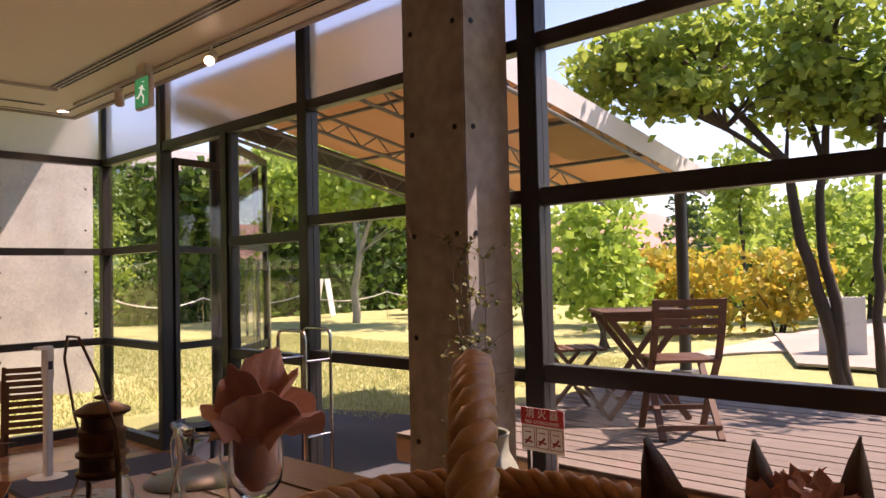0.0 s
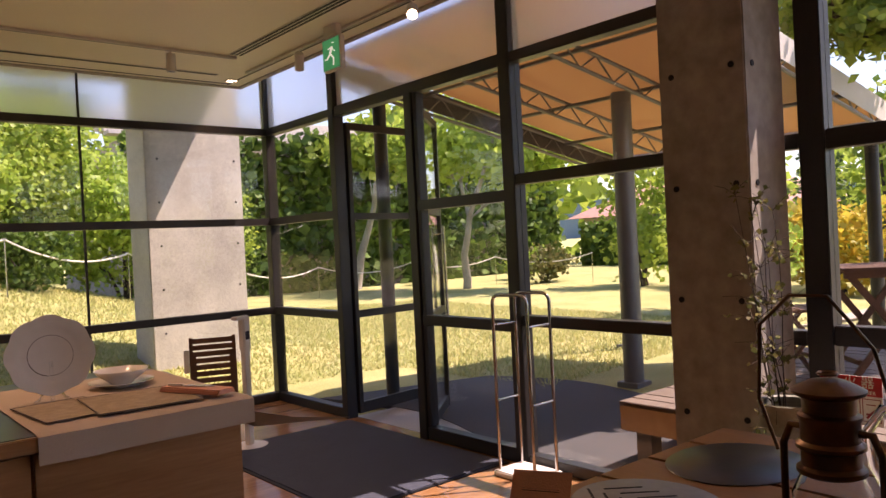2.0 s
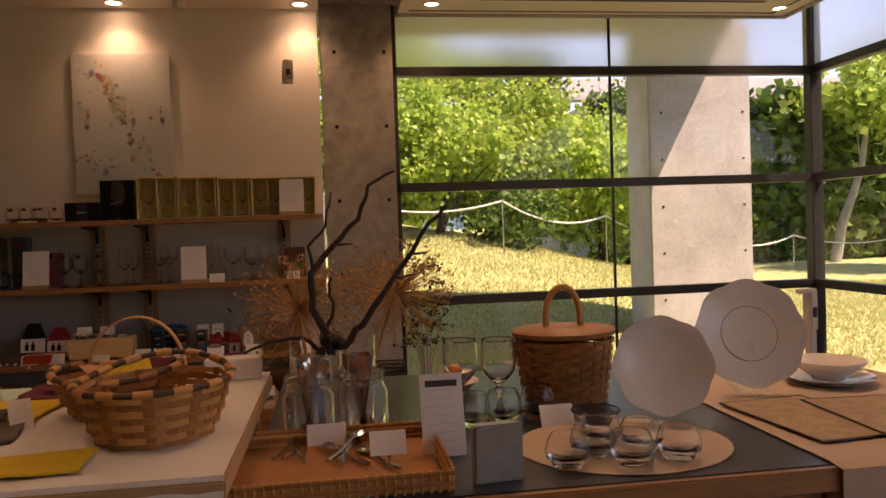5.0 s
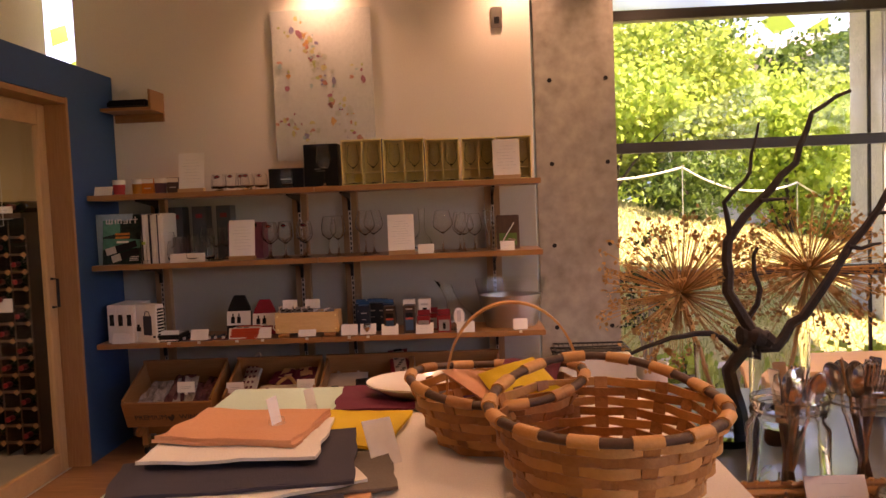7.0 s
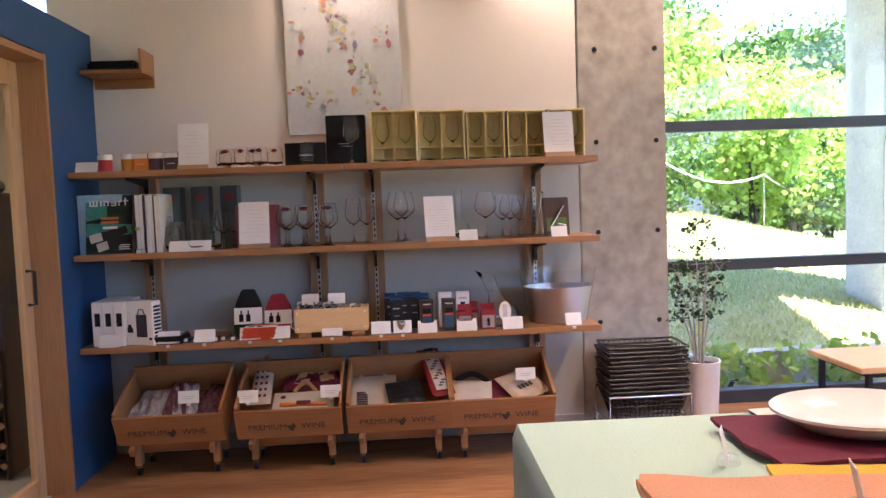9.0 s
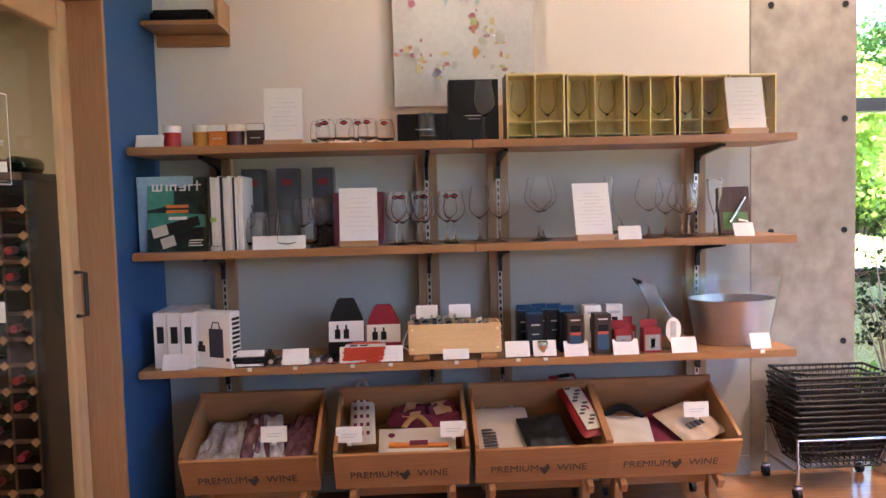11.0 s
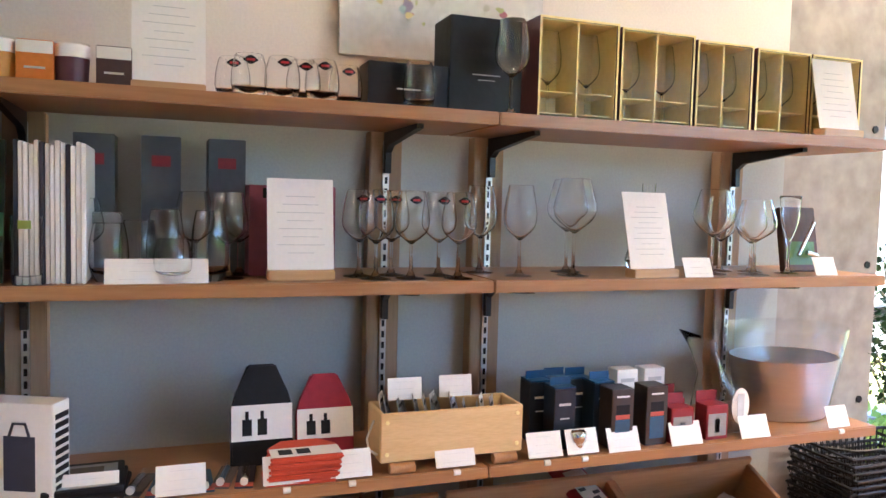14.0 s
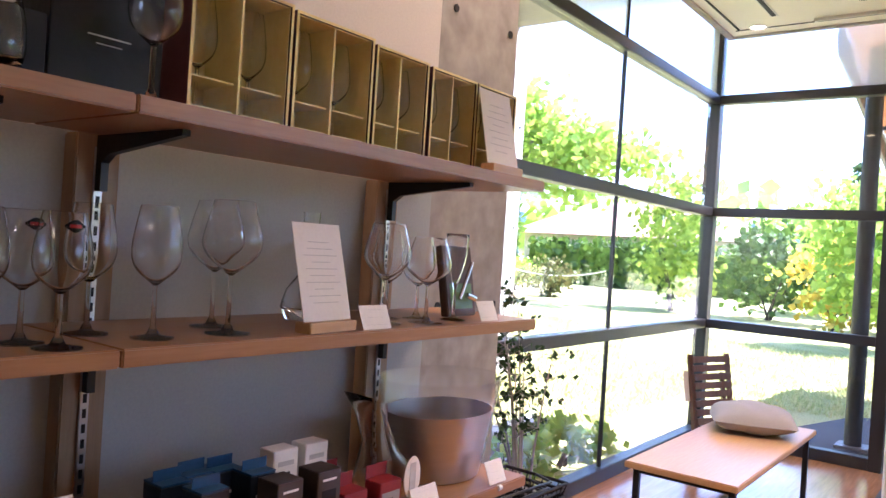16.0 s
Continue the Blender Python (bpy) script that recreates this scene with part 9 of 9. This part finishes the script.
def bush(label, x, y, h, w, leaf, seed, n=1500, size=0.13, name="bush", stems=5):
    rg = random.Random(seed)
    z = hill(x, y)
    t = thing(name, label, name.replace("_", " "), (x, y, z))
    st_, lf_ = bmesh.new(), bmesh.new()
    cs = crown(lf_, (0, 0, h * 0.54), (w / 2, w / 2, h * 0.5), n, size, rg, 36)
    for i in range(stems):
        e = cs[rg.randrange(len(cs))]
        tube(st_, [(rg.gauss(0, 0.06), rg.gauss(0, 0.06), -0.05), e * 0.45 + Vector((0, 0, h * 0.06)), e], 0.02 + h * 0.006, 5, 0.006)
    tagged(part("branch", st_, "bark", t), kind="stuff")
    tagged(part("foliage", lf_, leaf, t), kind="stuff")
    return t


# bank behind the far glass
rw_ = random.Random(3)
for i, (x, y, h, w, lf_) in enumerate(((-14.6, -4.6, 3.2, 3.0, "leaf"), (-14.4, -2.4, 3.0, 2.9, "leaf_lime"), (-15.0, -0.4, 3.4, 2.8, "leaf"), (-14.3, 1.3, 2.5, 2.3, "leaf_lime"), (-15.4, 2.5, 3.6, 2.7, "leaf"), (-14.9, 4.4, 2.7, 2.4, "leaf_lime"), (-16.6, 6.0, 3.3, 2.9, "leaf"), (-17.2, -3.2, 4.6, 3.6, "leaf_lime"), (-17.6, 0.4, 4.8, 3.8, "leaf"), (-18.0, 3.6, 4.6, 3.6, "leaf_dark"), (-18.8, 7.2, 4.4, 3.4, "leaf_dark"), (-13.9, -0.9, 1.1, 1.6, "leaf_dark"), (-14.0, 2.6, 1.0, 1.6, "leaf_dark"), (-14.7, 5.6, 1.1, 1.7, "leaf_dark"))):
    bush("leafy green shrub at the edge of the bank", x, y, h, w, lf_, 100 + i, 8000 if h > 1.5 else 1700, 0.1, "shrub")


def tree(label, base, stems, crowns, leaf, seed, size, n, barkm="bark", z=None, asp=0.6, flat=0.0):
    """A tree: tapered stems as lists of points, limbs from the stems into the crowns."""
    rg = random.Random(seed)
    t = thing("tree", label, "tree", (base[0], base[1], hill(*base) if z is None else z))
    tr, lf_ = bmesh.new(), bmesh.new()
    for s in stems:
        pts = [Vector(p) for p in s[0]]
        sm = []
        for a, b in zip(pts, pts[1:]):
            for k in range(3):
                sm.append(a.lerp(b, k / 3) + Vector((rg.gauss(0, 0.012), rg.gauss(0, 0.012), 0)))
        sm.append(pts[-1])
        tube(tr, sm, s[1], 9, s[2])
    tips = [Vector(p) for s in stems for p in s[0][1:]]
    for c, rad in crowns:
        cs = crown(lf_, c, rad, n // len(crowns), size, rg, 34, 0.35, 0.17, asp, flat)
        for e in cs[::3]:
            a = min(tips, key=lambda p: (p - e).length + (2 if p.z > e.z else 0))
            tube(tr, [a, a.lerp(e, 0.5) + Vector((0, 0, 0.08)), e], 0.022, 5, 0.005)
    part("trunk", tr, barkm, t)
    part("crown", lf_, leaf, t)
    return t


tree("multi-stemmed maple with broad green leaves beside the deck", (-1.85, 7.15), [
    ([(0, 0, -0.1), (-0.12, 0, 0.6), (-0.28, -0.05, 1.25), (-0.36, -0.1, 1.9), (-0.95, -0.3, 2.7), (-1.6, -0.5, 3.4)], 0.065, 0.02),
    ([(0.02, 0.02, -0.1), (-0.04, 0.02, 0.7), (-0.16, 0.03, 1.2), (-0.12, 0.1, 1.9), (-0.05, 0.1, 2.7), (0.1, 0.2, 3.9)], 0.055, 0.02),
    ([(0.28, 0.1, -0.1), (0.26, 0.1, 0.6), (0.28, 0.1, 1.3), (0.32, 0.1, 2.1), (0.0, 0.0, 2.9), (-0.3, 0.0, 3.9)], 0.045, 0.015),
    ([(0.85, -0.2, -0.1), (0.7, -0.2, 0.9), (0.46, -0.1, 1.8), (0.42, 0, 2.6), (0.5, 0.1, 3.8)], 0.06, 0.02),
    ([(-0.36, -0.1, 1.9), (-0.8, -0.3, 2.25), (-1.4, -0.6, 2.7), (-1.75, -0.8, 3.1)], 0.028, 0.008),
    ([(0.46, -0.1, 1.8), (0.9, -0.1, 2.5), (1.5, 0.0, 3.2)], 0.03, 0.01),
], [((-1.75, -0.45, 2.95), (0.6, 0.7, 0.4)), ((-1.15, -0.3, 3.1), (0.7, 0.8, 0.55)), ((-0.5, 0.0, 3.0), (0.75, 0.9, 0.6)), ((0.1, 0.1, 3.1), (0.65, 0.9, 0.65)), ((-0.2, 0.0, 2.5), (0.55, 0.6, 0.3)), ((0.3, 0.0, 2.3), (0.45, 0.5, 0.35)), ((-1.15, -0.6, 2.55), (0.55, 0.4, 0.2)), ((0.9, 0.2, 2.9), (0.8, 0.9, 0.7))], "leaf", 21, 0.085, 8500, z=0.38, asp=0.66, flat=0.2)
tree("bright lime-green maple on the lawn", (-17.0, 14.6), [
    ([(0, 0, -0.1), (0.2, -0.2, 1.0), (0.6, -0.3, 2.0), (1.2, -0.2, 3.4), (1.6, 0, 4.6)], 0.13, 0.03),
    ([(0.6, -0.3, 2.0), (-0.4, 0.3, 3.2), (-0.9, 0.5, 4.4)], 0.08, 0.02)],
    [((0.6, 0, 4.6), (2.4, 2.4, 1.3)), ((2.4, 0.8, 3.7), (1.9, 1.9, 1.0)), ((-1.2, -0.4, 4.2), (1.6, 1.6, 1.1))], "leaf_lime", 22, 0.2, 7000, "bark_pale")
tree("slender pale-barked birch in front of the ivy wall", (-21.0, 13.4), [
    ([(0, 0, -0.1), (0.15, 0.2, 1.2), (0.5, 0.5, 2.6), (0.7, 0.7, 4.4)], 0.16, 0.05)], [((0.7, 0.7, 4.8), (1.7, 1.7, 1.4))], "leaf", 23, 0.24, 1500, "bark_pale")

for i, (x, y, h, w, lf_, nm, n, sz) in enumerate((
        (-7.4, 12.4, 3.0, 1.9, "leaf_lime", "shrub", 2600, 0.15), (-8.3, 15.6, 2.2, 2.0, "leaf_gold", "shrub", 1500, 0.15), (-6.9, 15.4, 2.0, 2.0, "leaf_gold", "shrub", 1500, 0.15),
        (-5.6, 16.4, 1.9, 2.2, "leaf_gold", "shrub", 1500, 0.15), (-4.4, 18.6, 3.4, 2.6, "leaf_lime", "shrub", 1700, 0.17), (-3.0, 17.6, 2.6, 2.6, "leaf_lime", "shrub", 1500, 0.17),
        (-1.4, 17.2, 2.8, 2.6, "leaf", "shrub", 1500, 0.17), (0.6, 16.8, 3.0, 2.8, "leaf_lime", "shrub", 1500, 0.17), (-10.2, 17.5, 2.4, 2.4, "leaf_dark", "shrub", 1200, 0.18),
        (-16.4, 17.4, 1.1, 1.9, "leaf_dry", "shrub", 900, 0.13), (-18.2, 18.4, 1.2, 1.6, "leaf_lime", "shrub", 700, 0.13), (-12.4, 16.8, 3.6, 2.0, "leaf", "shrub", 1500, 0.18), (-6.0, 21.5, 3.6, 3.4, "leaf", "shrub", 1500, 0.22), (-9.6, 21.5, 3.2, 3.6, "leaf", "shrub", 1400, 0.22), (-2.6, 22.5, 4.0, 3.6, "leaf", "shrub", 1500, 0.22))):
    bush({"leaf_gold": "golden-yellow leafed shrub in sun", "leaf_dry": "low dry brownish shrub on the lawn"}.get(lf_, "bright green shrub in full sun"), x, y, h, w, lf_, 300 + i, n, sz, nm)
for x, y, h, s in ((-8.4, 18.2, 4.2, 1), (-3.6, 20.5, 3.6, 2)):
    rg = random.Random(40 + s)
    t = thing("fir_tree", "young dark green fir tree", "fir tree", (x, y, hill(x, y)))
    part("trunk", rod(bmesh.new(), (0, 0, 0), (0, 0, h), 0.07, 0.01), "bark", t)
    bm = bmesh.new()
    for i in range(16):
        z = h * (0.12 + 0.86 * i / 16)
        r = (h - z) * 0.34 + 0.05
        for k in range(11):
            a = rg.uniform(0, 6.283)
            e = Vector((math.cos(a) * r, math.sin(a) * r, z - r * 0.1 + rg.gauss(0, 0.04)))
            for q in range(7):
                leaf_quad(bm, Vector((0, 0, z)).lerp(e, (q + 1) / 7), 0.16, rg, 0.4, 0.3)
    part("foliage", bm, "leaf_fir", t)
tree("slim young tree with a thin open crown", (-7.0, 18.0), [([(0, 0, 0), (0.05, 0, 1.5), (0, 0.05, 3.0), (0, 0, 4.4)], 0.06, 0.015)], [((0, 0, 3.4), (0.8, 0.8, 1.4))], "leaf", 24, 0.17, 900)

# ivy-covered building and the house behind
iv = thing("ivy_building", "long building wrapped in dark green ivy with a pale tiled roof", "building", (0, 0, 0))
part("wall", B(((-30.0, 7.0, -0.3), (-22.4, 24.4, 4.9))), "concrete", iv)
bm = bmesh.new()
rg = random.Random(77)
for i in range(9000):
    if i % 9:
        y = rg.uniform(6.8, 24.6)
        p = Vector((-22.35 + rg.uniform(0, 0.35) + 0.25 * noise.noise((y * 0.7, i * 0.0, 1.0)), y, rg.uniform(-0.1, 5.1 + 0.35 * noise.noise((y * 0.5, 2.0, 0)))))
    else:
        p = Vector((rg.uniform(-30, -22), 24.45 + rg.uniform(0, 0.3), rg.uniform(-0.1, 5.0)))
    leaf_quad(bm, p, rg.uniform(0.2, 0.42), rg, 0, 0.6)
part("ivy", bm, "leaf_dark", iv, "dense dark green ivy")
bm = bmesh.new()
for i in range(16):
    a, b = i / 16, (i + 1) / 16
    box(bm, (-29.9 + 6.9 * (1 - b), 6.6, 5.0 + 1.9 * a), (-29.9 + 6.9 * (1 - a) + 0.08, 24.6, 5.0 + 1.9 * a + 0.1))
part("roof", bm, "roof_tile", iv, "pale grey tiled roof in courses")
hs = thing("house", "low house with a dusty pink roof behind a hedge", "house", (-20.0, 33.0, -0.2))
part("wall", B(((-5.0, -3.0, 0), (5.5, 3.0, 2.6))), "concrete_out", hs)
bm = bmesh.new()
v = [bm.verts.new(p) for p in ((-5.6, -3.6, 2.5), (6.1, -3.6, 2.5), (6.1, 3.6, 2.5), (-5.6, 3.6, 2.5), (-2.8, 0, 4.3), (3.0, 0, 4.3))]
for f in ((0, 1, 5, 4), (1, 2, 5), (2, 3, 4, 5), (3, 0, 4), (0, 3, 2, 1)):
    bm.faces.new([v[i] for i in f])
part("roof", bm, "roof_red", hs, "dusty pink hipped roof")
for x in (-3.5, 0.0, 3.5):
    part("window", B(((x - 0.6, -3.04, 0.9), (x + 0.6, -2.99, 2.0))), "black", hs)
hg = thing("hedge", "clipped dark green hedge", "hedge", (0, 0, 0))
bm = bmesh.new()
rg = random.Random(78)
for i in range(3200):
    x = rg.uniform(-23, -9.5)
    leaf_quad(bm, Vector((x, 27.4 + rg.uniform(-0.5, 0.5), rg.uniform(-0.4, 2.0 + 0.3 * noise.noise((x, 0, 0))))), rg.uniform(0.18, 0.34), rg, 0, 0.6)
box(bm, (-23, 27.2, -0.5), (-9.5, 27.7, 1.7))
part("foliage", bm, "leaf_dark", hg)

# far woods and hills
bm = bmesh.new()
rg = random.Random(79)
for i in range(6500):
    a = rg.uniform(-0.35, 3.75)
    r = 55 + rg.gauss(0, 3.5)
    h = 6.5 + 3.0 * noise.noise((a * 6, 0, 0)) + (3.0 if a > 2.2 else -1.5)
    p = Vector((math.cos(a) * r, math.sin(a) * r, rg.uniform(-3, 1) + max(0, h) * rg.random() ** 0.7))
    leaf_quad(bm, p, rg.uniform(0.7, 1.6), rg, 0, 0.7)
solid("far_woods", bm, "leaf", "distant line of green trees", "woods", "stuff")
# distance haze is mixed into the hills' own colour as blue
haze_tint = mat("far_hill_haze_tint", (0.16, 0.24, 0.33), 1.0, 0, (0.11, 0.19, 0.26), 0.01, 0.08, 1, 0)
solid("backdrop", sheet(bmesh.new(), lambda u, v: Vector((600 * math.cos(-0.5 + 4.4 * u), 600 * math.sin(-0.5 + 4.4 * u), -20 + v * (50 + 38 * noise.noise((u * 14, 3, 0)) + 14 * noise.noise((u * 45, 5, 0))))), 160, 2), haze_tint, "distant hills with blue haze put into their colour", "hills", "structure")

# rope fence along the lawn
fence = [(-12.6, -3.6), (-12.9, -0.6), (-13.2, 2.15), (-14.2, 4.2), (-16.6, 7.3), (-18.6, 10.6), (-18.0, 13.4), (-17.4, 16.2), (-14.6, 17.4)]
fp = [Vector((x, y, hill(x, y))) for x, y in fence]
for p in fp:
    t = thing("rope_stake", "thin metal stake holding a white rope", "fence stake", p, group="rope fence stakes")
    part("rod", rod(bmesh.new(), (0, 0, -0.05), (0, 0, 0.86), 0.012, seg=8), "steel", t)
    part("eye", lathe(bmesh.new(), [(0.02, -0.008), (0.03, 0), (0.02, 0.008), (0.012, 0)], 12, (0, 0, 0.87), True), "steel", t)
for a, b in zip(fp, fp[1:]):
    n = 12
    bm = tube(bmesh.new(), [a.lerp(b, k / n) + Vector((0, 0, 0.85 - 0.9 * (k / n) * (1 - k / n))) for k in range(n + 1)], 0.016, 6)
    solid("rope", bm, "rope", "white sagging rope between stakes", "rope", group="rope fence")


def sandwich_board(at, rz, h, w, label):
    t = thing("sandwich_board", label, "sign board", (*at, hill(*at)), rz)
    for s in (-1, 1):
        m = pose(0, s * h * 0.16, h * 0.5, s * 9, 0, 0)
        part("panel", box(bmesh.new(), (-w / 2, -0.012, -h / 2 + 0.05), (w / 2, 0.012, h / 2), 0.004, m), "white_board", t)
        for x in (-w / 2, w / 2):
            part("leg", box(bmesh.new(), (x - 0.015, -0.015, -h / 2), (x + 0.015, 0.015, h / 2 + 0.01), 0.003, m), "white_plastic", t)
    bm = bmesh.new()
    m = pose(0, -h * 0.16, h * 0.5, -9, 0, 0)
    for i in range(4):
        box(bm, (-w * 0.25, -0.0145, h * 0.25 - i * 0.07), (w * (0.05 + 0.06 * (i % 3)), -0.0125, h * 0.25 - i * 0.07 + 0.03), 0, m)
    part("print_lines", bm, "ink_grey", t, "grey lines of writing")
    return t


sandwich_board((-20.2, 15.9), -50, 1.3, 0.75, "white sandwich board on the lawn")
sandwich_board((-2.5, 9.5), 14, 0.68, 0.44, "white sandwich board on the paving")

# planting and kerb just outside the far glass
solid("kerb", B(((-8.0, -2.0, -0.1), (-7.85, 2.3, 0.14)), bev=0.01), "concrete_out", "low concrete kerb outside the far glass", "kerb", "structure")
for i, (x, y) in enumerate(((-7.55, 0.6), (-7.6, 1.3), (-7.5, 2.0))):
    bush("low green ground plant outside the glass", x, y, 0.28, 0.6, "leaf", 500 + i, 260, 0.07, "ground_plant", 2)

# grass blades on the near lawn
bm = bmesh.new()
rg = random.Random(80)
for i in range(95000):
    x, y = rg.uniform(-15.0, -5.5), rg.uniform(-2.5, 11.0)
    if x > -7.9 and y < 5.2:
        continue
    z = hill(x, y)
    h, a = rg.uniform(0.02, 0.075), rg.uniform(0, 6.283)
    d = Vector((math.cos(a), math.sin(a), 0)) * 0.012
    l = Vector((rg.gauss(0, 0.03), rg.gauss(0, 0.03), h))
    p = Vector((x, y, z - 0.005))
    v = [bm.verts.new(p - d), bm.verts.new(p + d), bm.verts.new(p + l)]
    bm.faces.new(v)
solid("grass", bm, "grass", "short dry grass blades on the lawn", "grass", "stuff")
